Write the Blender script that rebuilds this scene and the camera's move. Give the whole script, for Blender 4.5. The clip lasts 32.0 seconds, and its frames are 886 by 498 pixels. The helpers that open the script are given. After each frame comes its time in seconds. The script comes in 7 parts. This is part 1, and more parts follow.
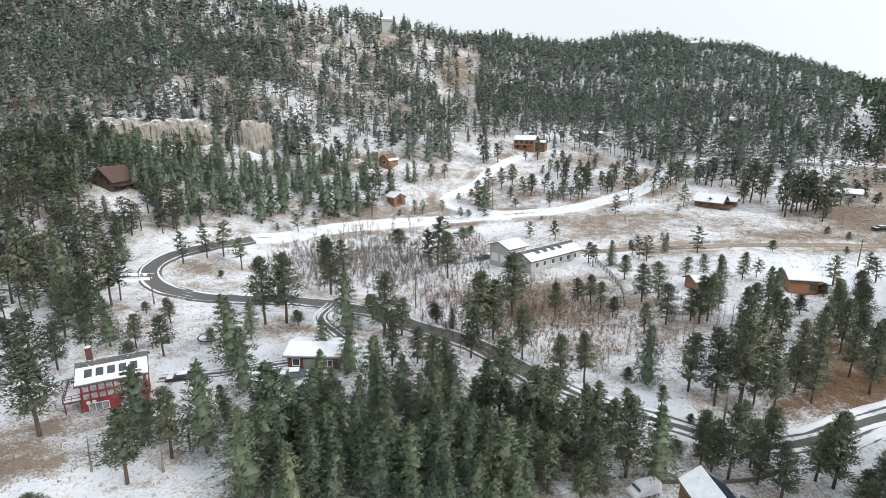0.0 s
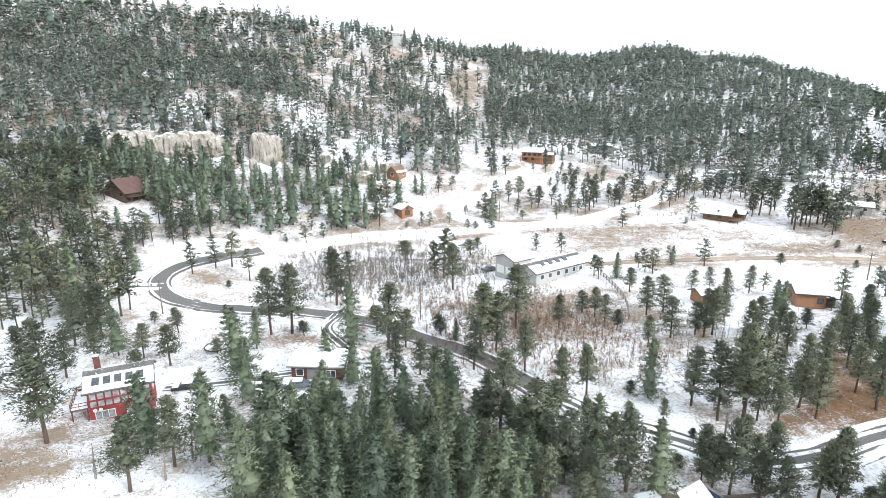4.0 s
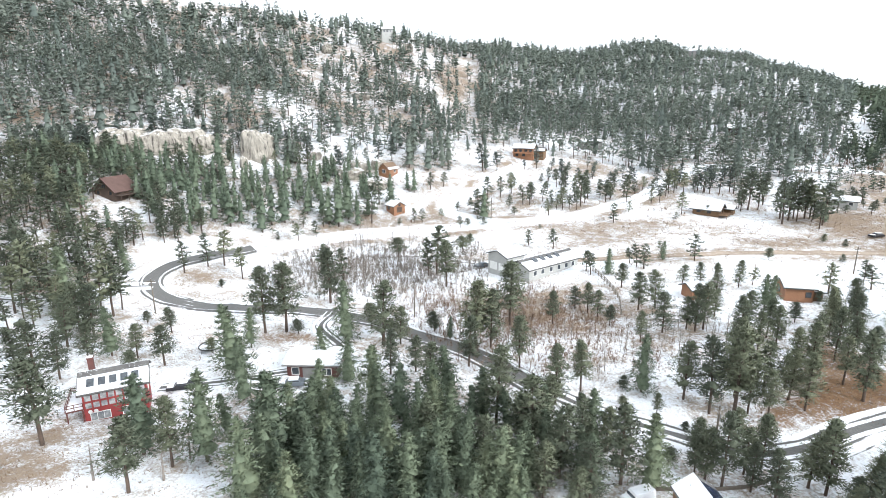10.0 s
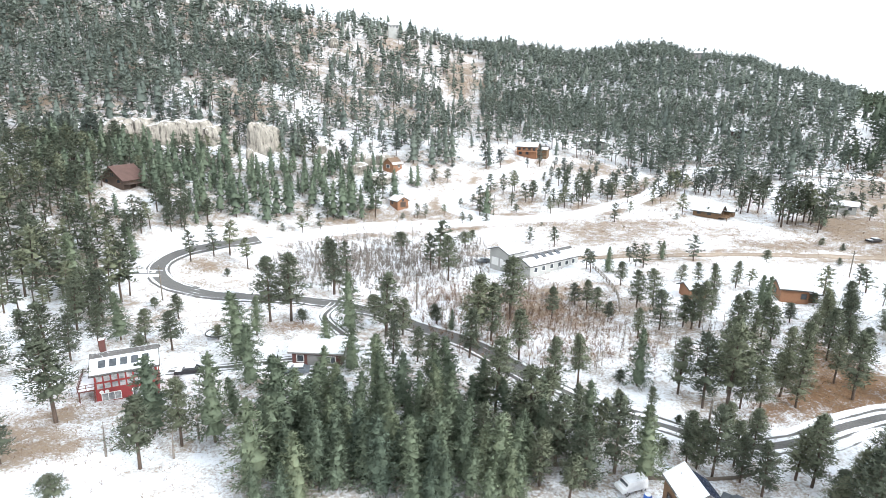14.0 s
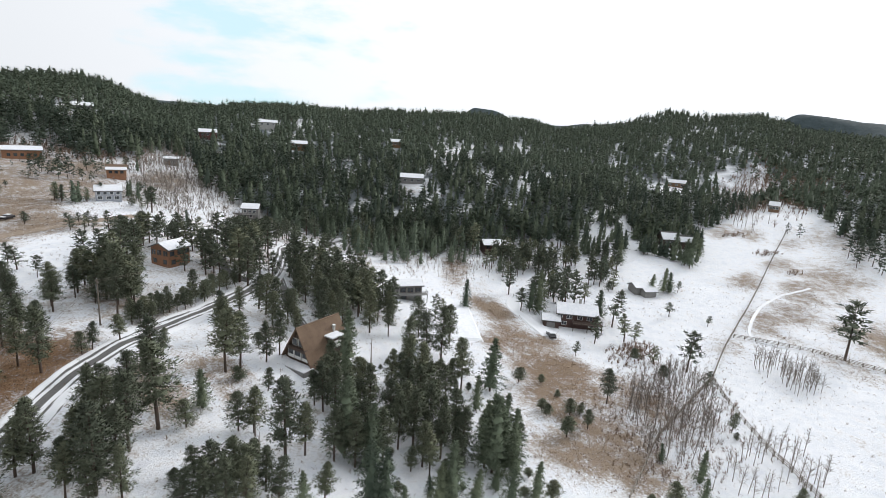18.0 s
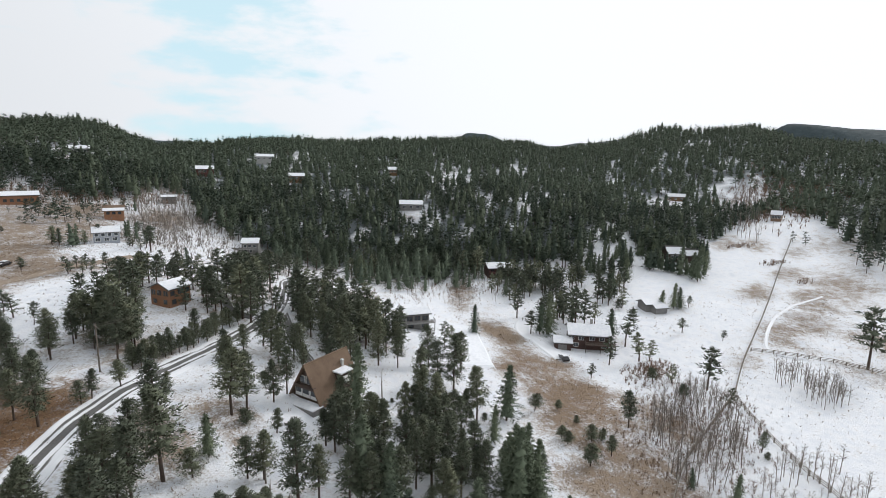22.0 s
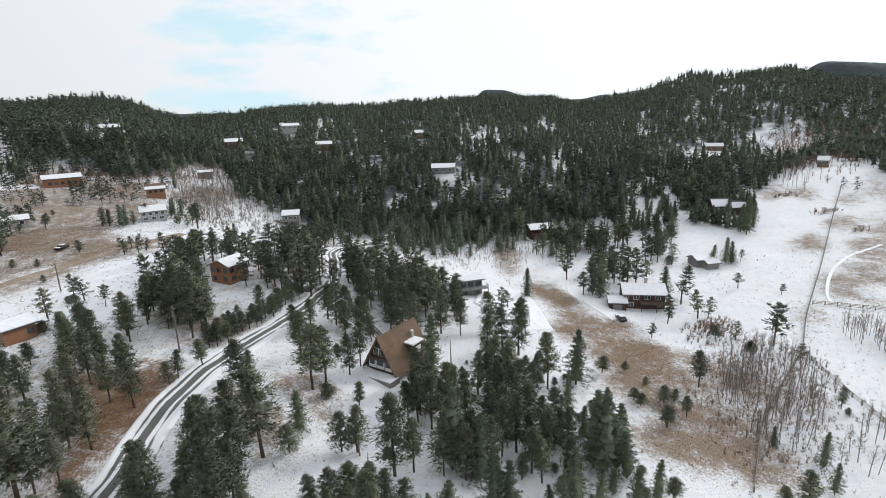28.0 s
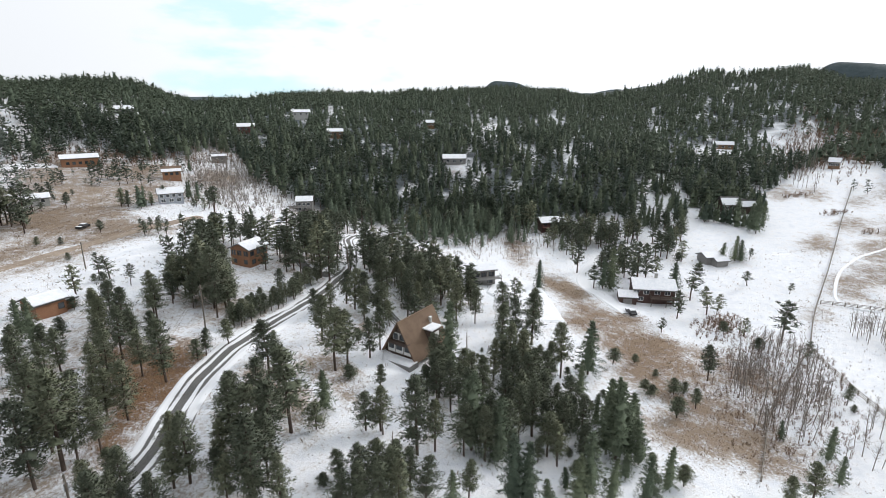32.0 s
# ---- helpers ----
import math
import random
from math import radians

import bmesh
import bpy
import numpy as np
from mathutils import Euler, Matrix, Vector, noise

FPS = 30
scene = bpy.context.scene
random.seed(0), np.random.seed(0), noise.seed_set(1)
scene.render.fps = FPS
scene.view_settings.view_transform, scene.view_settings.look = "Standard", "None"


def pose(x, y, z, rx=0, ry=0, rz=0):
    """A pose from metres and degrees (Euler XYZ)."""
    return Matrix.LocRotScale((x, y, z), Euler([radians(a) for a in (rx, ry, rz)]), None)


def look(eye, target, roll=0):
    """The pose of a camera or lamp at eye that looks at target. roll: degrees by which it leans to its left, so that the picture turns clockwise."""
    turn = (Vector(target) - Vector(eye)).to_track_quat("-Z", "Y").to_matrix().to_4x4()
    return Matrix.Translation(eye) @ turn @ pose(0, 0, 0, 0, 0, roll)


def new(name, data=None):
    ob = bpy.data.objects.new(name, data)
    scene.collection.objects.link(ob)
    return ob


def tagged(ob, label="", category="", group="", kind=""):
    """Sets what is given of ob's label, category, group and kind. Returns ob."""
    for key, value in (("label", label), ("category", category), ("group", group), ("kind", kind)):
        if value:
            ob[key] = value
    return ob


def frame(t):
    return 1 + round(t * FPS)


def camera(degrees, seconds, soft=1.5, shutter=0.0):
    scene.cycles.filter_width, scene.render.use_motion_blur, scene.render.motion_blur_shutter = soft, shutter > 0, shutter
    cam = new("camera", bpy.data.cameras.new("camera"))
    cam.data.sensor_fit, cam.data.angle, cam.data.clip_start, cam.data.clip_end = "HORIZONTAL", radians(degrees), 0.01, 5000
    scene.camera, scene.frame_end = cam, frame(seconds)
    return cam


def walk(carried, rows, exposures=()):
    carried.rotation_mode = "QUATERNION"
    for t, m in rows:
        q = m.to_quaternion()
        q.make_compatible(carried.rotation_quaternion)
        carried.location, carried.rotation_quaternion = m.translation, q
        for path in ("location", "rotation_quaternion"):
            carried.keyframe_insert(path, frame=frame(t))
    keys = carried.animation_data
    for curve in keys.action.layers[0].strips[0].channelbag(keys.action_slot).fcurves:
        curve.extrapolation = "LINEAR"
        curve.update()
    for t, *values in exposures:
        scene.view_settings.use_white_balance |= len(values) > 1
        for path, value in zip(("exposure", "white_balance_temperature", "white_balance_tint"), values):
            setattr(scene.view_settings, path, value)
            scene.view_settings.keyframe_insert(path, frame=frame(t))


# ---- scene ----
cam = camera(79.0, 32.0, soft=0.7)
EXPOSURES = [(0, -0.58, 6440, 11), (0.5, -0.22, 6300, 10), (1, -0.05, 6300, 10), (1.6, 0.13, 6300, 10), (5, 0.17, 6300, 10), (14, 0.2, 6300, 10), (15, 0.1, 6300, 10), (15.5, 0.0, 6460, 10), (17.5, -0.75, 6530, 12), (18, -0.79, 6530, 12), (19, -0.92, 6530, 12), (20, -0.88, 6530, 12), (21, -0.93, 6530, 12), (22, -0.91, 6530, 12), (23, -0.95, 6530, 12), (24, -0.85, 6530, 12), (25, -0.73, 6530, 12), (28, -0.87, 6530, 12), (30, -0.77, 6530, 12), (32, -0.69, 6530, 12)]
PATH = [
    (0, (-2.605, -0.647, 46.636), (-2.612, 1.283, 46.112), -0.2),
    (0.5, (-1.874, -0.833, 46.681), (-1.993, 1.098, 46.174), -0.4),
    (1, (-1.402, -0.995, 46.674), (-1.467, 0.946, 46.195), -0.1),
    (1.5, (-1.487, -1.092, 46.595), (-1.467, 0.851, 46.123), -0.0),
    (2, (-1.724, -1.094, 46.571), (-1.707, 0.851, 46.102), -0.5),
    (2.5, (-1.845, -1.167, 46.484), (-1.859, 0.774, 46.002), -0.6),
    (4.5, (-0.998, -1.466, 47.085), (-1.067, 0.473, 46.601), 0.0),
    (5, (-0.822, -1.587, 47.152), (-0.927, 0.35, 46.666), -0.0),
    (5.5, (-0.995, -1.521, 46.977), (-1.024, 0.422, 46.502), -0.1),
    (6, (-1.553, -1.492, 46.899), (-1.577, 0.437, 46.373), -0.4),
    (6.5, (-1.32, -1.365, 47.099), (-1.352, 0.563, 46.569), -0.3),
    (7, (-1.401, -1.411, 47.19), (-1.457, 0.523, 46.684), -0.4),
    (7.5, (-1.421, -1.473, 47.173), (-1.53, 0.46, 46.674), -0.1),
    (8, (-1.399, -1.514, 47.141), (-1.501, 0.421, 46.644), 0.2),
    (8.5, (-1.449, -1.528, 47.305), (-1.507, 0.413, 46.825), 0.0),
    (9, (-1.263, -1.293, 47.463), (-1.36, 0.647, 46.989), 0.2),
    (9.5, (-1.351, -1.405, 47.52), (-1.397, 0.539, 47.055), -1.8),
    (10, (-1.973, -1.701, 47.4), (-1.984, 0.235, 46.901), -0.4),
    (10.5, (-1.967, -1.995, 47.632), (-2.004, -0.059, 47.131), 0.5),
    (11, (-2.219, -2.403, 47.425), (-2.275, -0.47, 46.916), 0.5),
    (11.5, (-2.594, -2.729, 47.484), (-2.651, -0.794, 46.983), 0.8),
    (12, (-2.74, -3.047, 47.299), (-2.794, -1.107, 46.814), 1.1),
    (12.5, (-2.498, -3.249, 47.568), (-2.58, -1.312, 47.077), 0.8),
    (13, (-2.342, -3.472, 47.67), (-2.352, -1.531, 47.186), 0.9),
    (13.5, (-3.084, -3.83, 47.243), (-3.094, -1.892, 46.749), 0.3),
    (14, (-2.553, -4.06, 47.372), (-2.566, -2.126, 46.862), 0.9),
    (14.5, (-1.636, -4.944, 47.503), (-1.367, -3.026, 47.005), 0.5),
    (15, (-1.697, -6.008, 47.778), (-0.905, -4.232, 47.312), 0.7),
    (15.5, (-2.322, -5.881, 47.689), (-1.142, -4.327, 47.251), 0.5),
    (17.5, (-3.19, -5.102, 47.857), (-1.351, -4.467, 47.398), -0.4),
    (18, (-3.415, -4.413, 47.602), (-1.504, -4.044, 47.141), 4.1),
    (18.5, (-2.682, -3.953, 47.777), (-0.77, -3.592, 47.314), 2.2),
    (19, (-1.863, -3.734, 47.82), (0.023, -3.279, 47.334), -1.5),
    (19.5, (-1.535, -3.892, 47.438), (0.352, -3.437, 46.956), -1.9),
    (20, (-1.101, -4.0, 47.406), (0.813, -3.61, 46.977), -1.7),
    (20.5, (-1.119, -3.383, 47.116), (0.795, -3.027, 46.658), -0.7),
    (21, (-1.056, -3.335, 47.12), (0.854, -2.984, 46.639), -0.2),
    (21.5, (-0.971, -2.758, 46.949), (0.928, -2.378, 46.452), 0.0),
    (22, (-0.764, -2.19, 47.092), (1.166, -1.815, 46.722), 1.3),
    (22.5, (-0.686, -1.21, 46.906), (1.226, -0.855, 46.442), 0.2),
    (23, (-0.407, 0.424, 47.057), (1.475, 0.8, 46.495), -0.5),
    (23.5, (-0.137, 1.331, 47.081), (1.747, 1.696, 46.518), -1.0),
    (24, (0.267, 2.18, 47.284), (2.152, 2.563, 46.738), -1.4),
    (24.5, (0.631, 2.569, 47.623), (2.515, 2.984, 47.095), -2.6),
    (25, (0.626, 2.819, 47.775), (2.49, 3.322, 47.253), -0.2),
    (25.5, (0.715, 3.048, 47.973), (2.601, 3.459, 47.452), -0.7),
    (27.5, (0.063, 6.43, 48.157), (1.959, 6.823, 47.654), -2.0),
    (28, (-0.781, 7.055, 48.206), (1.101, 7.499, 47.695), -1.7),
    (28.5, (-1.845, 7.32, 48.257), (0.045, 7.738, 47.752), -2.3),
    (29, (-3.163, 7.97, 48.201), (-1.269, 8.351, 47.682), 0.9),
    (29.5, (-4.076, 8.645, 48.646), (-2.215, 9.079, 48.056), 2.4),
    (30, (-4.426, 8.88, 48.807), (-2.561, 9.327, 48.238), 1.8),
    (30.5, (-4.415, 8.908, 48.702), (-2.538, 9.335, 48.16), 0.4),
    (31, (-4.322, 9.482, 48.717), (-2.446, 9.922, 48.181), -0.4),
    (31.5, (-4.231, 9.859, 48.601), (-2.363, 10.319, 48.056), -0.5),
    (32, (-4.139, 9.9, 48.624), (-2.269, 10.353, 48.08), -0.1),
]
walk(cam, [(t, look(eye, target, roll)) for t, eye, target, roll in PATH], EXPOSURES)

# ---- light ----
world = bpy.data.worlds.new("winter_sky")
scene.world = world
world.use_nodes = True
wn, wl = world.node_tree.nodes, world.node_tree.links
wn.clear()
SUN_ELEVATION, SUN_AZIMUTH = 28.0, 128.0  # degrees; azimuth clockwise from +y
sky = wn.new("ShaderNodeTexSky")
sky.sky_type = "NISHITA"
sky.sun_disc = False
sky.sun_elevation = radians(SUN_ELEVATION)
sky.sun_rotation = radians(SUN_AZIMUTH)
sky.altitude = 2300
sky_light = wn.new("ShaderNodeBackground")
sky_light.inputs["Strength"].default_value = 0.15
wl.new(sky.outputs["Color"], sky_light.inputs["Color"])
# thin bright cloud that covers nearly the whole sky, with a few streaks of blue low in the north-east
tc = wn.new("ShaderNodeTexCoord")
mp = wn.new("ShaderNodeMapping")
mp.inputs["Scale"].default_value = (1.0, 1.0, 3.2)
wl.new(tc.outputs["Generated"], mp.inputs["Vector"])
cn = wn.new("ShaderNodeTexNoise")
cn.inputs["Scale"].default_value = 5.0
cn.inputs["Detail"].default_value = 6
cn.inputs["Roughness"].default_value = 0.55
wl.new(mp.outputs["Vector"], cn.inputs["Vector"])
dist = wn.new("ShaderNodeVectorMath")
dist.operation = "DISTANCE"
wl.new(tc.outputs["Generated"], dist.inputs[0])
dist.inputs[1].default_value = (0.80, 0.57, 0.12)
gap = wn.new("ShaderNodeMapRange")
gap.inputs["From Min"].default_value = 0.05
gap.inputs["From Max"].default_value = 0.42
gap.inputs["To Min"].default_value = 0.0
gap.inputs["To Max"].default_value = 0.34
wl.new(dist.outputs["Value"], gap.inputs["Value"])
cadd = wn.new("ShaderNodeMath")
wl.new(cn.outputs["Fac"], cadd.inputs[0])
wl.new(gap.outputs["Result"], cadd.inputs[1])
cr = wn.new("ShaderNodeMapRange")
cr.interpolation_type = "SMOOTHSTEP"
cr.inputs["From Min"].default_value = 0.42
cr.inputs["From Max"].default_value = 0.60
cr.inputs["To Min"].default_value = 0.12
cr.inputs["To Max"].default_value = 1.0
wl.new(cadd.outputs[0], cr.inputs["Value"])
cloud = wn.new("ShaderNodeBackground")
cloud.inputs["Color"].default_value = (0.93, 0.98, 1.02, 1)
# the cloud glows more towards the veiled sun
toward = wn.new("ShaderNodeVectorMath")
toward.operation = "DOT_PRODUCT"
wl.new(tc.outputs["Generated"], toward.inputs[0])
toward.inputs[1].default_value = (math.cos(radians(SUN_ELEVATION)) * math.sin(radians(SUN_AZIMUTH)), math.cos(radians(SUN_ELEVATION)) * math.cos(radians(SUN_AZIMUTH)), math.sin(radians(SUN_ELEVATION)))
glow = wn.new("ShaderNodeMapRange")
glow.interpolation_type = "SMOOTHSTEP"
glow.inputs["From Min"].default_value, glow.inputs["From Max"].default_value = -0.4, 1.0
glow.inputs["To Min"].default_value, glow.inputs["To Max"].default_value = 1.4, 2.0
wl.new(toward.outputs["Value"], glow.inputs["Value"])
wl.new(glow.outputs["Result"], cloud.inputs["Strength"])
wmix = wn.new("ShaderNodeMixShader")
wl.new(cr.outputs["Result"], wmix.inputs["Fac"])
haze = wn.new("ShaderNodeBackground")
haze.inputs["Color"].default_value = (0.63, 0.905, 1.0, 1)
haze.inputs["Strength"].default_value = 1.85
thin = wn.new("ShaderNodeMixShader")
thin.inputs["Fac"].default_value = 0.9
wl.new(sky_light.outputs[0], thin.inputs[1])
wl.new(haze.outputs[0], thin.inputs[2])
wl.new(thin.outputs[0], wmix.inputs[1])
wl.new(cloud.outputs[0], wmix.inputs[2])
wout = wn.new("ShaderNodeOutputWorld")
wl.new(wmix.outputs[0], wout.inputs["Surface"])

sun = new("sun", bpy.data.lights.new("sun", "SUN"))
sun.data.energy = 3.0
sun.data.angle = radians(12)
sun.data.color = (1.0, 0.975, 0.94)
az, el = radians(SUN_AZIMUTH), radians(SUN_ELEVATION)
sun.matrix_world = look((0, 0, 300), (-200 * math.sin(az) * math.cos(el), -200 * math.cos(az) * math.cos(el), 300 - 200 * math.sin(el)))

# ---- terrain ----
# spot heights: bearing in degrees clockwise from +y, metres from the origin, height
SPOTS_CREEK = [(-43, 75, 4), (-26, 64, 1), (-6, 58, 1), (14, 60, 0), (32, 68, 1), (40, 88, 3), (-36, 89, 1.5), (-16, 85, 2),
               (-6, 105, 1), (81, 78, -8), (105, 98, -13), (119, 115, -12), (65, 98, -2), (95, 165, -13.7), (109, 148, -13),
               (100, 210, -11.5), (86, 195, -10), (120, 170, -12), (0, 20, 0), (45, 45, 0), (150, 150, -12), (90, 40, -6)]
SPOTS_TERRACE = [(-29, 155, 4), (-40, 165, 4), (-20, 180, 4.5), (-5.5, 190, 4.2), (12.7, 200, 9), (11, 138, 4.7), (21, 235, 13),
                 (39.5, 200, 7), (47, 230, 9), (53.5, 260, 6), (56, 160, 5), (51, 150, 5), (41, 250, 11), (35, 270, 16),
                 (65, 215, -4.6), (59, 260, -0.7), (74, 240, -8.6), (89, 245, -7.6), (103, 270, -7), (112, 340, 1.3),
                 (110, 370, 6), (119, 300, -1.6), (38, 330, 23), (56, 285, 8), (40, 145, 6)]
SPOTS_NORTH_HILL = [(12.4, 275, 24), (-5, 240, 22), (-22, 235, 25), (-36, 200, 19), (-25, 258, 35), (-25, 275, 45), (-33, 260, 37),
                    (-5, 330, 46), (-21, 400, 82), (-36, 360, 76), (-25, 450, 111), (-13, 480, 116), (-5.5, 480, 101), (2, 560, 101),
                    (12, 620, 104), (20, 650, 111), (27, 620, 94), (35, 650, 63), (45, 700, 61), (12, 400, 45), (27.5, 400, 45),
                    (-60, 150, 8), (-60, 300, 45), (-50, 480, 115), (52, 800, 22), (56, 780, 27), (-12, 260, 29)]
SPOTS_EAST_HILL = [(60, 800, 40), (67, 800, 45), (75.5, 800, 49), (74, 420, 17), (92, 330, 9), (96, 340, 3), (105, 420, 5),
                   (116, 480, 19), (82, 800, 54), (90, 850, 46), (97, 850, 59), (100, 900, 73), (107.6, 900, 70), (113, 900, 66),
                   (117.5, 1000, 60), (130, 600, 40), (66, 430, 15)]
SPOTS_BEYOND = [(180, 150, 0), (-90, 150, 6), (150, 500, 20), (180, 500, 25), (-100, 500, 60), (-20, 1200, 120), (20, 1400, 80),
                (60, 1600, 30), (90, 1800, 30), (130, 1600, 60), (180, 1600, 60), (-90, 1600, 120), (45, 2600, 40), (135, 2600, 60),
                (-135, 2600, 80), (-45, 2600, 120)]
spots = np.array(SPOTS_CREEK + SPOTS_TERRACE + SPOTS_NORTH_HILL + SPOTS_EAST_HILL + SPOTS_BEYOND, float)
spot_xy = np.stack([np.sin(np.radians(spots[:, 0])), np.cos(np.radians(spots[:, 0]))], 1) * spots[:, 1:2] / 100


def _tps(d2):
    return 0.5 * d2 * np.log(np.maximum(d2, 1e-12))


_n = len(spots)
_d2 = ((spot_xy[:, None] - spot_xy[None]) ** 2).sum(-1)
_m = np.zeros((_n + 3, _n + 3))
_m[:_n, :_n] = _tps(_d2) + np.eye(_n) * 0.004
_m[:_n, _n:] = np.c_[np.ones(_n), spot_xy]
_m[_n:, :_n] = _m[:_n, _n:].T
spline = np.linalg.solve(_m, np.r_[spots[:, 2], 0, 0, 0])


def wave_noise(x, y, seed, scale, octaves=4):
    """Smooth rolling noise from rotated sines, about -1 to 1."""
    rng = np.random.RandomState(seed)
    out, amp, total = np.zeros_like(x), 1.0, 0.0
    for o in range(octaves):
        for _ in range(3):
            a, p, q = rng.uniform(0, 6.283, 3)
            k = 6.283 / scale * (1.9 ** o) * rng.uniform(0.8, 1.25)
            out = out + amp * np.sin(k * (x * np.cos(a) + y * np.sin(a)) + p + 0.9 * np.sin(k * 0.6 * (y * np.cos(a) - x * np.sin(a)) + q))
        total += amp * 1.7
        amp *= 0.55
    return out / total


RIDGE_BEARINGS = (-40, -18, -15.3, -12.5, -9.7, -4, 1.8, 4.6, 7.5, 10.2, 13, 15.6, 18.2, 20.2, 22.1, 25.4, 27.7, 29.8, 31.8, 33.8, 36.6, 40.8, 44.9, 47, 49.3, 51.2, 54.1, 56.7, 59.2, 62, 67.6, 69.3, 73.4, 79, 87.6, 90.3, 93.1, 95.5, 98, 100.4, 102.8, 105, 107.1, 108.4, 109.6, 112, 120)
RIDGE_LIFT = (-4, -4.9, -4.3, -11, -5.5, 2, 0.5, 5.1, 3, -0.6, -6.3, -2, -3.1, -2.1, -6.8, -5.1, -1.2, -2.5, 0.6, 0, -7.4, -5.1, -0.5, -1.9, -7.3, -11, -5.1, 0.2, 4.6, 3.7, 1.1, -0.5, 2.1, -0.4, 1.3, -6.5, -2.9, -4.7, -1.7, 7.2, 0, 2.6, 8.1, 10.8, 5, -5, -5)


def height(x, y):
    """Height of the land at x, y (arrays)."""
    x, y = np.asarray(x, float), np.asarray(y, float)
    shape = x.shape
    fx, fy = x.ravel(), y.ravel()
    z = spline[_n] + spline[_n + 1] * fx / 100 + spline[_n + 2] * fy / 100
    for (sx, sy), w in zip(spot_xy, spline[:_n]):
        z = z + w * _tps((fx / 100 - sx) ** 2 + (fy / 100 - sy) ** 2)
    r = np.hypot(fx, fy)
    far = np.clip((r - 3000) / 1500, 0, 1)
    z = z * (1 - far) + 60 * far
    z = np.clip(z, -16, 170)
    rough = np.clip((z - 14) / 25, 0, 1)
    z = z + 0.35 * wave_noise(fx, fy, 3, 28) + rough * 2.2 * wave_noise(fx, fy, 5, 75)
    # lie of the ridge lines round the valley
    bear = np.degrees(np.arctan2(fx, fy))
    ridge = np.interp(bear, RIDGE_BEARINGS, RIDGE_LIFT)
    z = z + ridge * np.clip((r - 380) / 170, 0, 1) ** 2 * np.clip((1500 - r) / 400, 0, 1)
    # far peaks
    for b, d, h, w in ((109.9, 2600, 67, 70), (111.5, 2600, 47, 80), (113.3, 2600, 35, 80), (116, 2600, 53, 140), (119.5, 2600, 61, 200), (80.9, 2300, 68, 38), (82.7, 2300, 63, 46), (84.6, 2300, 56, 50)):
        px, py = d * math.sin(radians(b)), d * math.cos(radians(b))
        z = z + h * np.exp(-((fx - px) ** 2 + (fy - py) ** 2) / (2 * w * w))
    return z.reshape(shape)

# ---- materials ----
def ramp(nt, fac, stops):
    r = nt.nodes.new("ShaderNodeValToRGB")
    while len(r.color_ramp.elements) < len(stops):
        r.color_ramp.elements.new(0.5)
    for e, (p, c) in zip(r.color_ramp.elements, stops):
        e.position, e.color = p, (*c, 1)
    nt.links.new(fac, r.inputs["Fac"])
    return r.outputs["Color"]


def noise_out(nt, scale, detail=4, rough=0.6, vector=None, out="Fac"):
    n = nt.nodes.new("ShaderNodeTexNoise")
    n.inputs["Scale"].default_value, n.inputs["Detail"].default_value, n.inputs["Roughness"].default_value = scale, detail, rough
    if vector is None:
        g = nt.nodes.new("ShaderNodeNewGeometry")
        vector = g.outputs["Position"]
    nt.links.new(vector, n.inputs["Vector"])
    return n.outputs[out]


def maths(nt, op, a, b=None, clamp=False):
    n = nt.nodes.new("ShaderNodeMath")
    n.operation, n.use_clamp = op, clamp
    for s, v in zip(n.inputs, (a, b)):
        if v is None:
            continue
        if isinstance(v, (int, float)):
            s.default_value = v
        else:
            nt.links.new(v, s)
    return n.outputs[0]


def mixed(nt, fac, a, b):
    n = nt.nodes.new("ShaderNodeMix")
    n.data_type = "RGBA"
    for s, v in ((n.inputs[0], fac), (n.inputs[6], a), (n.inputs[7], b)):
        if isinstance(v, (int, float)):
            s.default_value = v
        elif isinstance(v, tuple):
            s.default_value = (*v, 1)
        else:
            nt.links.new(v, s)
    return n.outputs[2]


def step(nt, value, lo, hi):
    n = nt.nodes.new("ShaderNodeMapRange")
    n.interpolation_type = "SMOOTHSTEP"
    n.inputs["From Min"].default_value, n.inputs["From Max"].default_value = lo, hi
    nt.links.new(value, n.inputs["Value"])
    return n.outputs["Result"]


def attr(nt, name):
    n = nt.nodes.new("ShaderNodeAttribute")
    n.attribute_name = name
    return n


def bump(nt, value, strength, distance):
    b = nt.nodes.new("ShaderNodeBump")
    b.inputs["Strength"].default_value, b.inputs["Distance"].default_value = strength, distance
    nt.links.new(value, b.inputs["Height"])
    return b.outputs["Normal"]


def material(name, roughness=0.8, metallic=0.0):
    m = bpy.data.materials.new(name)
    m.use_nodes = True
    nt = m.node_tree
    p = nt.nodes["Principled BSDF"]
    p.inputs["Roughness"].default_value, p.inputs["Metallic"].default_value = roughness, metallic
    return m, nt, p


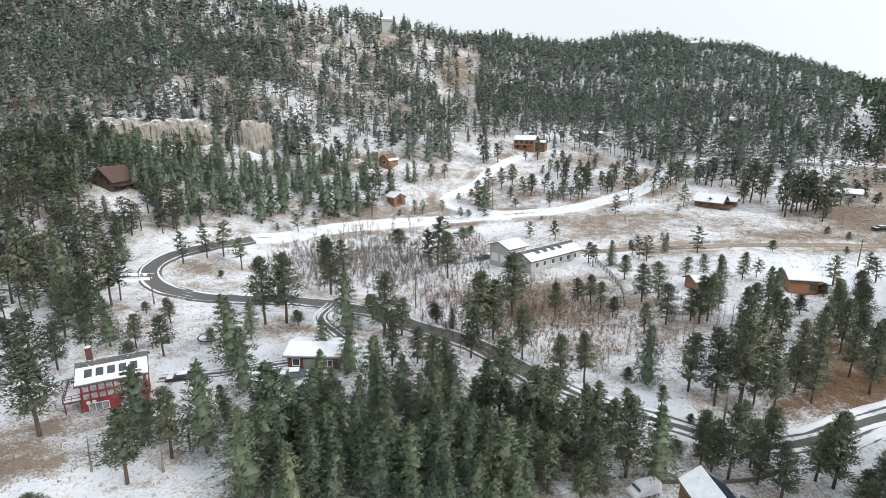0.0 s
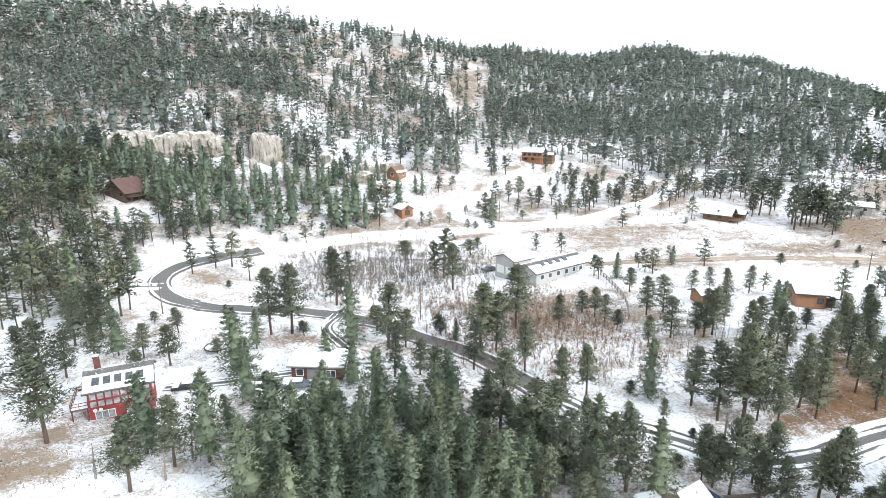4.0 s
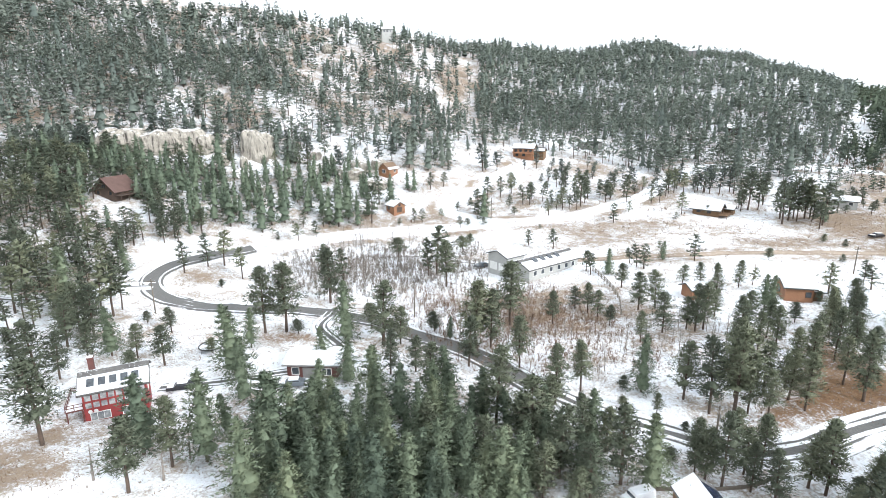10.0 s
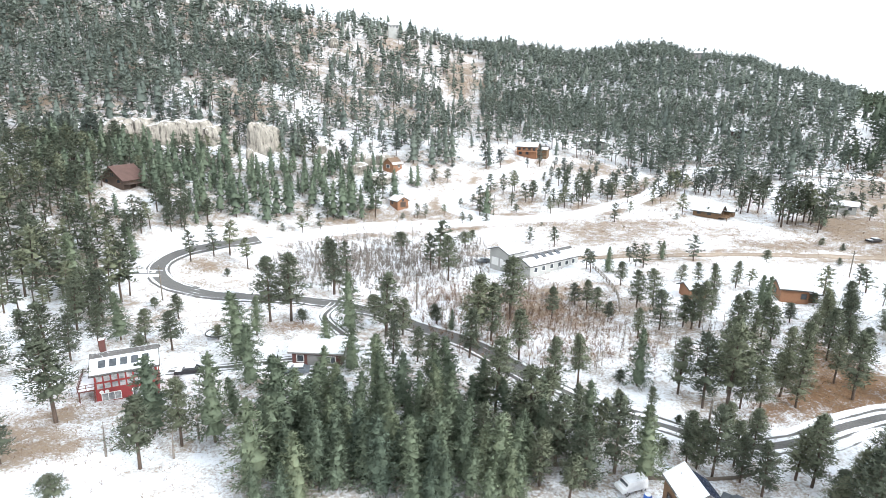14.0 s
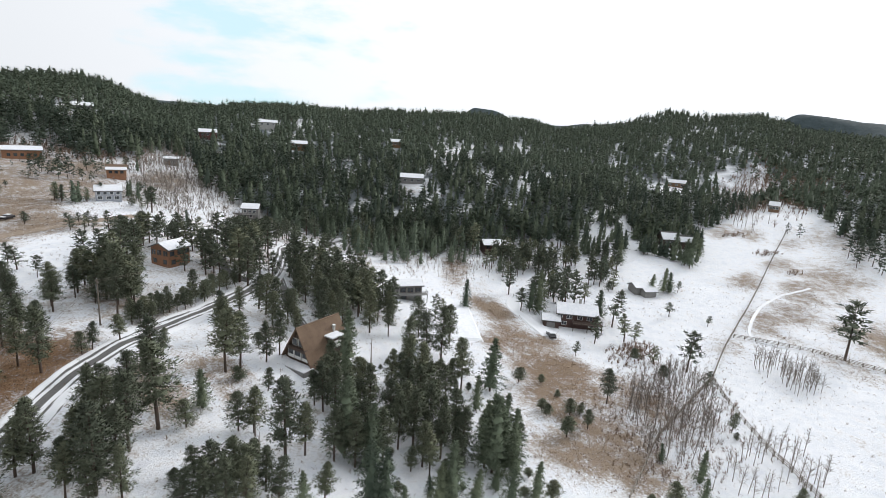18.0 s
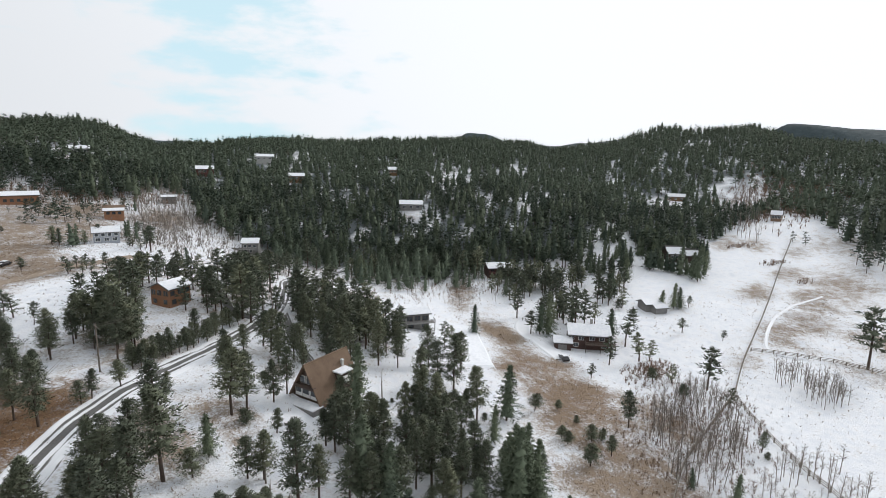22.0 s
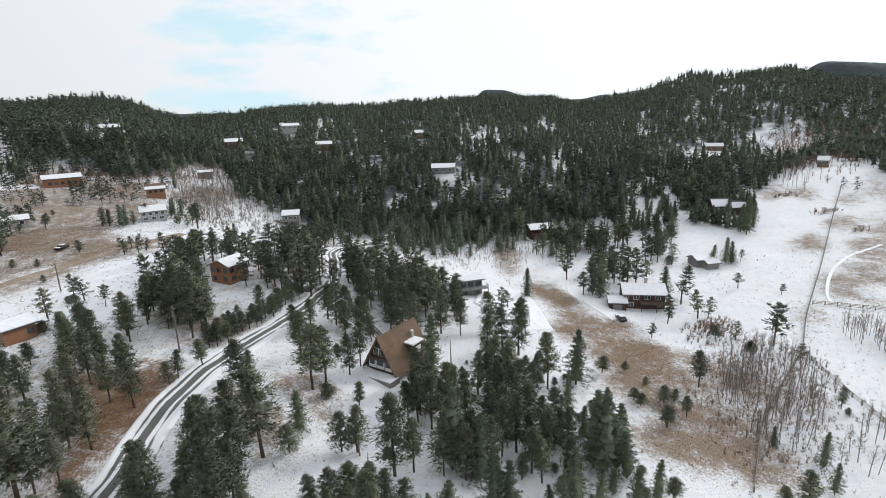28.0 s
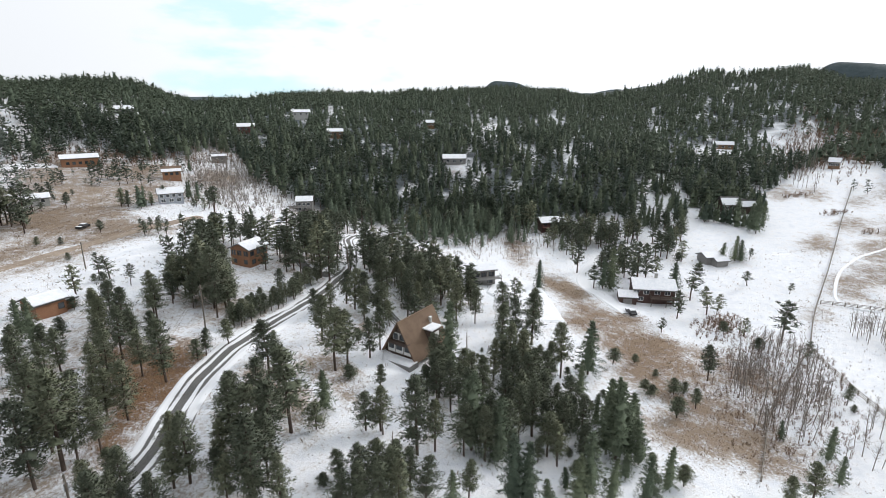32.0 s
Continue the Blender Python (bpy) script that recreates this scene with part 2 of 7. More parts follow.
def grained(name, a, b, scale=3.0, roughness=0.8, metallic=0.0, relief=0.3, depth=0.02, stretch=None, wear=None):
    """Two colours mixed by fine and coarse noise, with relief; stretch makes the grain run along one axis."""
    m, nt, p = material(name, roughness, metallic)
    vec = None
    if stretch:
        tcn = nt.nodes.new("ShaderNodeTexCoord")
        mpn = nt.nodes.new("ShaderNodeMapping")
        mpn.inputs["Scale"].default_value = stretch
        nt.links.new(tcn.outputs["Object"], mpn.inputs["Vector"])
        vec = mpn.outputs["Vector"]
    fine = noise_out(nt, scale, 5, 0.65, vec)
    coarse = noise_out(nt, scale * 0.13, 3, 0.5)
    f = maths(nt, "ADD", maths(nt, "MULTIPLY", fine, 0.6), maths(nt, "MULTIPLY", coarse, 0.5))
    col = ramp(nt, f, [(0.35, a), (0.72, b)])
    if wear:
        spots_ = step(nt, noise_out(nt, scale * 0.5, 6, 0.7), 0.58, 0.68)
        col = mixed(nt, spots_, col, wear)
    nt.links.new(col, p.inputs["Base Color"])
    nt.links.new(bump(nt, fine, relief, depth), p.inputs["Normal"])
    return m


# land: snow over dry grass, with rocky soil on the steep slopes
M_GROUND, nt, p = material("snowy_land", 0.85)
p.inputs["Specular IOR Level"].default_value = 0.12
grass_a = attr(nt, "grass").outputs["Fac"]
rust_a = attr(nt, "rust").outputs["Fac"]
n_big = noise_out(nt, 0.05, 5, 0.62)
n_mid = noise_out(nt, 0.33, 5, 0.68)
n_fine = noise_out(nt, 2.3, 4, 0.7)
cover = maths(nt, "ADD", maths(nt, "ADD", maths(nt, "MULTIPLY", n_big, 0.42), maths(nt, "MULTIPLY", n_mid, 0.72)), maths(nt, "MULTIPLY", n_fine, 0.82))
cover = maths(nt, "ADD", cover, maths(nt, "MULTIPLY", maths(nt, "SUBTRACT", grass_a, 0.5), 0.46))
bare = step(nt, cover, 0.82, 1.20)
straw = ramp(nt, maths(nt, "ADD", maths(nt, "MULTIPLY", n_fine, 0.6), maths(nt, "MULTIPLY", n_mid, 0.4)),
             [(0.3, (0.12, 0.085, 0.062)), (0.5, (0.235, 0.178, 0.13)), (0.72, (0.40, 0.335, 0.262))])
rusty = ramp(nt, n_fine, [(0.3, (0.11, 0.062, 0.037)), (0.55, (0.20, 0.122, 0.070)), (0.75, (0.30, 0.20, 0.125))])
dry = mixed(nt, rust_a, straw, rusty)
white = ramp(nt, n_mid, [(0.3, (0.70, 0.73, 0.78)), (0.5, (0.80, 0.82, 0.85)), (0.7, (0.87, 0.88, 0.90))])
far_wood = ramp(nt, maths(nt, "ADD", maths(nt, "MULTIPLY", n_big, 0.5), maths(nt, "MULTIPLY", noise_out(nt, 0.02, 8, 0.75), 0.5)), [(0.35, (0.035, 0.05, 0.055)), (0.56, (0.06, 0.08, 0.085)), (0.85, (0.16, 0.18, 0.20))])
specks = maths(nt, "MULTIPLY", step(nt, maths(nt, "ADD", noise_out(nt, 1.5, 6, 0.78), maths(nt, "MULTIPLY", maths(nt, "SUBTRACT", n_big, 0.5), 0.5)), 0.55, 0.68), step(nt, grass_a, 0.12, 0.55))
white = mixed(nt, specks, white, straw)
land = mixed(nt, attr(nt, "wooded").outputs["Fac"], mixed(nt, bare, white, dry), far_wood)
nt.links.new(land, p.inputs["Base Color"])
nt.links.new(bump(nt, maths(nt, "ADD", n_mid, n_fine), 0.7, 0.40), p.inputs["Normal"])

M_SNOW, nt, p = material("snow", 0.6)
sn = noise_out(nt, 1.2, 5, 0.6)
nt.links.new(ramp(nt, sn, [(0.3, (0.68, 0.71, 0.75)), (0.6, (0.80, 0.815, 0.84))]), p.inputs["Base Color"])
nt.links.new(bump(nt, sn, 0.3, 0.06), p.inputs["Normal"])

# asphalt with packed snow between and beside the wheel tracks
M_ROAD, nt, p = material("snowy_asphalt", 0.7)
uv = nt.nodes.new("ShaderNodeUVMap")
uv.uv_map = "lane"
sep = nt.nodes.new("ShaderNodeSeparateXYZ")
nt.links.new(uv.outputs["UV"], sep.inputs[0])
side = maths(nt, "ABSOLUTE", sep.outputs["X"])
bare_a = attr(nt, "bare").outputs["Fac"]
streak_v = nt.nodes.new("ShaderNodeCombineXYZ")
nt.links.new(maths(nt, "MULTIPLY", sep.outputs["X"], 3.0), streak_v.inputs["X"])
nt.links.new(maths(nt, "MULTIPLY", sep.outputs["Y"], 0.06), streak_v.inputs["Y"])
streak = noise_out(nt, 1.0, 4, 0.6, streak_v.outputs[0])
rut = maths(nt, "SINE", maths(nt, "ADD", maths(nt, "MULTIPLY", side, 10.5), 3.9))
sn_f = maths(nt, "ADD", maths(nt, "MULTIPLY", side, 0.62), maths(nt, "MULTIPLY", rut, 0.30))
sn_f = maths(nt, "ADD", sn_f, maths(nt, "MULTIPLY", maths(nt, "SUBTRACT", streak, 0.5), 1.9))
sn_f = maths(nt, "ADD", sn_f, maths(nt, "MULTIPLY", maths(nt, "SUBTRACT", noise_out(nt, 0.5, 4, 0.6), 0.5), 0.5))
sn_f = step(nt, maths(nt, "SUBTRACT", sn_f, maths(nt, "MULTIPLY", maths(nt, "SUBTRACT", bare_a, 0.5), 1.6)), 0.42, 0.58)
tar = ramp(nt, noise_out(nt, 4.0, 5, 0.7), [(0.3, (0.068, 0.067, 0.067)), (0.7, (0.155, 0.150, 0.142))])
nt.links.new(mixed(nt, sn_f, tar, (0.76, 0.775, 0.80)), p.inputs["Base Color"])
nt.links.new(bump(nt, noise_out(nt, 2.0, 5, 0.7), 0.4, 0.05), p.inputs["Normal"])


def needles(name, dark, light, dry):
    m, nt, p = material(name, 0.7)
    p.inputs["Specular IOR Level"].default_value = 0.12
    oi = nt.nodes.new("ShaderNodeObjectInfo")
    tone = maths(nt, "FRACT", maths(nt, "ADD", attr(nt, "tone").outputs["Fac"], oi.outputs["Random"]))
    f = maths(nt, "ADD", maths(nt, "MULTIPLY", tone, 0.40), maths(nt, "MULTIPLY", noise_out(nt, 0.9, 3, 0.6), 0.32))
    f = maths(nt, "ADD", f, maths(nt, "MULTIPLY", noise_out(nt, 7.0, 2, 0.6), 0.26))
    nt.links.new(ramp(nt, f, [(0.25, dark), (0.62, light), (0.92, dry)]), p.inputs["Base Color"])
    return m


M_PINE = needles("pine_needles", (0.093, 0.110, 0.082), (0.182, 0.203, 0.138), (0.260, 0.262, 0.160))
M_SPRUCE = needles("spruce_needles", (0.088, 0.117, 0.088), (0.178, 0.214, 0.142), (0.260, 0.275, 0.165))
# paler copy for the far north hill: distance haze put into the colour
M_HAZEDPINE = needles("hazed_pine_needles", (0.086, 0.106, 0.096), (0.150, 0.176, 0.147), (0.200, 0.217, 0.170))
# darker needle copy for the far east woods: forest shade painted into its colour
M_FORESTSHADE = needles("shaded_forest_needles", (0.042, 0.058, 0.045), (0.090, 0.114, 0.077), (0.140, 0.153, 0.094))
M_BARK = grained("bark", (0.045, 0.033, 0.027), (0.13, 0.092, 0.07), 6.0, 0.9, relief=0.6, depth=0.05)
M_ASPEN = grained("aspen_bark", (0.12, 0.10, 0.085), (0.30, 0.265, 0.23), 5.0, 0.85, relief=0.3)
M_SHRUB = grained("bare_twigs", (0.13, 0.08, 0.055), (0.27, 0.18, 0.125), 5.0, 0.9)
M_ROCK, nt, p = material("granite", 0.9)
tcn = nt.nodes.new("ShaderNodeTexCoord")
mpn = nt.nodes.new("ShaderNodeMapping")
mpn.inputs["Scale"].default_value = (1.0, 1.0, 0.16)
nt.links.new(tcn.outputs["Object"], mpn.inputs["Vector"])
cracks = noise_out(nt, 0.9, 6, 0.7, mpn.outputs["Vector"])
stone = ramp(nt, cracks, [(0.37, (0.06, 0.053, 0.047)), (0.44, (0.25, 0.228, 0.195)), (0.64, (0.42, 0.39, 0.335))])
geo = nt.nodes.new("ShaderNodeNewGeometry")
sepn = nt.nodes.new("ShaderNodeSeparateXYZ")
nt.links.new(geo.outputs["Normal"], sepn.inputs[0])
cap = step(nt, maths(nt, "ADD", sepn.outputs["Z"], maths(nt, "MULTIPLY", maths(nt, "SUBTRACT", noise_out(nt, 0.8, 5, 0.7), 0.5), 1.5)), 0.80, 0.98)
nt.links.new(mixed(nt, cap, stone, (0.80, 0.82, 0.85)), p.inputs["Base Color"])
nt.links.new(bump(nt, cracks, 0.9, 0.5), p.inputs["Normal"])
M_RED = grained("red_paint", (0.20, 0.028, 0.030), (0.30, 0.045, 0.042), 5.0, 0.7, stretch=(1, 1, 9))
M_DARKRED = grained("dark_red_siding", (0.080, 0.030, 0.026), (0.135, 0.052, 0.043), 5.0, 0.75, stretch=(1, 1, 9))
M_UMBER = grained("umber_siding", (0.045, 0.026, 0.022), (0.095, 0.052, 0.042), 5.0, 0.78, stretch=(1, 1, 9))
M_CEDAR = grained("cedar_boards", (0.20, 0.095, 0.05), (0.33, 0.165, 0.09), 4.0, 0.75, stretch=(1, 1, 8))
M_LOG = grained("brown_wood", (0.10, 0.058, 0.030), (0.215, 0.128, 0.068), 4.0, 0.8, stretch=(1, 1, 8))
M_DARKWOOD = grained("dark_stained_wood", (0.045, 0.03, 0.024), (0.095, 0.065, 0.05), 4.0, 0.8, stretch=(1, 1, 8))
M_WHITE = grained("pale_siding", (0.33, 0.335, 0.32), (0.44, 0.44, 0.42), 4.0, 0.75, stretch=(1, 1, 10))
M_GREY = grained("grey_siding", (0.15, 0.145, 0.14), (0.26, 0.255, 0.245), 4.0, 0.8, stretch=(1, 1, 10))
M_BLUEGREY = grained("blue_grey_siding", (0.26, 0.285, 0.32), (0.36, 0.385, 0.42), 4.0, 0.8, stretch=(1, 1, 10))
M_TRIM = grained("white_trim", (0.62, 0.62, 0.60), (0.78, 0.78, 0.76), 6.0, 0.6)
M_BROWNROOF = grained("brown_shingles", (0.115, 0.075, 0.05), (0.20, 0.135, 0.09), 4.0, 0.9, relief=0.6)
M_DARKROOF = grained("dark_shingles", (0.06, 0.058, 0.056), (0.13, 0.125, 0.12), 4.0, 0.9, relief=0.6, wear=(0.72, 0.73, 0.75))
M_MAROON = grained("maroon_shingles", (0.075, 0.043, 0.036), (0.125, 0.074, 0.062), 4.0, 0.9, relief=0.6)
M_METAL = grained("grey_metal", (0.26, 0.27, 0.28), (0.42, 0.43, 0.44), 6.0, 0.45, 0.8)
M_CONCRETE = grained("concrete", (0.30, 0.29, 0.27), (0.45, 0.44, 0.41), 4.0, 0.9)
M_BLACK = grained("black_plastic", (0.02, 0.02, 0.022), (0.05, 0.05, 0.055), 6.0, 0.5)
M_PANEL = grained("solar_cells", (0.012, 0.016, 0.03), (0.03, 0.04, 0.07), 5.0, 0.15)
M_CARBLACK = grained("black_car_paint", (0.012, 0.012, 0.014), (0.03, 0.03, 0.034), 3.0, 0.25)
M_CARGREY = grained("grey_car_paint", (0.10, 0.12, 0.14), (0.16, 0.18, 0.20), 3.0, 0.3, 0.4)
M_CARWHITE = grained("white_car_paint", (0.66, 0.66, 0.66), (0.78, 0.78, 0.78), 3.0, 0.3)
M_BLUE = grained("blue_tarp", (0.02, 0.10, 0.42), (0.04, 0.16, 0.55), 4.0, 0.5)
M_POLE = grained("weathered_pole", (0.10, 0.085, 0.07), (0.20, 0.17, 0.14), 6.0, 0.9, stretch=(1, 1, 0.2))
M_TRACK = grained("dirt_track", (0.20, 0.155, 0.115), (0.36, 0.29, 0.225), 1.5, 0.9, wear=(0.70, 0.71, 0.74))
M_FENCE = grained("weathered_rails", (0.17, 0.145, 0.12), (0.30, 0.27, 0.23), 5.0, 0.9)
M_GLASS, nt, p = material("window_glass", 0.06)
p.inputs["Base Color"].default_value = (0.035, 0.045, 0.055, 1)
p.inputs["Specular IOR Level"].default_value = 0.8
nt.links.new(ramp(nt, noise_out(nt, 0.6, 2), [(0.3, (0.02, 0.026, 0.034)), (0.7, (0.07, 0.08, 0.09))]), p.inputs["Base Color"])


# pale tones put both reflection and curtains into the glass colour
M_PALEGLASS, nt, p = material("pale_glass", 0.12)
p.inputs["Specular IOR Level"].default_value = 0.7
nt.links.new(ramp(nt, noise_out(nt, 1.1, 3), [(0.35, (0.16, 0.17, 0.18)), (0.65, (0.42, 0.43, 0.43))]), p.inputs["Base Color"])


# ---- mesh helpers ----
def mesh_object(name, verts, faces, mats, parent=None, label="", index=None):
    me = bpy.data.meshes.new(name)
    me.from_pydata([tuple(v) for v in verts], [], [tuple(f) for f in faces])
    for m in (mats if isinstance(mats, (list, tuple)) else [mats]):
        me.materials.append(m)
    if index is not None:
        me.polygons.foreach_set("material_index", index)
    ob = new(name, me)
    ob.parent = parent
    if label:
        ob["label"] = label
    return ob


def big_mesh(name, verts, tris, mats, tone=None, index=None, normals=None):
    """A triangle mesh from arrays."""
    me = bpy.data.meshes.new(name)
    nv, nf = len(verts), len(tris)
    me.vertices.add(nv)
    me.vertices.foreach_set("co", np.ascontiguousarray(verts, dtype=np.float32).ravel())
    me.loops.add(nf * 3)
    me.loops.foreach_set("vertex_index", np.ascontiguousarray(tris, dtype=np.int32).ravel())
    me.polygons.add(nf)
    me.polygons.foreach_set("loop_start", np.arange(0, nf * 3, 3, dtype=np.int32))
    for m in mats:
        me.materials.append(m)
    if index is not None:
        me.polygons.foreach_set("material_index", np.ascontiguousarray(index, dtype=np.int32))
    if tone is not None:
        a = me.attributes.new("tone", "FLOAT", "POINT")
        a.data.foreach_set("value", np.ascontiguousarray(tone, dtype=np.float32))
    me.update(calc_edges=True)
    if normals is not None:
        me.polygons.foreach_set("use_smooth", np.ones(nf, bool))
        me.normals_split_custom_set_from_vertices(np.ascontiguousarray(normals, dtype=np.float32))
    return me


def empty(name, m, label, category, group="", kind=""):
    e = new(name)
    e.matrix_world = m
    return tagged(e, label, category, group, kind)


def ground_z(x, y):
    return float(height(np.array([x]), np.array([y]))[0])


# ---- land ----
N_LAND, EXTENT, WARP, MID = 370, 3300.0, 4.0, (90.0, 60.0)
u = np.linspace(-1, 1, N_LAND + 1)
line = EXTENT * np.sinh(WARP * u) / np.sinh(WARP)
gx, gy = np.meshgrid(line + MID[0], line + MID[1])
gz = height(gx, gy)


def blob(x, y, cx, cy, rx, ry, turn=0.0):
    c, s = math.cos(radians(turn)), math.sin(radians(turn))
    dx, dy = x - cx, y - cy
    a, b = (dx * c + dy * s) / rx, (-dx * s + dy * c) / ry
    return np.clip(1.45 - (a * a + b * b) ** 0.5, 0, 1)


# dry grass showing through: centre, half sizes, turn, strength
GRASS = [(50, 168, 30, 9, 20, .8), (62, 182, 26, 9, 8, .85), (84, 174, 28, 11, 0, .7), (60, 180, 34, 13, 5, .85), (45, 207, 36, 9, 10, .55), (72, 228, 24, 12, 20, .65), (112, 160, 34, 9, 0, .85), (140, 176, 30, 20, 15, 1.0), (24, 110, 22, 16, 0, .8), (8, 120, 12, 10, 0, .7), (170, 190, 46, 34, 35, .86), (200, 232, 30, 24, 0, .76), (135, 148, 22, 7, 0, .95), (-10, 200, 50, 5, -4, .65), (40, 186, 40, 4, 0, .75), (50, 206, 14, 6, 25, .7), (90, 240, 16, 5, 40, .7), (-20, 240, 60, 30, 0, .5), (-24, 312, 30, 45, 0, .75), (4, 430, 22, 70, 0, .95), (8, 350, 16, 60, 0, .78),
         (18, 305, 18, 40, -10, .55), (26, 120, 20, 10, 5, .85), (66, 252, 22, 12, 0, .85),
         (-70, 139, 9, 7, 0, .85), (-34, 104, 9, 4, 0, .8), (178, 212, 48, 30, 35, .80), (150, 163, 40, 18, 30, .82), (128, 154, 16, 8, 0, .8), (222, 176, 15, 24, -50, .8), (205, 205, 22, 26, -45, .8), (222, 246, 30, 10, -40, .7)]
GRASS_LOW = [(308.9, -112.9, 15, 7, -25, .7), (294.5, -127.5, 15, 7, -25, .7), (259, -109.3, 15, 7, -25, .7), (230.8, -107, 15, 7, -25, .7), (189.7, -80.8, 15, 7, -25, .7), (200.6, -95.2, 15, 7, -25, .7), (158.5, -58.8, 15, 7, -25, .7), (234.4, -87.9, 15, 7, -25, .7), (313.9, -98.8, 15, 7, -25, .7), (163, 8, 9, 7, 30, .86), (148, 1, 9, 7, 30, .86), (134, -5, 9, 7, 30, .86), (120, -11, 9, 7, 30, .86), (106, -15, 9, 7, 30, .86), (93, -18, 9, 7, 30, .86), (148, -7, 9, 7, 30, .86), (132, -14, 9, 7, 30, .86), (116, -20, 9, 7, 30, .86), (164, 10, 14, 7, 35, .95), (137, 4, 9, 7, 35, .85), (112, -14, 16, 12, 30, .78), (92, -14, 9, 9, 0, .9), (66, 56, 12, 6, 50, .75), (78, 52, 9, 6, 50, .85), (205, -92, 10, 5, 0, .7), (214, -100, 9, 4, 30, .8), (180, -82, 9, 5, 0, .6), (146, -1, 14, 9, 35, .88), (130, -8, 14, 11, 30, .84), (116, -15, 14, 12, 30, .78), (102, -21, 13, 12, 30, .76), (90, -26, 9, 9, 0, .72), (240, -122, 40, 16, -25, .62), (180, -112, 20, 14, 0, .75), (160, -92, 14, 10, 0, .5), (219, -104, 12, 7, 0, .75),
             (187, -106, 10, 7, 0, .7), (300, -150, 30, 20, 0, .55), (120, -32, 14, 9, 30, .8), (262, 90, 8, 40, 0, .4), (205, 30, 30, 6, 10, .7),
             (-62, 60, 9, 7, 0, .8), (-42, 70, 22, 14, 0, .5), (-22, 96, 26, 9, -20, .5), (-46, 106, 22, 10, 0, .5), (-4, 80, 24, 14, 0, .5), (-72, 110, 12, 16, 0, .55), (30, 92, 22, 10, 0, .5), (-55, 56, 9, 5, 20, .85), (-58, 66, 6, 4, 0, .8), (67, 54, 7, 5, 0, .65), (75, 47, 8, 3, 30, .7)]
RUST = [(62, 75, 14, 8, 20, 1.1), (58, 73, 13, 5, 8, 1.0), (66, 84, 7, 8, 0, .9), (48, 70, 6, 3, 0, 1.0), (66, 75, 6, 5, 0, 1.0), (-36, 104, 7, 3, 0, .8), (-62, 70, 5, 3, 0, .6), (98, 52, 4, 2, 0, .6)]
grass = 0.29 + 0.16 * wave_noise(gx, gy, 31, 45, 3) - 0.24 * np.clip((gx - 38) / 20, 0, 1) * np.clip((62 - gy) / 25, 0, 1)
grass = grass + 0.05 * np.clip((gy - 50) / 20, 0, 1) * (gx < 100) + 0.10 * np.clip((np.hypot(gx, gy) - 170) / 40, 0, 1) * (gx < 0.6 * gy)
for cx, cy, rx, ry, turn, strength in GRASS + GRASS_LOW + RUST:
    grass = np.maximum(grass, 0.97 * strength * blob(gx, gy, cx, cy, rx, ry, turn))
rust = np.zeros(gx.shape)
for cx, cy, rx, ry, turn, strength in RUST:
    rust = np.maximum(rust, strength * blob(gx, gy, cx, cy, rx, ry, turn))
rust = np.maximum(rust, 0.35 * blob(gx, gy, 130, -9, 30, 20, 40))
bearing = np.degrees(np.arctan2(gx, gy))
hill = np.clip((gz - 25) / 20, 0, 1) * (np.abs(bearing + 15) < 60) * np.interp(bearing, [3.5, 9], [1, 0.45])
grass = np.maximum(grass, 0.64 * hill + 0.30 * hill * wave_noise(gx, gy, 9, 60))
# snowy ledges and clearings in the woods: bearing, distance, half sizes
CLEARINGS = [(80.0, 478, 2.4, 60), (83.6, 360, 1.1, 29), (88.0, 366, 0.8, 46), (90.1, 399, 1.0, 36), (76.8, 326, 2.2, 16), (102.5, 450, 1.6, 12), (96.6, 532, 0.5, 44), (101.8, 453, 2.1, 12), (107.0, 599, 0.7, 16), (105.7, 501, 0.7, 16), (63.9, 555, 0.5, 60), (64.9, 572, 0.4, 60), (42.8, 442, 1.3, 9), (46.3, 524, 0.8, 20), (36.8, 373, 0.7, 18), (69.0, 354, 0.8, 16), (86.7, 549, 0.6, 38), (99.4, 882, 0.7, 25), (104.3, 766, 1.8, 31), (73.3, 507, 0.4, 48), (46.7, 362, 0.7, 12), (47, 480, 2.2, 14), (109, 450, 3.2, 60)]
# dark blue-green floor under the densest forest, and unbroken woods beyond the last ridge
dist_ = np.hypot(gx, gy)
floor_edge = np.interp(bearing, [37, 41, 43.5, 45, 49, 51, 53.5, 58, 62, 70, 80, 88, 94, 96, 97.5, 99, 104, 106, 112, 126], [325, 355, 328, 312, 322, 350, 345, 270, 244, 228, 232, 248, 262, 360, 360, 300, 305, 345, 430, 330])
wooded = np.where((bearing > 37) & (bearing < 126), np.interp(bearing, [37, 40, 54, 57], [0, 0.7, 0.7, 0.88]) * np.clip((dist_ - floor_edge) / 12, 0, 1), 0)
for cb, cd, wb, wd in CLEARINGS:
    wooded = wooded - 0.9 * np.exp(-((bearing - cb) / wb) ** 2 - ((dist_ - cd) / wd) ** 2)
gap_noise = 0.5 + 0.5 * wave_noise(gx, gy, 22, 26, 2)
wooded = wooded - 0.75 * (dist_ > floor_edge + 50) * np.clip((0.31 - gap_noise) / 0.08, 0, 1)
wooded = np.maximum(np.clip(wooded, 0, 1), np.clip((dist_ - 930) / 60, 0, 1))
idx = np.arange((N_LAND + 1) ** 2).reshape(N_LAND + 1, -1)
quads = np.stack([idx[:-1, :-1], idx[:-1, 1:], idx[1:, 1:], idx[1:, :-1]], -1).reshape(-1, 4)
tris = np.concatenate([quads[:, [0, 1, 2]], quads[:, [0, 2, 3]]])
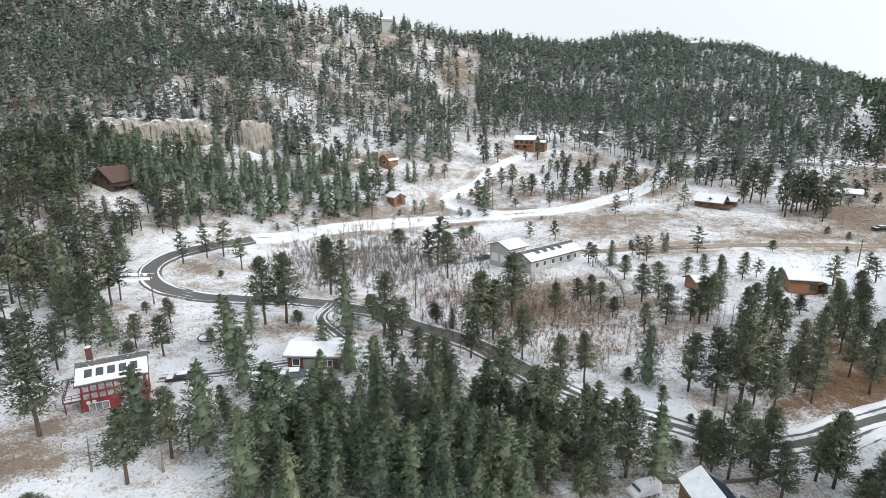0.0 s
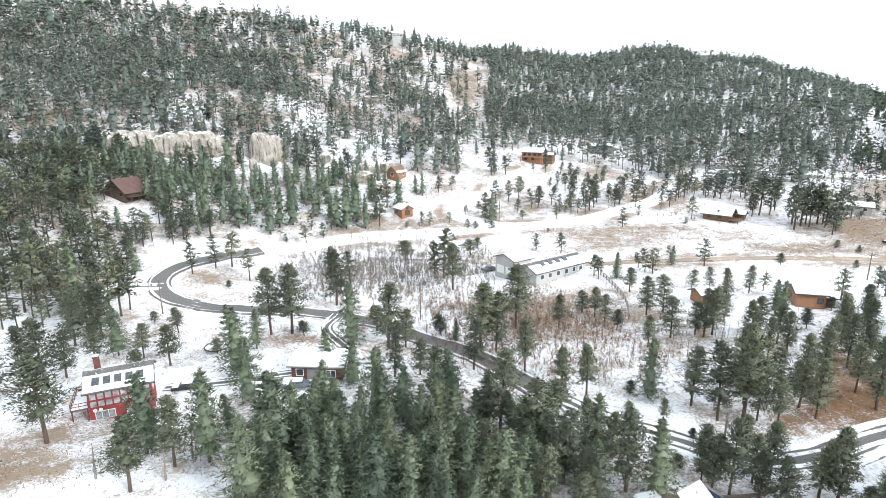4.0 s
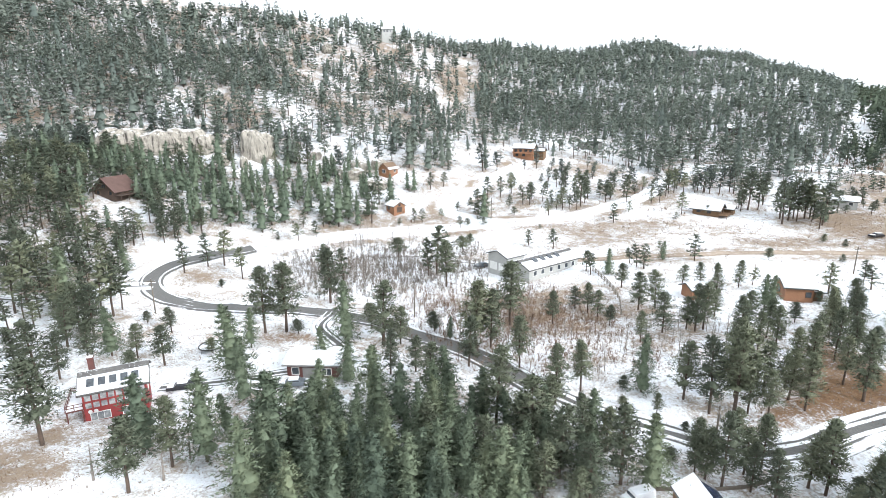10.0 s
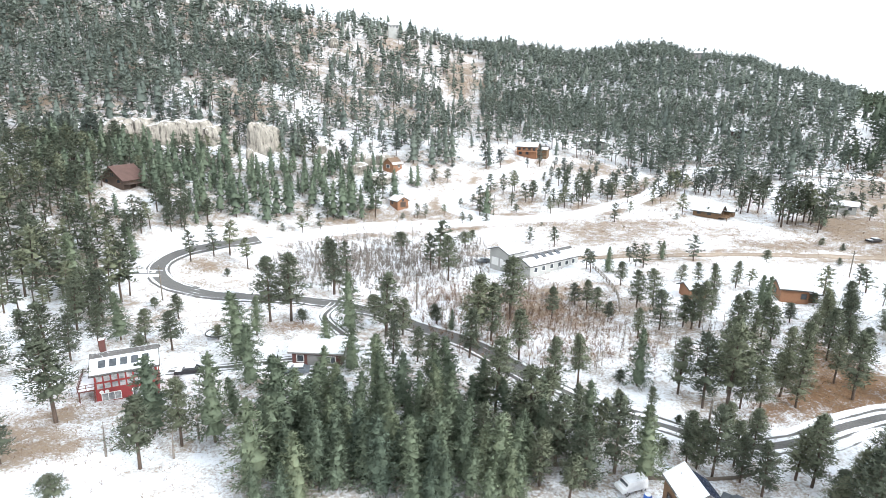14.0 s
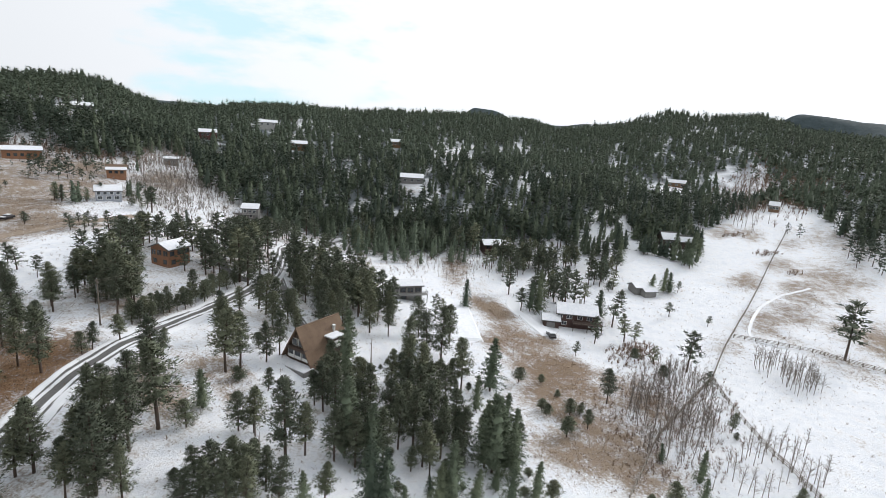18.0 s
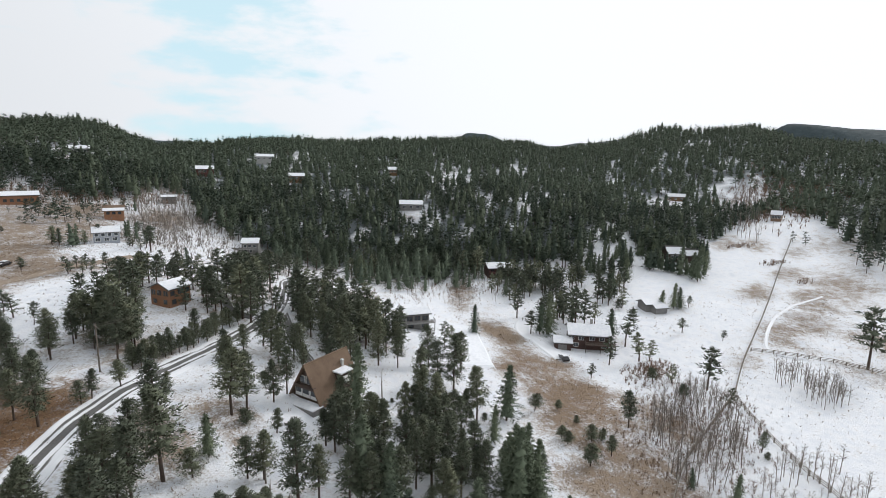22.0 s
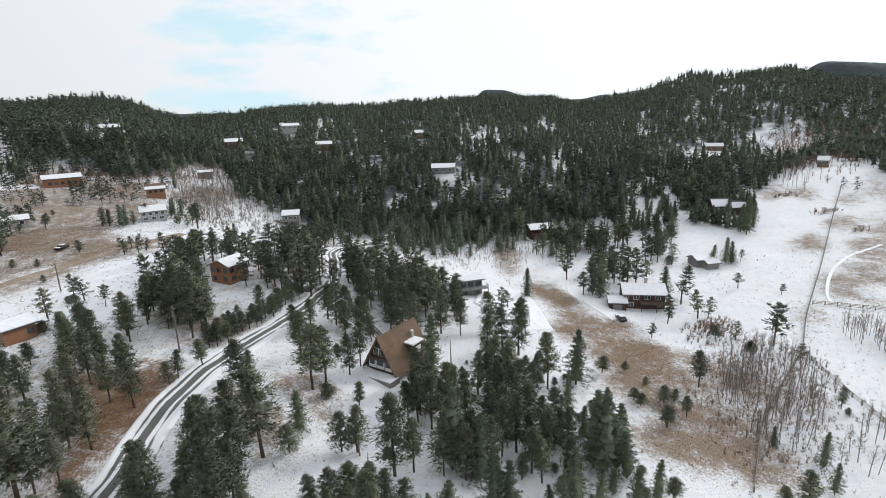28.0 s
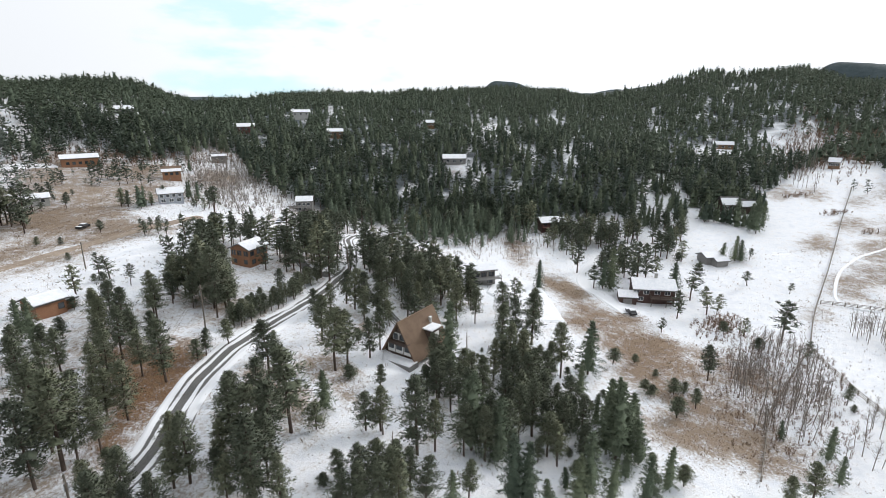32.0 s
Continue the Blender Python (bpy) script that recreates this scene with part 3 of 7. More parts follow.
me = big_mesh("ground", np.stack([gx, gy, gz], -1).reshape(-1, 3), tris, [M_GROUND])
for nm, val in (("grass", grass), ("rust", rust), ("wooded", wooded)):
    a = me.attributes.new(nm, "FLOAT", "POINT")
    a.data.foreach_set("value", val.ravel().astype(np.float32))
me.polygons.foreach_set("use_smooth", np.ones(len(tris), bool))
LAND = me
tagged(new("ground", me), "snow-covered valley land with patches of dry grass", "ground", kind="structure")


# ---- roads ----
def smooth_line(points, spacing):
    """Points along a rounded line through the given ones."""
    pts = np.array(points, float)
    pts = np.concatenate([[2 * pts[0] - pts[1]], pts, [2 * pts[-1] - pts[-2]]])
    out = []
    for i in range(1, len(pts) - 2):
        p0, p1, p2, p3 = pts[i - 1:i + 3]
        n = max(2, int(np.linalg.norm(p2 - p1) / spacing))
        for k in range(n):
            s = k / n
            out.append(0.5 * (2 * p1 + (p2 - p0) * s + (2 * p0 - 5 * p1 + 4 * p2 - p3) * s * s + (3 * p1 - p0 - 3 * p2 + p3) * s ** 3))
    out.append(pts[-2])
    return np.array(out)


ROAD_LINES = []


def road(name, points, width, bare, label, mat=M_ROAD):
    pts = smooth_line(points, 1.5)
    ROAD_LINES.append((pts, width))
    tangent = np.gradient(pts, axis=0)
    tangent /= np.linalg.norm(tangent, axis=1, keepdims=True) + 1e-9
    normal = np.stack([-tangent[:, 1], tangent[:, 0]], 1)
    offs = np.array([-0.72, -0.56, -0.5, -0.25, 0, 0.25, 0.5, 0.56, 0.72])
    lift = np.array([-0.25, 0.30, 0.20, 0.19, 0.22, 0.19, 0.20, 0.30, -0.25])
    xy = pts[:, None] + normal[:, None] * offs[None, :, None] * width
    z = height(xy[..., 0], xy[..., 1])
    flat = height(pts[:, 0], pts[:, 1])[:, None]
    inner = np.abs(offs) < 0.6
    z = np.where(inner[None], np.maximum(z, 0.5 * z + 0.5 * flat), z) + lift[None]
    n, k = xy.shape[:2]
    verts = np.concatenate([xy, z[..., None]], -1).reshape(-1, 3)
    ids = np.arange(n * k).reshape(n, k)
    faces = np.stack([ids[:-1, :-1], ids[:-1, 1:], ids[1:, 1:], ids[1:, :-1]], -1).reshape(-1, 4)
    ob = mesh_object(name, verts, faces, mat)
    layer = ob.data.uv_layers.new(name="lane")
    along = np.r_[0, np.cumsum(np.linalg.norm(np.diff(pts, axis=0), axis=1))]
    lane = np.stack([np.broadcast_to(offs * 2, (n, k)), np.broadcast_to(along[:, None], (n, k))], -1).reshape(-1, 2)
    vi = np.empty(len(ob.data.loops), int)
    ob.data.loops.foreach_get("vertex_index", vi)
    layer.data.foreach_set("uv", lane[vi].astype(np.float32).ravel())
    a = ob.data.attributes.new("bare", "FLOAT", "POINT")
    a.data.foreach_set("value", np.full(n * k, bare, np.float32))
    ob.data.polygons.foreach_set("use_smooth", np.ones(len(ob.data.polygons), bool))
    return tagged(ob, label, "road", kind="structure")


MAIN_ROAD = [(240, 84), (222, 84), (203, 86), (188, 89), (170, 87), (151, 78), (137, 72), (126, 69), (104, 68), (83, 70), (67, 69), (56, 66), (47, 63), (37, 64),
             (24, 72), (13, 82), (1, 97), (-9, 105), (-20, 114), (-35, 121), (-55, 121), (-69, 124), (-78, 130), (-81, 139), (-76, 150),
             (-64, 166), (-40, 183), (-20, 190), (21, 192), (42, 194), (68, 209), (84, 223), (100, 240), (125, 255), (157, 250), (192, 238)]
road("road", MAIN_ROAD[:16], 4.7, 0.36, "winding asphalt road with packed snow between the wheel tracks")
road("road", MAIN_ROAD[15:26], 4.4, 0.66, "cleared asphalt road round the bend with snowy verges")
road("road", MAIN_ROAD[25:], 5.5, -0.05, "snow-packed road climbing past the meadow")
road("road", [(-78, 131), (-93, 127), (-109, 120), (-135, 112)], 3.6, 0.25, "snowy side road among pines")
road("road", [(20, 191), (-2, 206), (10, 221), (19, 238), (30, 252), (37, 258)], 4.0, -0.2, "snow-covered drive to a wooden house")
road("road", [(-20, 166), (-11, 165), (0, 158), (12, 151)], 3.6, 0.1, "snowy drive to a pale house")
road("road", [(160, 140), (123, 148), (90, 149), (65, 148), (40, 147), (30, 150)], 2.6, 0.15, "tan dirt track across the meadow", M_TRACK)
road("road", [(337, -38), (305, -44), (282, -43), (260, -46), (247, -41), (232, -26), (215, -12), (201, -2), (174, 4), (162, -3), (153, -9)], 4.0, -0.2, "snow-covered drive through the valley")
road("wheel_track", [(229.9, -110.6), (222.6, -100.9), (216.5, -93.8), (202.7, -83.4), (185.6, -75.2), (175.4, -72.0), (169.6, -73.1), (167.2, -79.4)], 0.8, 0.0, "looping wheel track packed with snow in the pasture", M_SNOW)
road("road", [(136, 96), (131, 87), (122, 78), (121, 70)], 2.2, 0.8, "cleared black driveway")
road("road", [(137, 73), (127, 65), (116, 58), (109, 51), (104, 46)], 2.2, 0.6, "cleared black driveway to a steep-roofed cabin")
road("road", [(-29, 120), (-30, 110), (-22, 96), (-24, 90), (-40, 84), (-52, 83)], 3.4, 0.35, "snowy yard drive with wheel ruts")


# ---- trees ----
def clump(c, axis, radii, count, size, outward, rng):
    """A tuft of needle shoots round the point c: three corners, a face and soft normals for each shoot."""
    g = rng.normal(0, 1, (count, 3))
    g /= np.linalg.norm(g, axis=1, keepdims=True) + 1e-9
    axis = axis / (np.linalg.norm(axis) + 1e-9)
    across = np.cross((0, 0, 1.0), axis)
    across /= np.linalg.norm(across) + 1e-9
    lift = np.cross(axis, across)
    basis = np.stack([axis, across, lift])
    r = rng.uniform(0.35, 1.0, (count, 1))
    mid = c + (g * r * radii) @ basis
    ball = g @ basis
    d = 0.55 * axis + 0.55 * ball + (0, 0, 0.22) + rng.normal(0, 0.32, (count, 3))
    d /= np.linalg.norm(d, axis=1, keepdims=True) + 1e-9
    s = np.cross(d, rng.normal(0, 1, (count, 3)))
    s /= np.linalg.norm(s, axis=1, keepdims=True) + 1e-9
    ln = size * rng.uniform(0.7, 1.35, (count, 1))
    w = size * 0.17 * rng.uniform(0.7, 1.3, (count, 1))
    v = np.stack([mid - d * ln * 0.4 + s * w, mid - d * ln * 0.4 - s * w, mid + d * ln * 0.6], 1)
    n = 0.85 * ball + 0.45 * np.asarray(outward) + (0, 0, 0.40) + rng.normal(0, 0.16, (count, 3))
    return v.reshape(-1, 3), np.repeat(n, 3, axis=0)


def tube(points, radii, sides=5):
    """A tapered round limb through the points."""
    pts = np.array(points, float)
    v, f = [], []
    for i, (q, r) in enumerate(zip(pts, radii)):
        d = pts[min(i + 1, len(pts) - 1)] - pts[max(i - 1, 0)]
        d /= np.linalg.norm(d) + 1e-9
        s = np.cross(d, (0.3, 1, 0.2))
        s /= np.linalg.norm(s) + 1e-9
        t = np.cross(d, s)
        for k in range(sides):
            an = 2 * math.pi * k / sides
            v.append(q + r * (math.cos(an) * s + math.sin(an) * t))
        if i:
            for k in range(sides):
                a, b = (i - 1) * sides + k, (i - 1) * sides + (k + 1) % sides
                f += [(a, b, b + sides), (a, b + sides, a + sides)]
    return np.array(v), np.array(f)


def joined(pieces):
    vs, fs, n = [], [], 0
    for v, f in pieces:
        vs.append(v)
        fs.append(f + n)
        n += len(v)
    return np.concatenate(vs), np.concatenate(fs)


def skirt(top, base, radius, sides, rng, squash=0.25):
    """A ragged hanging cone of boughs round a point: fan of triangles from the top."""
    an = np.arange(sides) * 2 * math.pi / sides + rng.uniform(0, 6.283) + rng.normal(0, 0.18, sides)
    r = radius * rng.uniform(0.62, 1.2, sides)
    ring = np.stack([base[0] + np.cos(an) * r, base[1] + np.sin(an) * r, base[2] + rng.normal(0, squash, sides) * radius], 1)
    v = np.concatenate([[top], ring])
    return v, np.array([(0, 1 + k, 1 + (k + 1) % sides) for k in range(sides)])


def conifer(kind, seed, detail):
    """Unit-height conifer: (trunk verts, tris), (crown verts, tris, normals). detail: 2 near, 1 middle, 0 far, -1 very far."""
    rng = np.random.RandomState(seed)
    pine = kind == "pine"
    start = rng.uniform(0.17, 0.42) if pine else rng.uniform(0.05, 0.14)
    spread = (rng.uniform(0.155, 0.215) if pine else rng.uniform(0.215, 0.265)) * (1.0 if detail > 0 else 1.2)
    lean = rng.normal(0, 0.012, 2)
    spine = lambda h: np.array([lean[0] * h * 3 * h + 0.006 * math.sin(9 * h + seed), lean[1] * h * 3 * h, h])
    lumps = rng.uniform(0.70, 1.2, 11) if pine else rng.uniform(0.85, 1.12, 11)

    def reach(e):
        if pine:
            return spread * (min(1, 0.62 + e * 1.6) * max(0.0, 1 - e ** 1.7) ** 0.80 + 0.05)
        return spread * (max(0.0, 1 - e) ** 0.86) * (0.78 + 0.22 * min(1, e * 6)) + 0.010

    n_bough, n_tuft, count, size = {2: (58, 2, 25, 0.034), 1: (24, 2, 8, 0.068), 0: (14, 1, 6, 0.100), -1: (8, 1, 3, 0.13)}[detail]
    if not pine:
        n_bough, n_tuft, count = {2: (88, 2, 17), 1: (34, 2, 5), 0: (20, 1, 4), -1: (10, 1, 3)}[detail]
    verts, normals, limbs, core = [], [], [], []
    for i in range(n_bough):
        q = (i + rng.uniform(0, 0.9)) / n_bough
        h = start + (0.975 - start) * q ** (0.95 if pine else 1.08)
        e = (h - start) / (1 - start)
        an = i * 2.39996 + rng.normal(0, 0.3)
        ln = reach(e) * lumps[int(e * 6 + 2.5 * (math.sin(an) + 1)) % 11] * (rng.uniform(0.8, 1.15) if pine else rng.uniform(0.88, 1.08))
        rise = (-0.05 + 0.50 * e + rng.normal(0, 0.16)) if pine else -0.32 + 0.60 * e + rng.normal(0, 0.07)
        d = np.array([math.cos(an), math.sin(an), rise])
        root = spine(h)
        if detail == 2 and pine and i % 2 == 0:
            limbs.append(tube([root, root + d * ln * 0.9], [0.005, 0.0015], 3))
        flat = np.array([math.cos(an), math.sin(an), 0.0])
        for j in range(n_tuft):
            f = (0.50 + 0.42 * j) if pine else (0.48 + 0.42 * j)
            f = f if n_tuft > 1 else 0.72
            if pine:
                radii = np.array([0.030 + 0.26 * ln, 0.030 + 0.24 * ln, 0.026 + 0.17 * ln])
            else:
                radii = np.array([0.020 + 0.30 * ln, 0.016 + 0.26 * ln * (1.3 - f), 0.016 + 0.11 * ln])
            if detail < 1:
                radii = radii * 1.25
            v, n = clump(root + d * ln * f, d, radii, count, size, flat, rng)
            verts.append(v)
            normals.append(n)
    v, n = clump(spine(0.975), np.array([0.05, 0.0, 1.0]), np.array([0.035, 0.014, 0.014]) * (1.5 if pine else 1.0), max(3, count), size, (0, 0, 0.3), rng)
    verts.append(v)
    normals.append(n)
    # inner mass of boughs
    tiers, sides, fill = {2: (8, 8, 0.50), 1: (5, 6, 0.56), 0: (4, 6, 0.62), -1: (3, 5, 0.80)}[detail]
    if not pine:
        for i in range(tiers):
            e0 = max(0.0, (i + rng.uniform(-0.15, 0.15)) / tiers)
            h0, h1 = start + (1 - start) * e0, min(1.0, start + (1 - start) * (e0 + 1.6 / tiers))
            core.append(skirt(spine(h1), spine(h0), fill * reach(e0), sides, rng, 0.18))
    else:
        for i in range(tiers + 1):
            e0 = (i + 0.4) / (tiers + 1)
            an, h0 = i * 2.4 + rng.normal(0, 0.4), start + (0.97 - start) * e0
            off = spine(h0) + np.array([math.cos(an), math.sin(an), 0]) * reach(e0) * 0.30
            r = fill * reach(e0) * rng.uniform(0.72, 1.0) * (0.85 if detail > 0 else 1.0)
            core.append(skirt(off + np.array([0, 0, r * 0.7]), off, r, sides, rng))
            if detail > 0:
                core.append(skirt(off - np.array([0, 0, r * 0.35]), off, r, sides - 1, rng))
    for v, f in core:
        v = v[f].reshape(-1, 3)
        c = v.mean(0)
        n = (v - c) * (1, 1, 0) / (np.linalg.norm((v - c)[:, :2], axis=1, keepdims=True) + 0.02) + (0, 0, 0.45)
        verts.append(v)
        normals.append(n + np.repeat(rng.normal(0, 0.12 if detail > 0 else 0.05, (len(f), 3)), 3, axis=0))
    v, n = np.concatenate(verts), np.concatenate(normals)
    f = np.arange(len(v)).reshape(-1, 3)
    face = np.cross(v[f[:, 1]] - v[f[:, 0]], v[f[:, 2]] - v[f[:, 0]])
    f = np.where(((face * n[f].mean(1)).sum(1) < 0)[:, None], f[:, [0, 2, 1]], f)
    n /= np.linalg.norm(n, axis=1, keepdims=True) + 1e-9
    hs = [0, 0.3, 0.62, 0.96] if detail > 0 else [0, 0.8]
    rad = [0.016, 0.0125, 0.008, 0.002] if detail > 0 else [0.014, 0.003]
    trunk = tube([spine(h) - np.array([0, 0, 0.025 if h == 0 else 0]) for h in hs], rad, 6 if detail == 2 else 4 if detail == 1 else 3)
    if limbs:
        trunk = joined([trunk] + limbs)
    return trunk, (v, f, n)


def bare_tree(seed, detail):
    """Unit-height leafless aspen: one mesh of trunk and one of twigs."""
    rng = np.random.RandomState(seed)
    lean = rng.normal(0, 0.05, 2)
    spine = lambda h: np.array([lean[0] * h + 0.012 * math.sin(5 * h + seed), lean[1] * h, h])
    trunk = tube([spine(h) - np.array([0, 0, 0.02 if h == 0 else 0]) for h in (0, 0.35, 0.7, 1.0)], [0.0115, 0.009, 0.006, 0.002], 5)
    twigs = []
    for i in range(24 if detail else 12):
        h = rng.uniform(0.30, 0.97)
        an = i * 2.4 + rng.normal(0, 0.4)
        ln = rng.uniform(0.08, 0.20) * (1.25 - h)  * 1.6
        d = np.array([math.cos(an), math.sin(an), rng.uniform(0.7, 1.5)])
        d /= np.linalg.norm(d)
        mid = spine(h) + d * ln * 0.55
        tip = mid + (d + rng.normal(0, 0.25, 3)) * ln * 0.5
        twigs.append(tube([spine(h), mid, tip], [0.0040, 0.0026, 0.0010], 3))
        if detail:
            for _ in range(2):
                d2 = d + rng.normal(0, 0.5, 3)
                base = spine(h) + d * ln * rng.uniform(0.2, 0.6)
                twigs.append(tube([base, base + d2 * ln * 0.45], [0.0028, 0.0010], 3))
    return trunk, joined(twigs)


ALL_TREES = []  # x, y, height, kind, thing?
taken = {}


def room(x, y, gap):
    """Whether no tree stands within gap; keeps a coarse register."""
    i, j = int(x // 4), int(y // 4)
    for a in range(i - 1, i + 2):
        for b in range(j - 1, j + 2):
            for px, py in taken.get((a, b), ()):
                if (px - x) ** 2 + (py - y) ** 2 < gap * gap:
                    return False
    taken.setdefault((i, j), []).append((x, y))
    return True


CLEAR = []  # circles kept free of trees: x, y, radius


def near_road(x, y):
    for pts, width in ROAD_LINES:
        if ((pts[:, 0] - x) ** 2 + (pts[:, 1] - y) ** 2).min() < (width * 0.5 + 1.2) ** 2:
            return True
    return any((x - cx) ** 2 + (y - cy) ** 2 < r * r for cx, cy, r in CLEAR)


# ---- houses ----
def box_mesh(x0, x1, y0, y1, z0, z1):
    v = [(x, y, z) for z in (z0, z1) for y in (y0, y1) for x in (x0, x1)]
    return v, [(0, 2, 3, 1), (4, 5, 7, 6), (0, 1, 5, 4), (2, 6, 7, 3), (0, 4, 6, 2), (1, 3, 7, 5)]


def boxes(name, items, mat, parent, label=""):
    """One part made of several boxes (x0, x1, y0, y1, z0, z1)."""
    vs, fs = [], []
    for it in items:
        v, f = box_mesh(*it)
        fs += [tuple(i + len(vs) for i in q) for q in f]
        vs += v
    return mesh_object(name, vs, fs, mat, parent, label)


def slab(p0, p1, p2, p3, t):
    """A plate with the four corners as its upper face and thickness t below it."""
    p = [Vector(q) for q in (p0, p1, p2, p3)]
    n = (p[1] - p[0]).cross(p[3] - p[0]).normalized()
    if n.z < 0:
        n = -n
    lo = [q - n * t for q in p]
    return [tuple(q) for q in p + lo], [(0, 1, 2, 3), (7, 6, 5, 4), (0, 4, 5, 1), (1, 5, 6, 2), (2, 6, 7, 3), (3, 7, 4, 0)]


def put_on(side, u, z, L, W):
    """Origin, along and outward directions for a wall side of a house."""
    return {"f": ((u, -W / 2, z), (1, 0, 0), (0, -1, 0)), "b": ((u, W / 2, z), (-1, 0, 0), (0, 1, 0)),
            "l": ((-L / 2, u, z), (0, -1, 0), (-1, 0, 0)), "r": ((L / 2, u, z), (0, 1, 0), (1, 0, 0))}[side]


def plate(o, a, n, u0, u1, z0, z1, d0, d1):
    """Eight corners of a plate on a wall: along, up and depth ranges."""
    o, a, n = Vector(o), Vector(a), Vector(n)
    v = [tuple(o + a * uu + n * dd + Vector((0, 0, zz))) for zz in (z0, z1) for dd in (d0, d1) for uu in (u0, u1)]
    return v, [(0, 2, 3, 1), (4, 5, 7, 6), (0, 1, 5, 4), (2, 6, 7, 3), (0, 4, 6, 2), (1, 3, 7, 5)]


def window(parent, side, u, z, w, h, L, W, trim, name="window"):
    o, a, n = put_on(side, u, z, L, W)
    vs, fs = [], []
    b = 0.10
    rails = [(-w / 2 - b, w / 2 + b, -b, 0), (-w / 2 - b, w / 2 + b, h, h + b), (-w / 2 - b, -w / 2, 0, h), (w / 2, w / 2 + b, 0, h)]
    if w > 1.3:
        rails.append((-0.04, 0.04, 0, h))
    for u0, u1, z0, z1 in rails:
        v, f = plate(o, a, n, u0, u1, z0, z1, -0.05, 0.07)
        fs += [tuple(i + len(vs) for i in q) for q in f]
        vs += v
    frame_ob = mesh_object(name, vs, fs, trim, parent)
    v, f = plate(o, a, n, -w / 2, w / 2, 0, h, -0.02, 0.025)
    mesh_object("pane", v, f, M_GLASS, frame_ob, "dark window glass")
    return frame_ob


def gable(parent, L, W, H, rise, walls, roof, base=-1.5, over=0.6, snow=0.9, at=(0, 0, 0), thick=0.22, skew=0.0, name="wall", snow_sides=(1, 1)):
    """Walls with two gables (ridge along x), a roof of two plates and the snow on it."""
    ox, oy, oz = at
    x0, x1, y0, y1 = ox - L / 2, ox + L / 2, oy - W / 2, oy + W / 2
    ry = oy + skew * W
    v = [(x0, y0, oz + base), (x1, y0, oz + base), (x1, y1, oz + base), (x0, y1, oz + base),
         (x0, y0, oz + H), (x1, y0, oz + H), (x1, y1, oz + H), (x0, y1, oz + H), (x0, ry, oz + H + rise), (x1, ry, oz + H + rise)]
    mesh_object(name, v, [(0, 3, 2, 1), (0, 1, 5, 4), (2, 3, 7, 6), (1, 2, 6, 9, 5), (3, 0, 4, 8, 7), (4, 5, 9, 8), (6, 7, 8, 9)], walls, parent)
    top = oz + H + rise + thick
    vs, fs, sv, sf = [], [], [], []
    for ye, has in ((y0, snow_sides[0]), (y1, snow_sides[1])):
        slope = rise / max(abs(ye - ry), 0.01)
        yo = ye + math.copysign(over, ye - oy)
        ze = oz + H + thick - slope * over
        a = ((x0 - over, ry, top), (x1 + over, ry, top), (x1 + over, yo, ze), (x0 - over, yo, ze))
        vv, ff = slab(*a, thick)
        fs += [tuple(i + len(vs) for i in q) for q in ff]
        vs += vv
        if has and snow:
            k = 1 - snow * has
            m = 0.12
            ys, zs = yo + (ry - yo) * 0.03, ze + (top - ze) * 0.03
            yt, zt = ry + (yo - ry) * k, top + (ze - top) * k
            b = ((x0 - over + m, yt, zt + 0.16), (x1 + over - m, yt, zt + 0.16), (x1 + over - m, ys, zs + 0.16), (x0 - over + m, ys, zs + 0.16))
            vv, ff = slab(*b, 0.15)
            sf += [tuple(i + len(sv) for i in q) for q in ff]
            sv += vv
    r = mesh_object("roof", vs, fs, roof, parent)
    if sv:
        mesh_object("snow_cover", sv, sf, M_SNOW, r, "smooth layer of fresh snow")
    return r


def deck(parent, x0, x1, y0, y1, z, drop, mat, rail=1.0, sides="flr"):
    """A raised deck with boards, posts and a railing."""
    boxes("deck_floor", [(x0, x1, y0, y1, z - 0.2, z)], mat, parent)
    ny = 3 if x1 - x0 > 4 else 2
    for i in range(ny):
        px = x0 + 0.12 + (x1 - x0 - 0.24) * i / (ny - 1)
        py = y0 + 0.12
        boxes("post", [(px - 0.09, px + 0.09, py - 0.09, py + 0.09, z - drop, z - 0.2)], mat, parent)
    bars = []
    if "f" in sides:
        bars.append((x0, x1, y0, y0 + 0.07))
    if "b" in sides:
        bars.append((x0, x1, y1 - 0.07, y1))
    if "l" in sides:
        bars.append((x0, x0 + 0.07, y0, y1))
    if "r" in sides:
        bars.append((x1 - 0.07, x1, y0, y1))
    items = []
    for a, b, c, d in bars:
        items += [(a, b, c, d, z + rail - 0.08, z + rail), (a, b, c, d, z + rail * 0.5 - 0.04, z + rail * 0.5 + 0.04)]
        n = max(2, int(max(b - a, d - c) / 1.2))
        for i in range(n + 1):
            px, py = (a + (b - a) * i / n, (c + d) / 2) if b - a > d - c else ((a + b) / 2, c + (d - c) * i / n)
            items.append((px - 0.04, px + 0.04, py - 0.04, py + 0.04, z, z + rail))
    if items:
        boxes("railing", items, mat, parent)


def chimney(parent, x, y, z0, z1, mat, w=0.8):
    c = boxes("chimney", [(x - w / 2, x + w / 2, y - w / 2, y + w / 2, z0, z1), (x - w / 2 - 0.08, x + w / 2 + 0.08, y - w / 2 - 0.08, y + w / 2 + 0.08, z1 - 0.2, z1)], mat, parent)
    boxes("snow_cover", [(x - w / 2, x + w / 2, y - w / 2, y + w / 2, z1 + 0.005, z1 + 0.12)], M_SNOW, c, "cap of snow")


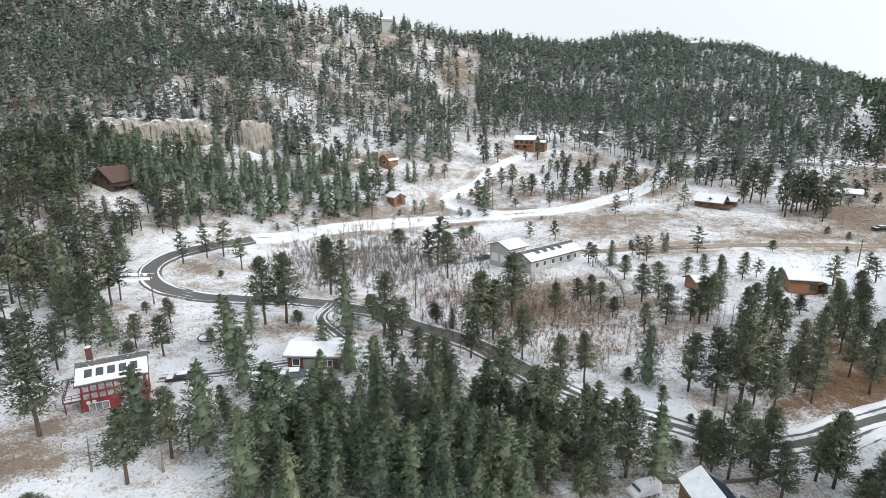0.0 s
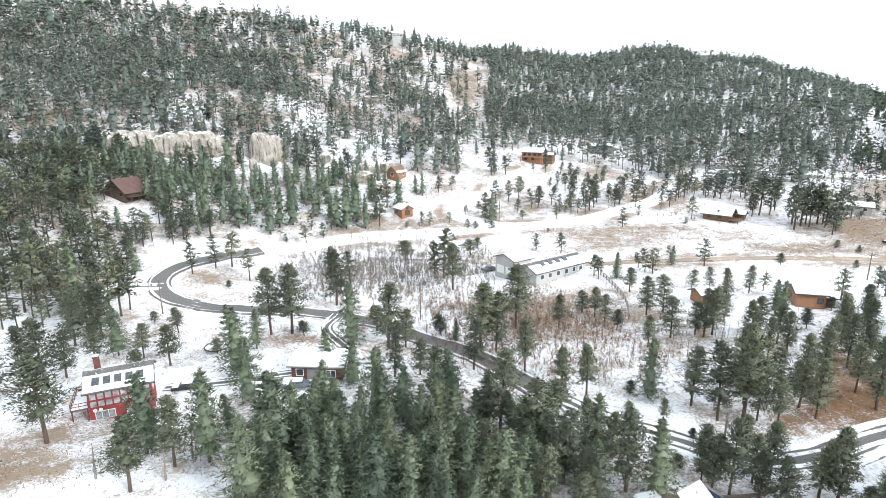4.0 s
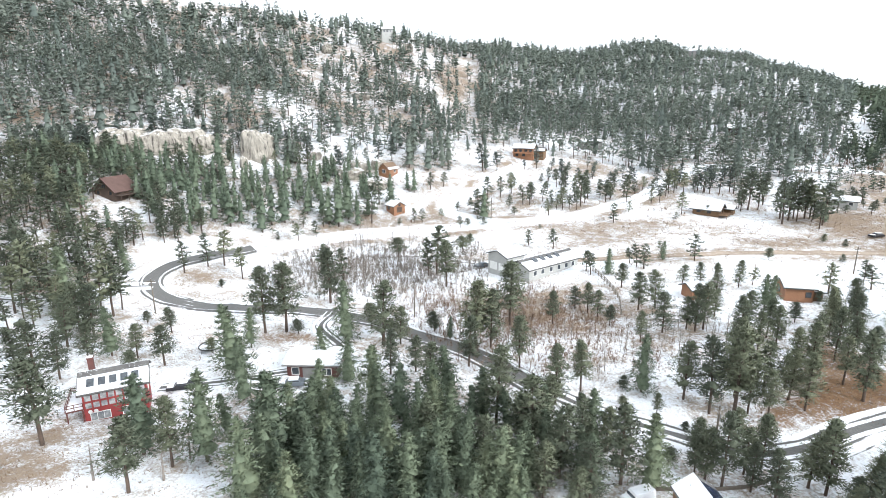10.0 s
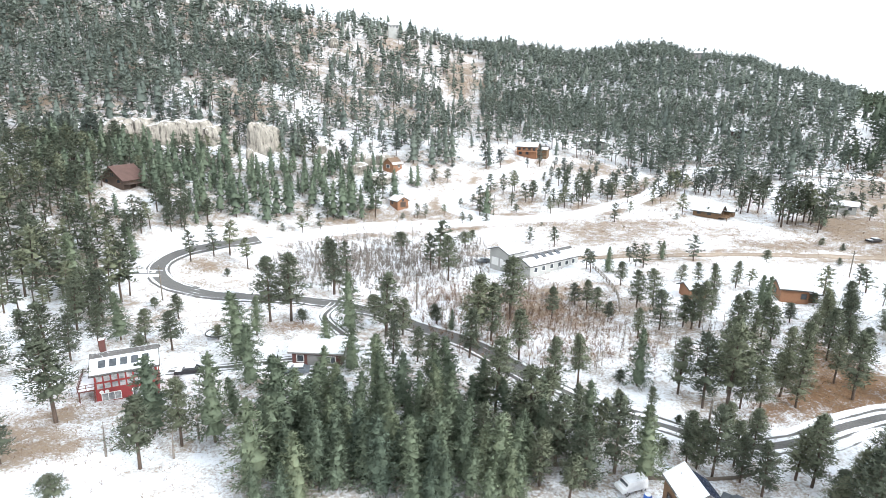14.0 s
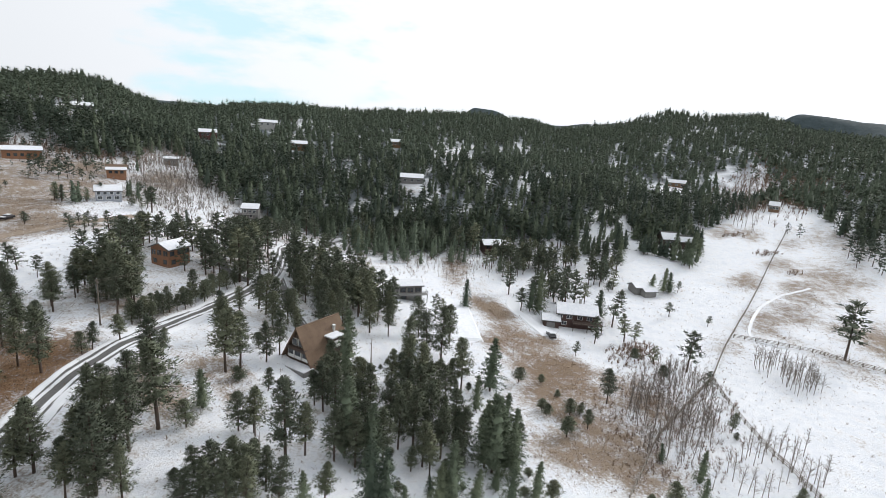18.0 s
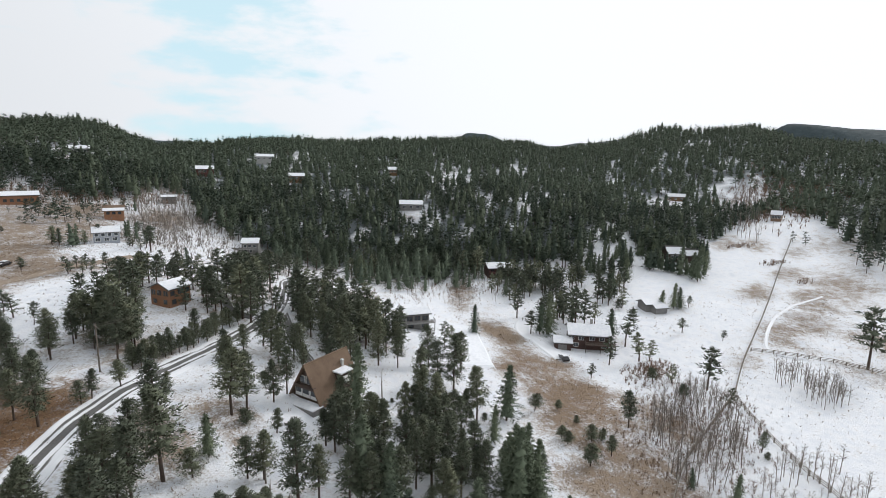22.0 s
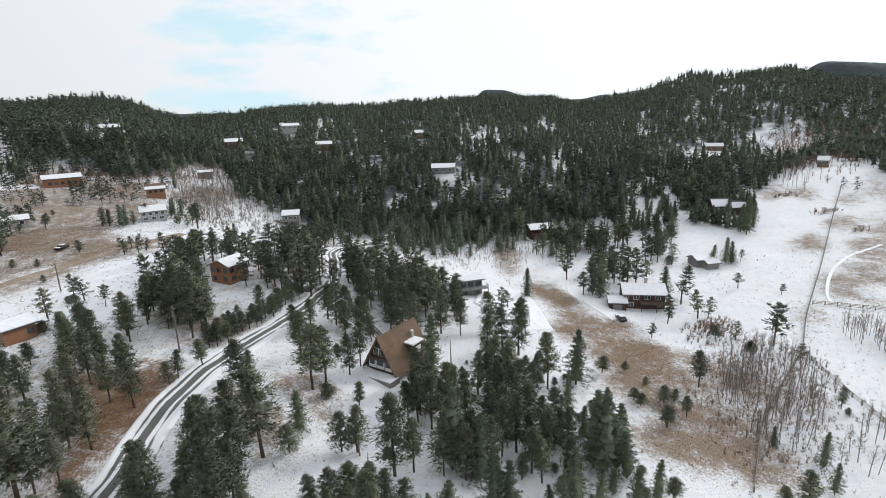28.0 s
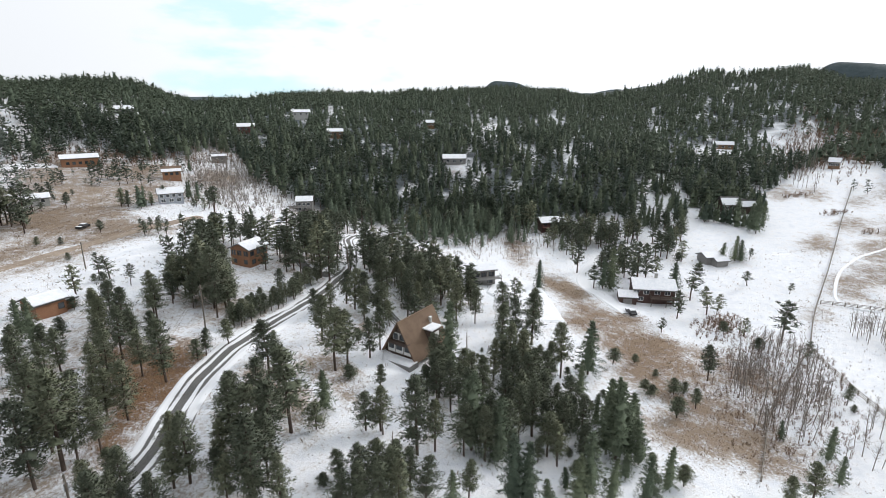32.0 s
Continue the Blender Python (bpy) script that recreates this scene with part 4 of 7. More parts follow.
def house(name, label, x, y, turn, L, W, H, rise, walls, roof, windows=(), trim=None, snow=0.9, category="house", over=0.6, skew=0.0, sink=0.0, snow_sides=(1, 1), clear=1.0):
    z = ground_z(x, y) - sink
    e = empty(name, pose(x, y, z, 0, 0, turn), label, category)
    CLEAR.append((x, y, clear * (max(L, W) * 0.5 + 2.0)))
    gable(e, L, W, H, rise, walls, roof, over=over, snow=snow, skew=skew, snow_sides=snow_sides)
    for side, u, zz, w, h in windows:
        window(e, side, u, zz, w, h, L, W, trim or M_TRIM)
    return e


def row(side, us, z, w, h):
    return [(side, u, z, w, h) for u in us]

# --- the near houses ---
# red house with solar roof, two storeys of windows and a raised deck
h = house("red_house", "two-storey red house with rooftop skylights and a wall of windows", -54.5, 75.6, 27, 8.6, 7.0, 5.4, 1.8, M_RED, M_DARKROOF,
          [("l", 0, 3.2, 1.6, 1.4), ("l", 0, 0.7, 1.2, 1.9), ("r", -1, 3.2, 1.4, 1.4)], M_TRIM, snow=0.72)
for k in range(8):
    for z0, z1 in ((2.75, 3.75), (3.95, 5.05)):
        x0 = -4.1 + 1.03 * k
        pane_ = boxes("window", [(x0, x0 + 0.98, -3.56, -3.49, z0, z1)], M_RED, h)
        boxes("pane", [(x0 + 0.09, x0 + 0.89, -3.575, -3.52, z0 + 0.07, z1 - 0.07)], M_PALEGLASS, pane_, "window glass pale with curtains and painted reflection")
for x0, x1 in ((-3.6, -0.9), (0.6, 2.7)):
    frame_ = boxes("window", [(x0, x1, -3.56, -3.49, 0.65, 2.0)], M_TRIM, h)
    n_ = 3 if x1 - x0 > 2.4 else 2
    for k in range(n_):
        w_ = (x1 - x0 - 0.1) / n_
        boxes("pane", [(x0 + 0.1 + k * w_, x0 + k * w_ + w_, -3.575, -3.52, 0.75, 1.9)], M_PALEGLASS, frame_, "window glass pale with curtains and painted reflection")
for k in (0, 1):
    vs, fs = tube([(-3.5 + 0.75 * k, -3.58, 2.3), (-3.5 + 0.75 * k, -3.72, 2.3), (-3.5 + 0.75 * k, -3.76, 2.3)], [0.12, 0.30, 0.02], 12)
    mesh_object("dish", vs, fs, M_TRIM, h, "round white antenna dish")
boxes("snow_cover", [(-6.5, 3.3, -5.7, -3.58, 0.205, 0.45)], M_SNOW, h, "thick snow on the patio")
for i in range(5):
    sx0 = -3.6 + 1.5 * i
    mesh_object("skylight", *slab((sx0, -1.7, 6.78), (sx0 + 1.0, -1.7, 6.78), (sx0 + 1.0, -3.0, 6.11), (sx0, -3.0, 6.11), 0.14), M_GLASS, h)
deck(h, -6.6, -4.33, -3.6, 2.6, 2.9, 3.6, M_DARKRED, 1.0, "flb")
boxes("snow_cover", [(-6.5, -4.36, -3.5, 2.5, 2.9, 3.02)], M_SNOW, h, "snow lying on the deck")
boxes("patio", [(-6.6, 3.4, -5.8, -3.52, -1.2, 0.2)], M_CONCRETE, h)
chimney(h, -3.3, 2.6, 5.0, 8.6, M_DARKRED)

# low red house with a snowy roof and an open carport
h = house("low_red_house", "low dark red house under a flat snow-covered roof", -25.6, 88.2, -3, 9.0, 6.6, 2.8, 0.8, M_DARKRED, M_GREY,
          [("f", -3.0, 0.9, 1.2, 1.2), ("f", 2.6, 0.8, 1.6, 1.2), ("r", 0, 0.9, 1.4, 1.1)], snow=1.0, over=0.7)
boxes("garage_door", [(-1.7, 0.9, -3.36, -3.26, 0, 2.2)], M_GREY, h)

# long pale house with white-trimmed windows and a two-car garage wing
h = house("pale_house", "long pale single-storey house with patchy snow on dark roof", 24.9, 140.4, 38, 19.5, 7.6, 2.8, 1.7, M_WHITE, M_DARKROOF,
          row("f", (-7.6, -4.6, -1.4, 1.8, 4.8, 7.6), 0.9, 1.2, 1.2) + row("r", (-2, 1.5), 0.9, 1.2, 1.2), M_TRIM, snow=0.72)
for i in range(4):
    mesh_object("skylight", *slab((-6 + 2.9 * i, -0.9, 4.72), (-4.7 + 2.9 * i, -0.9, 4.72), (-4.7 + 2.9 * i, -2.3, 4.10), (-6 + 2.9 * i, -2.3, 4.10), 0.22), M_GLASS, h)
gable(h, 6.5, 7.5, 4.2, 1.3, M_WHITE, M_DARKROOF, at=(-6.4, 8.2, 0), snow=0.95)
boxes("garage_door", [(-9.73, -9.65, 5.0, 7.7, 0, 2.2)], M_TRIM, h)
boxes("garage_door", [(-9.73, -9.65, 8.5, 11.2, 0, 2.2)], M_TRIM, h)
deck(h, 0, 6, 3.9, 7.0, 0.6, 1.6, M_GREY, 1.0, "blr")

# cedar cabin below the pines
h = house("cedar_house", "orange cedar-sided house under a snowy roof", 76.5, 113.5, -14, 5.6, 5.6, 3.0, 1.1, M_CEDAR, M_DARKROOF,
          [("f", 1.8, 1.0, 1.0, 1.1), ("r", -1, 1.0, 1.2, 1.1), ("l", 1, 1.0, 1.4, 1.1)], M_DARKWOOD, snow=0.95)
gable(h, 2.2, 4.2, 2.2, 0.6, M_CEDAR, M_DARKROOF, at=(3.8, 0, 0), snow=0.95)
h = house("cedar_shed", "small orange wooden shed among pines", 55.5, 116, 10, 4.5, 4, 2.4, 0.9, M_CEDAR, M_DARKROOF, [("f", 0, 0.9, 0.9, 0.9)], M_DARKWOOD, category="shed")

# log cabin at the top of the meadow
h = house("log_cabin", "log cabin with a snow-covered roof and a porch", 95.0, 194.5, -42, 9.0, 6.4, 2.3, 2.0, M_LOG, M_DARKROOF,
          [("f", -2.4, 0.9, 1.2, 1.1), ("f", 1.2, 0.9, 1.2, 1.1), ("r", -1.6, 0.9, 1.2, 1.2), ("r", 1.6, 0.9, 1.2, 1.2)], M_DARKWOOD, snow=1.0, over=0.9)
deck(h, 4.02, 7.5, -3.5, 3.5, 0.6, 1.8, M_LOG, 1.0, "fr")
gable(h, 3.6, 3.2, 2.0, 0.9, M_LOG, M_DARKROOF, at=(5.6, 5.2, 0), snow=1.0)

# house up the drive
h = house("wooden_house", "two-storey wooden house with snowy roof above a drive", 37.4, 267.5, -24, 10, 7.5, 4.2, 1.8, M_CEDAR, M_DARKROOF,
          row("f", (-3.6, -1.2, 1.4, 3.8), 2.5, 1.3, 1.1) + row("f", (-3.0, 0.4), 0.5, 1.3, 1.1), M_DARKWOOD, snow=0.95)
deck(h, -5, 5, -6.2, -3.75, 2.1, 3.4, M_CEDAR, 1.0, "flr")
gable(h, 4.5, 5, 3.0, 1.4, M_LOG, M_DARKROOF, at=(7.2, 1.5, 0), snow=0.6)
h = house("grey_house", "grey flat-roofed house half hidden by pines", 76, 293, 0, 11, 7, 3.6, 0.8, M_GREY, M_DARKROOF, row("f", (-3.5, -0.5, 2.5), 1.2, 1.8, 1.3), snow=1.0)
deck(h, -5, 5, -5.5, -3.5, 0.8, 3.0, M_GREY, 1.0, "flr")

# steep brown-roofed house among the spruces
h = house("brown_house", "brown house with a steep shingled roof among spruces", -112, 176, 76, 8.6, 8.2, 2.2, 3.8, M_DARKWOOD, M_MAROON,
          [("l", 0, 2.6, 1.6, 1.4), ("l", -2.4, 0.6, 1.2, 1.2), ("l", 2.4, 0.6, 1.2, 1.2), ("f", 0, 0.8, 1.6, 1.2)], M_LOG, snow=0, over=1.0)
deck(h, -4.5, 2.0, -6.6, -4.5, 0.5, 1.8, M_DARKWOOD, 1.0, "flr")
h = house("cedar_garage", "small cedar garage beside the snowy road", -21.5, 205, -52, 5.5, 5.0, 2.5, 1.4, M_CEDAR, M_DARKROOF, [("r", 0, 2.35, 0.8, 0.7), ("f", -1, 0.9, 1.2, 1.0)], M_DARKWOOD, snow=1.0, category="garage")
boxes("garage_door", [(2.75, 2.83, -1.2, 1.2, 0, 2.1)], M_DARKWOOD, h)
house("tan_cabin", "tan cabin with a gabled front among pines and boulders", -27, 234, 60, 6.5, 5.5, 2.6, 2.4, M_CEDAR, M_BROWNROOF, [("l", 0, 1.0, 1.6, 1.3), ("f", 1, 1.0, 1.2, 1.2)], M_TRIM, snow=0.3)
house("hillside_hut", "dark hillside cabin with a tilted snowy roof", 163, 311, -20, 9, 7, 4.2, 1.8, M_DARKWOOD, M_DARKROOF, row("f", (-2.5, 0, 2.5), 1.6, 1.4, 1.4), M_TRIM, snow=0.9)

# open ground before the houses and under the cliff
CLEAR += [(112, 124, 14), (99, 112, 10), (124, 130, 9), (-105, 166, 9), (-102, 160, 6), (32, 253, 9), (-26, 224, 6), (-24, 76, 7), (113, 90, 6), (143, 33, 6), (268, -62, 8)]
CLEAR += [(d * math.sin(radians(b)), d * math.cos(radians(b)), 6.0) for b, d in ((-33.3, 248), (-31.8, 247), (-30.0, 245), (-28.0, 243), (-26.0, 243), (-24.1, 242), (-19.9, 238), (-19.0, 243))]
# A-frame cabin
h = empty("a_frame_cabin", pose(94.2, 39.6, ground_z(91, 41) + 0.4, 0, 0, -21), "A-frame cabin with a steep brown shingled roof and dormer", "cabin")
CLEAR.append((95, 41, 9.5))
LA, WA, HA = 12.0, 8.6, 7.6
mesh_object("wall", [(-LA / 2 + 0.7, -WA / 2 + 0.5, 0.1), (-LA / 2 + 0.7, WA / 2 - 0.5, 0.1), (-LA / 2 + 0.7, 0, HA - 0.9),
                     (LA / 2 - 0.3, -WA / 2 + 0.5, 0.1), (LA / 2 - 0.3, WA / 2 - 0.5, 0.1), (LA / 2 - 0.3, 0, HA - 0.9)], [(0, 1, 2), (3, 5, 4), (0, 3, 4, 1), (0, 2, 5, 3), (1, 4, 5, 2)], M_DARKWOOD, h)
vs, fs = [], []
for sgn in (-1, 1):
    vv, ff = slab((-LA / 2, 0, HA), (LA / 2, 0, HA), (LA / 2, sgn * (WA / 2 + 0.3), -0.2), (-LA / 2, sgn * (WA / 2 + 0.3), -0.2), 0.25)
    fs += [tuple(i + len(vs) for i in q) for q in ff]
    vs += vv
r = mesh_object("roof", vs, fs, M_BROWNROOF, h)
mesh_object("snow_cover", *slab((-LA / 2 + 0.1, 0.35, HA - 0.4), (LA / 2 - 3, 0.35, HA - 0.4), (LA / 2 - 3, 3.4, 2.05), (-LA / 2 + 0.1, 3.4, 2.05), 0.12), M_SNOW, r, "snow on the shaded slope")
for yy, ww, z0, z1 in ((-2.0, 1.7, 0.7, 2.5), (0.0, 1.9, 0.7, 2.5), (2.0, 1.7, 0.7, 2.5)):
    w_ = boxes("window", [(-LA / 2 + 0.58, -LA / 2 + 0.68, yy - ww / 2, yy + ww / 2, z0, z1)], M_TRIM, h)
    boxes("pane", [(-LA / 2 + 0.54, -LA / 2 + 0.60, yy - ww / 2 + 0.2, yy + ww / 2 - 0.2, z0 + 0.7, z1 - 0.1)], M_GLASS, w_)
for yy in (-0.85, 0.85):
    w_ = boxes("window", [(-LA / 2 + 0.58, -LA / 2 + 0.68, yy - 0.7, yy + 0.7, 3.5, 5.0)], M_TRIM, h)
    boxes("pane", [(-LA / 2 + 0.54, -LA / 2 + 0.60, yy - 0.55, yy + 0.55, 3.6, 4.9)], M_GLASS, w_)
boxes("balcony", [(-LA / 2 - 0.1, -LA / 2 + 0.7, -2.6, 2.6, 2.75, 3.35)], M_DARKWOOD, h)
boxes("deck_floor", [(-LA / 2 - 2.2, -LA / 2 + 0.7, -WA / 2 - 0.4, WA / 2 + 0.4, -1.0, 0.05)], M_GREY, h)
boxes("snow_cover", [(-LA / 2 - 2.1, -LA / 2 + 0.6, -WA / 2 - 0.3, WA / 2 + 0.3, 0.055, 0.2)], M_SNOW, h, "snow on the deck")
dm = boxes("dormer", [(0.2, 3.4, -3.9, -1.0, 1.0, 4.4)], M_DARKWOOD, h)
boxes("snow_cover", [(0.0, 3.6, -4.2, -0.6, 4.4, 4.65)], M_SNOW, dm, "thick snow on the dormer roof")
boxes("window", [(0.8, 2.8, -3.97, -3.88, 2.2, 3.7)], M_TRIM, dm)
chimney(h, 3.0, -1.6, 3.6, 6.0, M_CONCRETE, 0.5)

# brown two-storey house by the bend
h = house("brown_wood_house", "two-storey brown wooden house with snowy roof by a bend", 120.6, 94.6, -10, 6.8, 6.4, 4.8, 1.4, M_CEDAR, M_DARKROOF,
          row("l", (-2.0, 0.2, 2.2), 3.0, 1.4, 1.3) + row("l", (-1.8, 1.8), 0.8, 1.2, 1.1) + row("f", (-2.4, 0, 2.4), 3.0, 1.3, 1.2) + row("f", (-2, 2), 0.7, 1.3, 1.2), M_LOG, snow=1.0)

# two-storey house with a garage wing in the lower meadow
h = house("umber_house", "dark brown two-storey house with snowy roofs and a deck", 168.6, -16.8, -86, 12, 9.0, 4.6, 1.9, M_UMBER, M_DARKROOF,
          row("f", (-5.5, -2.5, 0.8, 3.8), 3.0, 1.5, 1.2) + row("f", (-4, 4.5), 0.8, 1.4, 1.1) + row("r", (-2, 2), 3.0, 1.3, 1.2), M_TRIM, snow=1.0, over=0.8)
deck(h, -1.5, 7.5, -7.6, -5.0, 2.5, 3.4, M_DARKWOOD, 1.0, "flr")
gable(h, 5, 6, 2.5, 1.0, M_UMBER, M_DARKROOF, at=(-8.2, -4.0, 0), snow=1.0)
boxes("garage_door", [(-9.6, -7.0, -7.08, -7.0, 0, 2.0)], M_GREY, h)
chimney(h, 1, 0.5, 6, 8.4, M_CONCRETE)

h = house("grey_barn", "low grey barn with a snow-covered roof", 209, -42.5, -66, 7.0, 5.5, 2.5, 1.1, M_GREY, M_DARKROOF, row("r", (-1, 1), 1.0, 1.0, 0.9), snow=1.0, category="barn")
gable(h, 4.6, 3.4, 2.0, 0.7, M_GREY, M_DARKROOF, at=(0.8, -4.45, 0), snow=1.0)
h = house("long_brown_house", "long dark brown house with snowy roof at the forest edge", 234.5, 17.5, -66, 12.5, 7.5, 4.0, 1.6, M_UMBER, M_DARKROOF, row("f", (-4.6, -1.6, 1.6, 4.6), 2.4, 1.4, 1.2), M_DARKWOOD, snow=1.0)
deck(h, -6, 5, -5.6, -3.75, 2.2, 3.6, M_DARKRED, 1.0, "flr")
h = house("grey_terrace_house", "grey house with flat snowy roof and a broad deck", 152.5, 36, -60, 7.4, 6.4, 4.6, 0.9, M_GREY, M_DARKROOF, row("f", (-2.4, 0, 2.4), 2.6, 1.6, 1.4) + row("f", (-2, 2), 0.5, 1.6, 1.3), M_DARKWOOD, snow=1.0)
deck(h, -3.8, 5, -5.4, -3.2, 2.4, 3.4, M_GREY, 1.0, "flr")
h = house("lodge", "dark lodge with two snowy gables among spruces", 279, -65, -80, 9, 8, 3.8, 3.2, M_DARKWOOD, M_DARKROOF, row("f", (-2.6, 0, 2.6), 1.6, 1.4, 1.3), M_TRIM, snow=0.8)
gable(h, 6, 6, 3.4, 2.8, M_DARKWOOD, M_DARKROOF, at=(7, -2, 0), snow=0.7)

# houses round the left meadow
h = house("blue_grey_house", "blue-grey two-storey house with snowy roof behind spruces", 172.2, 161.8, -46, 8.5, 6, 3.8, 1.6, M_BLUEGREY, M_DARKROOF, row("f", (-3.2, -1.1, 1, 3.1), 2.4, 1.1, 1.0) + row("f", (-2.8, 0, 2.6), 0.6, 1.4, 1.1), M_TRIM, snow=1.0)
h = house("log_house", "reddish log house with a broad gable and porch", 206, 188.6, -50, 7.5, 7, 3.8, 1.9, M_CEDAR, M_BROWNROOF, row("f", (-2.2, 0, 2.2), 2.2, 1.2, 1.1), M_LOG, snow=0.5)
h = house("orange_log_house", "long orange log house under a snowy roof", 199.5, 232, -40, 14.5, 7, 3.6, 1.6, M_CEDAR, M_DARKROOF, row("f", (-4.8, -2.4, 0, 2.4, 4.8), 0.9, 1.2, 1.2), M_LOG, snow=0.9)
house("small_cabin", "small grey cabin at the meadow's edge", 146.5, 197, -36, 8.0, 5.5, 2.4, 1.2, M_WHITE, M_DARKROOF, row("f", (-2.5, 2), 0.9, 1.2, 1.1), snow=1.0, category="cabin")
house("stone_house", "grey house beside bare trees", 252, 196.5, -50, 7, 5.5, 3.2, 1.2, M_GREY, M_DARKROOF, row("f", (-1.2, 1.2), 1.0, 1.0, 1.0), snow=0.7)
h = house("forest_edge_house", "tall grey house with snowy roof at the forest's edge", 217.5, 128.8, -70, 7, 6.5, 4.8, 1.6, M_GREY, M_DARKROOF, row("f", (-2, 0, 2), 2.9, 1.2, 1.1) + row("f", (-2, 0.5), 0.8, 1.2, 1.1), M_TRIM, snow=1.0)
deck(h, -4.5, 3, -5.4, -3.25, 2.4, 3.8, M_GREY, 1.0, "flr")
gable(h, 4, 4.5, 2.4, 1.1, M_GREY, M_DARKROOF, at=(-5.4, 0.8, 0), snow=1.0)

# houses in the far woods: bearing, distance, turn, size, height, materials
for b, d, turn, L, W, H, wl_, lab in ((75.8, 340, -75, 14, 9, 3.2, M_GREY, "grey hillside house with a broad snowy roof in the forest"),
                                     (55.3, 435, -55, 12, 8, 5, M_DARKRED, "red-brown hillside house with snowy roof"),
                                     (63.9, 445, -64, 12, 9, 5, M_LOG, "wooden house with snowy roof among dense pines"),
                                     (60.8, 515, -60, 16, 10, 6, M_WHITE, "pale hilltop house with snowy roof"),
                                     (45.2, 465, -45, 13, 7, 3.5, M_GREY, "low grey house with a snowy roof on the wooded slope"),
                                     (73.7, 480, -74, 9, 8, 5, M_LOG, "brown cabin high in the forest"),
                                     (111.2, 388, -115, 5.5, 5, 4, M_LOG, "brown cabin at the head of the meadow"),
                                     (-6.0, 487, 10, 9, 9, 10, M_WHITE, "tall pale house on the ridge"),
                                     (7.2, 612, 0, 15, 9, 6, M_WHITE, "pale house on the wooded ridge"),
                                     (23.3, 630, -20, 15, 9, 8, M_GREY, "large grey house on the ridge"),
                                     (102.5, 464, -98, 14, 7, 3, M_LOG, "long snowy-roofed house far up the valley")):
    hx, hy = d * math.sin(radians(b)), d * math.cos(radians(b))
    house("hillside_house", lab, hx, hy, turn, L, W, H, 2.0, wl_, M_DARKROOF, row("f", [L * (k - 1) * 0.3 for k in range(3)], H - 2.2, 1.6, 1.4), M_TRIM, snow=1.0)
    for ahead in (13, 26, 40):
        CLEAR.append((hx * (1 - ahead / d), hy * (1 - ahead / d), 8.5 - ahead * 0.06))

# house with a solar roof, built in two steps, with a flat-roofed wing
h = empty("solar_house", pose(26.35, 44.5, ground_z(26.35, 44.5), 0, 0, 93), "brown stepped house with solar panels on its snowy roof", "house")
CLEAR.append((26.4, 44.5, 9.0))
CLEAR.append((34, 40, 6.5))
for L_, H_, W_, ox_ in ((5.2, 5.25, 4.4, 3.9), (7.8, 4.9, 4.7, -2.6)):
    gable(h, L_, W_, H_, 1.5, M_LOG, M_DARKROOF, at=(ox_, 0, 0), snow=1.0, over=0.32, snow_sides=(0, 1))
    n_ = int(L_ / 1.06)
    for i in range(n_):
        for j in range(2):
            px, q0, q1 = ox_ - L_ / 2 + 0.1 + 1.06 * i, 0.10 + 0.44 * j, 0.50 + 0.44 * j
            run, fall = W_ / 2 + 0.32, 1.5 + 0.32 * 3.0 / W_
            z0, z1 = H_ + 1.72 - fall * q0, H_ + 1.72 - fall * q1
            mesh_object("solar_panel", *slab((px, -run * q0, z0 + 0.08), (px + 0.98, -run * q0, z0 + 0.08), (px + 0.98, -run * q1, z1 + 0.08), (px, -run * q1, z1 + 0.08), 0.06), M_PANEL, h)
for u_ in (-4.5, -1.5):
    window(h, "b", -u_, 2.8, 1.3, 1.2, 13, 4.7, M_DARKWOOD)
window(h, "r", 0.0, 2.6, 1.3, 1.2, 13.0, 4.4, M_DARKWOOD)
for vx, vy, vz in ((5.4, 0.9, 6.0), (1.9, 1.2, 5.5), (-2.2, 1.3, 5.4), (3.0, 0.7, 6.1)):
    vs, fs = tube([(vx, vy, vz), (vx, vy, vz + 0.55)], [0.09, 0.09], 8)
    mesh_object("vent_pipe", vs, fs, M_BLACK, h)
boxes("wing", [(-8.6, -2.7, -11.4, -2.36, -1.2, 3.5)], M_LOG, h)
boxes("wing_roof", [(-8.9, -2.4, -11.8, -2.37, 3.5, 3.72)], M_DARKROOF, h)
boxes("snow_cover", [(-8.8, -2.5, -11.7, -2.40, 3.725, 3.92)], M_SNOW, h, "snow on the flat roof")
for k in (0, 1):
    sk = boxes("skylight", [(-7.4, -5.6, -7.6 - 1.5 * k, -6.5 - 1.5 * k, 3.9, 4.12)], M_TRIM, h)
    boxes("pane", [(-7.25, -5.75, -7.45 - 1.5 * k, -6.65 - 1.5 * k, 4.1, 4.14)], M_GLASS, sk, "dark skylight glass")
chimney(h, -4.9, -2.95, 3.4, 6.9, M_CONCRETE, 0.9)


# ---- where the trees stand ----
def plant(x, y, h, kind, thing=True, gap=1.4):
    if not room(x, y, gap):
        return
    ALL_TREES.append((x, y, h, kind, thing))


rng = np.random.RandomState(11)


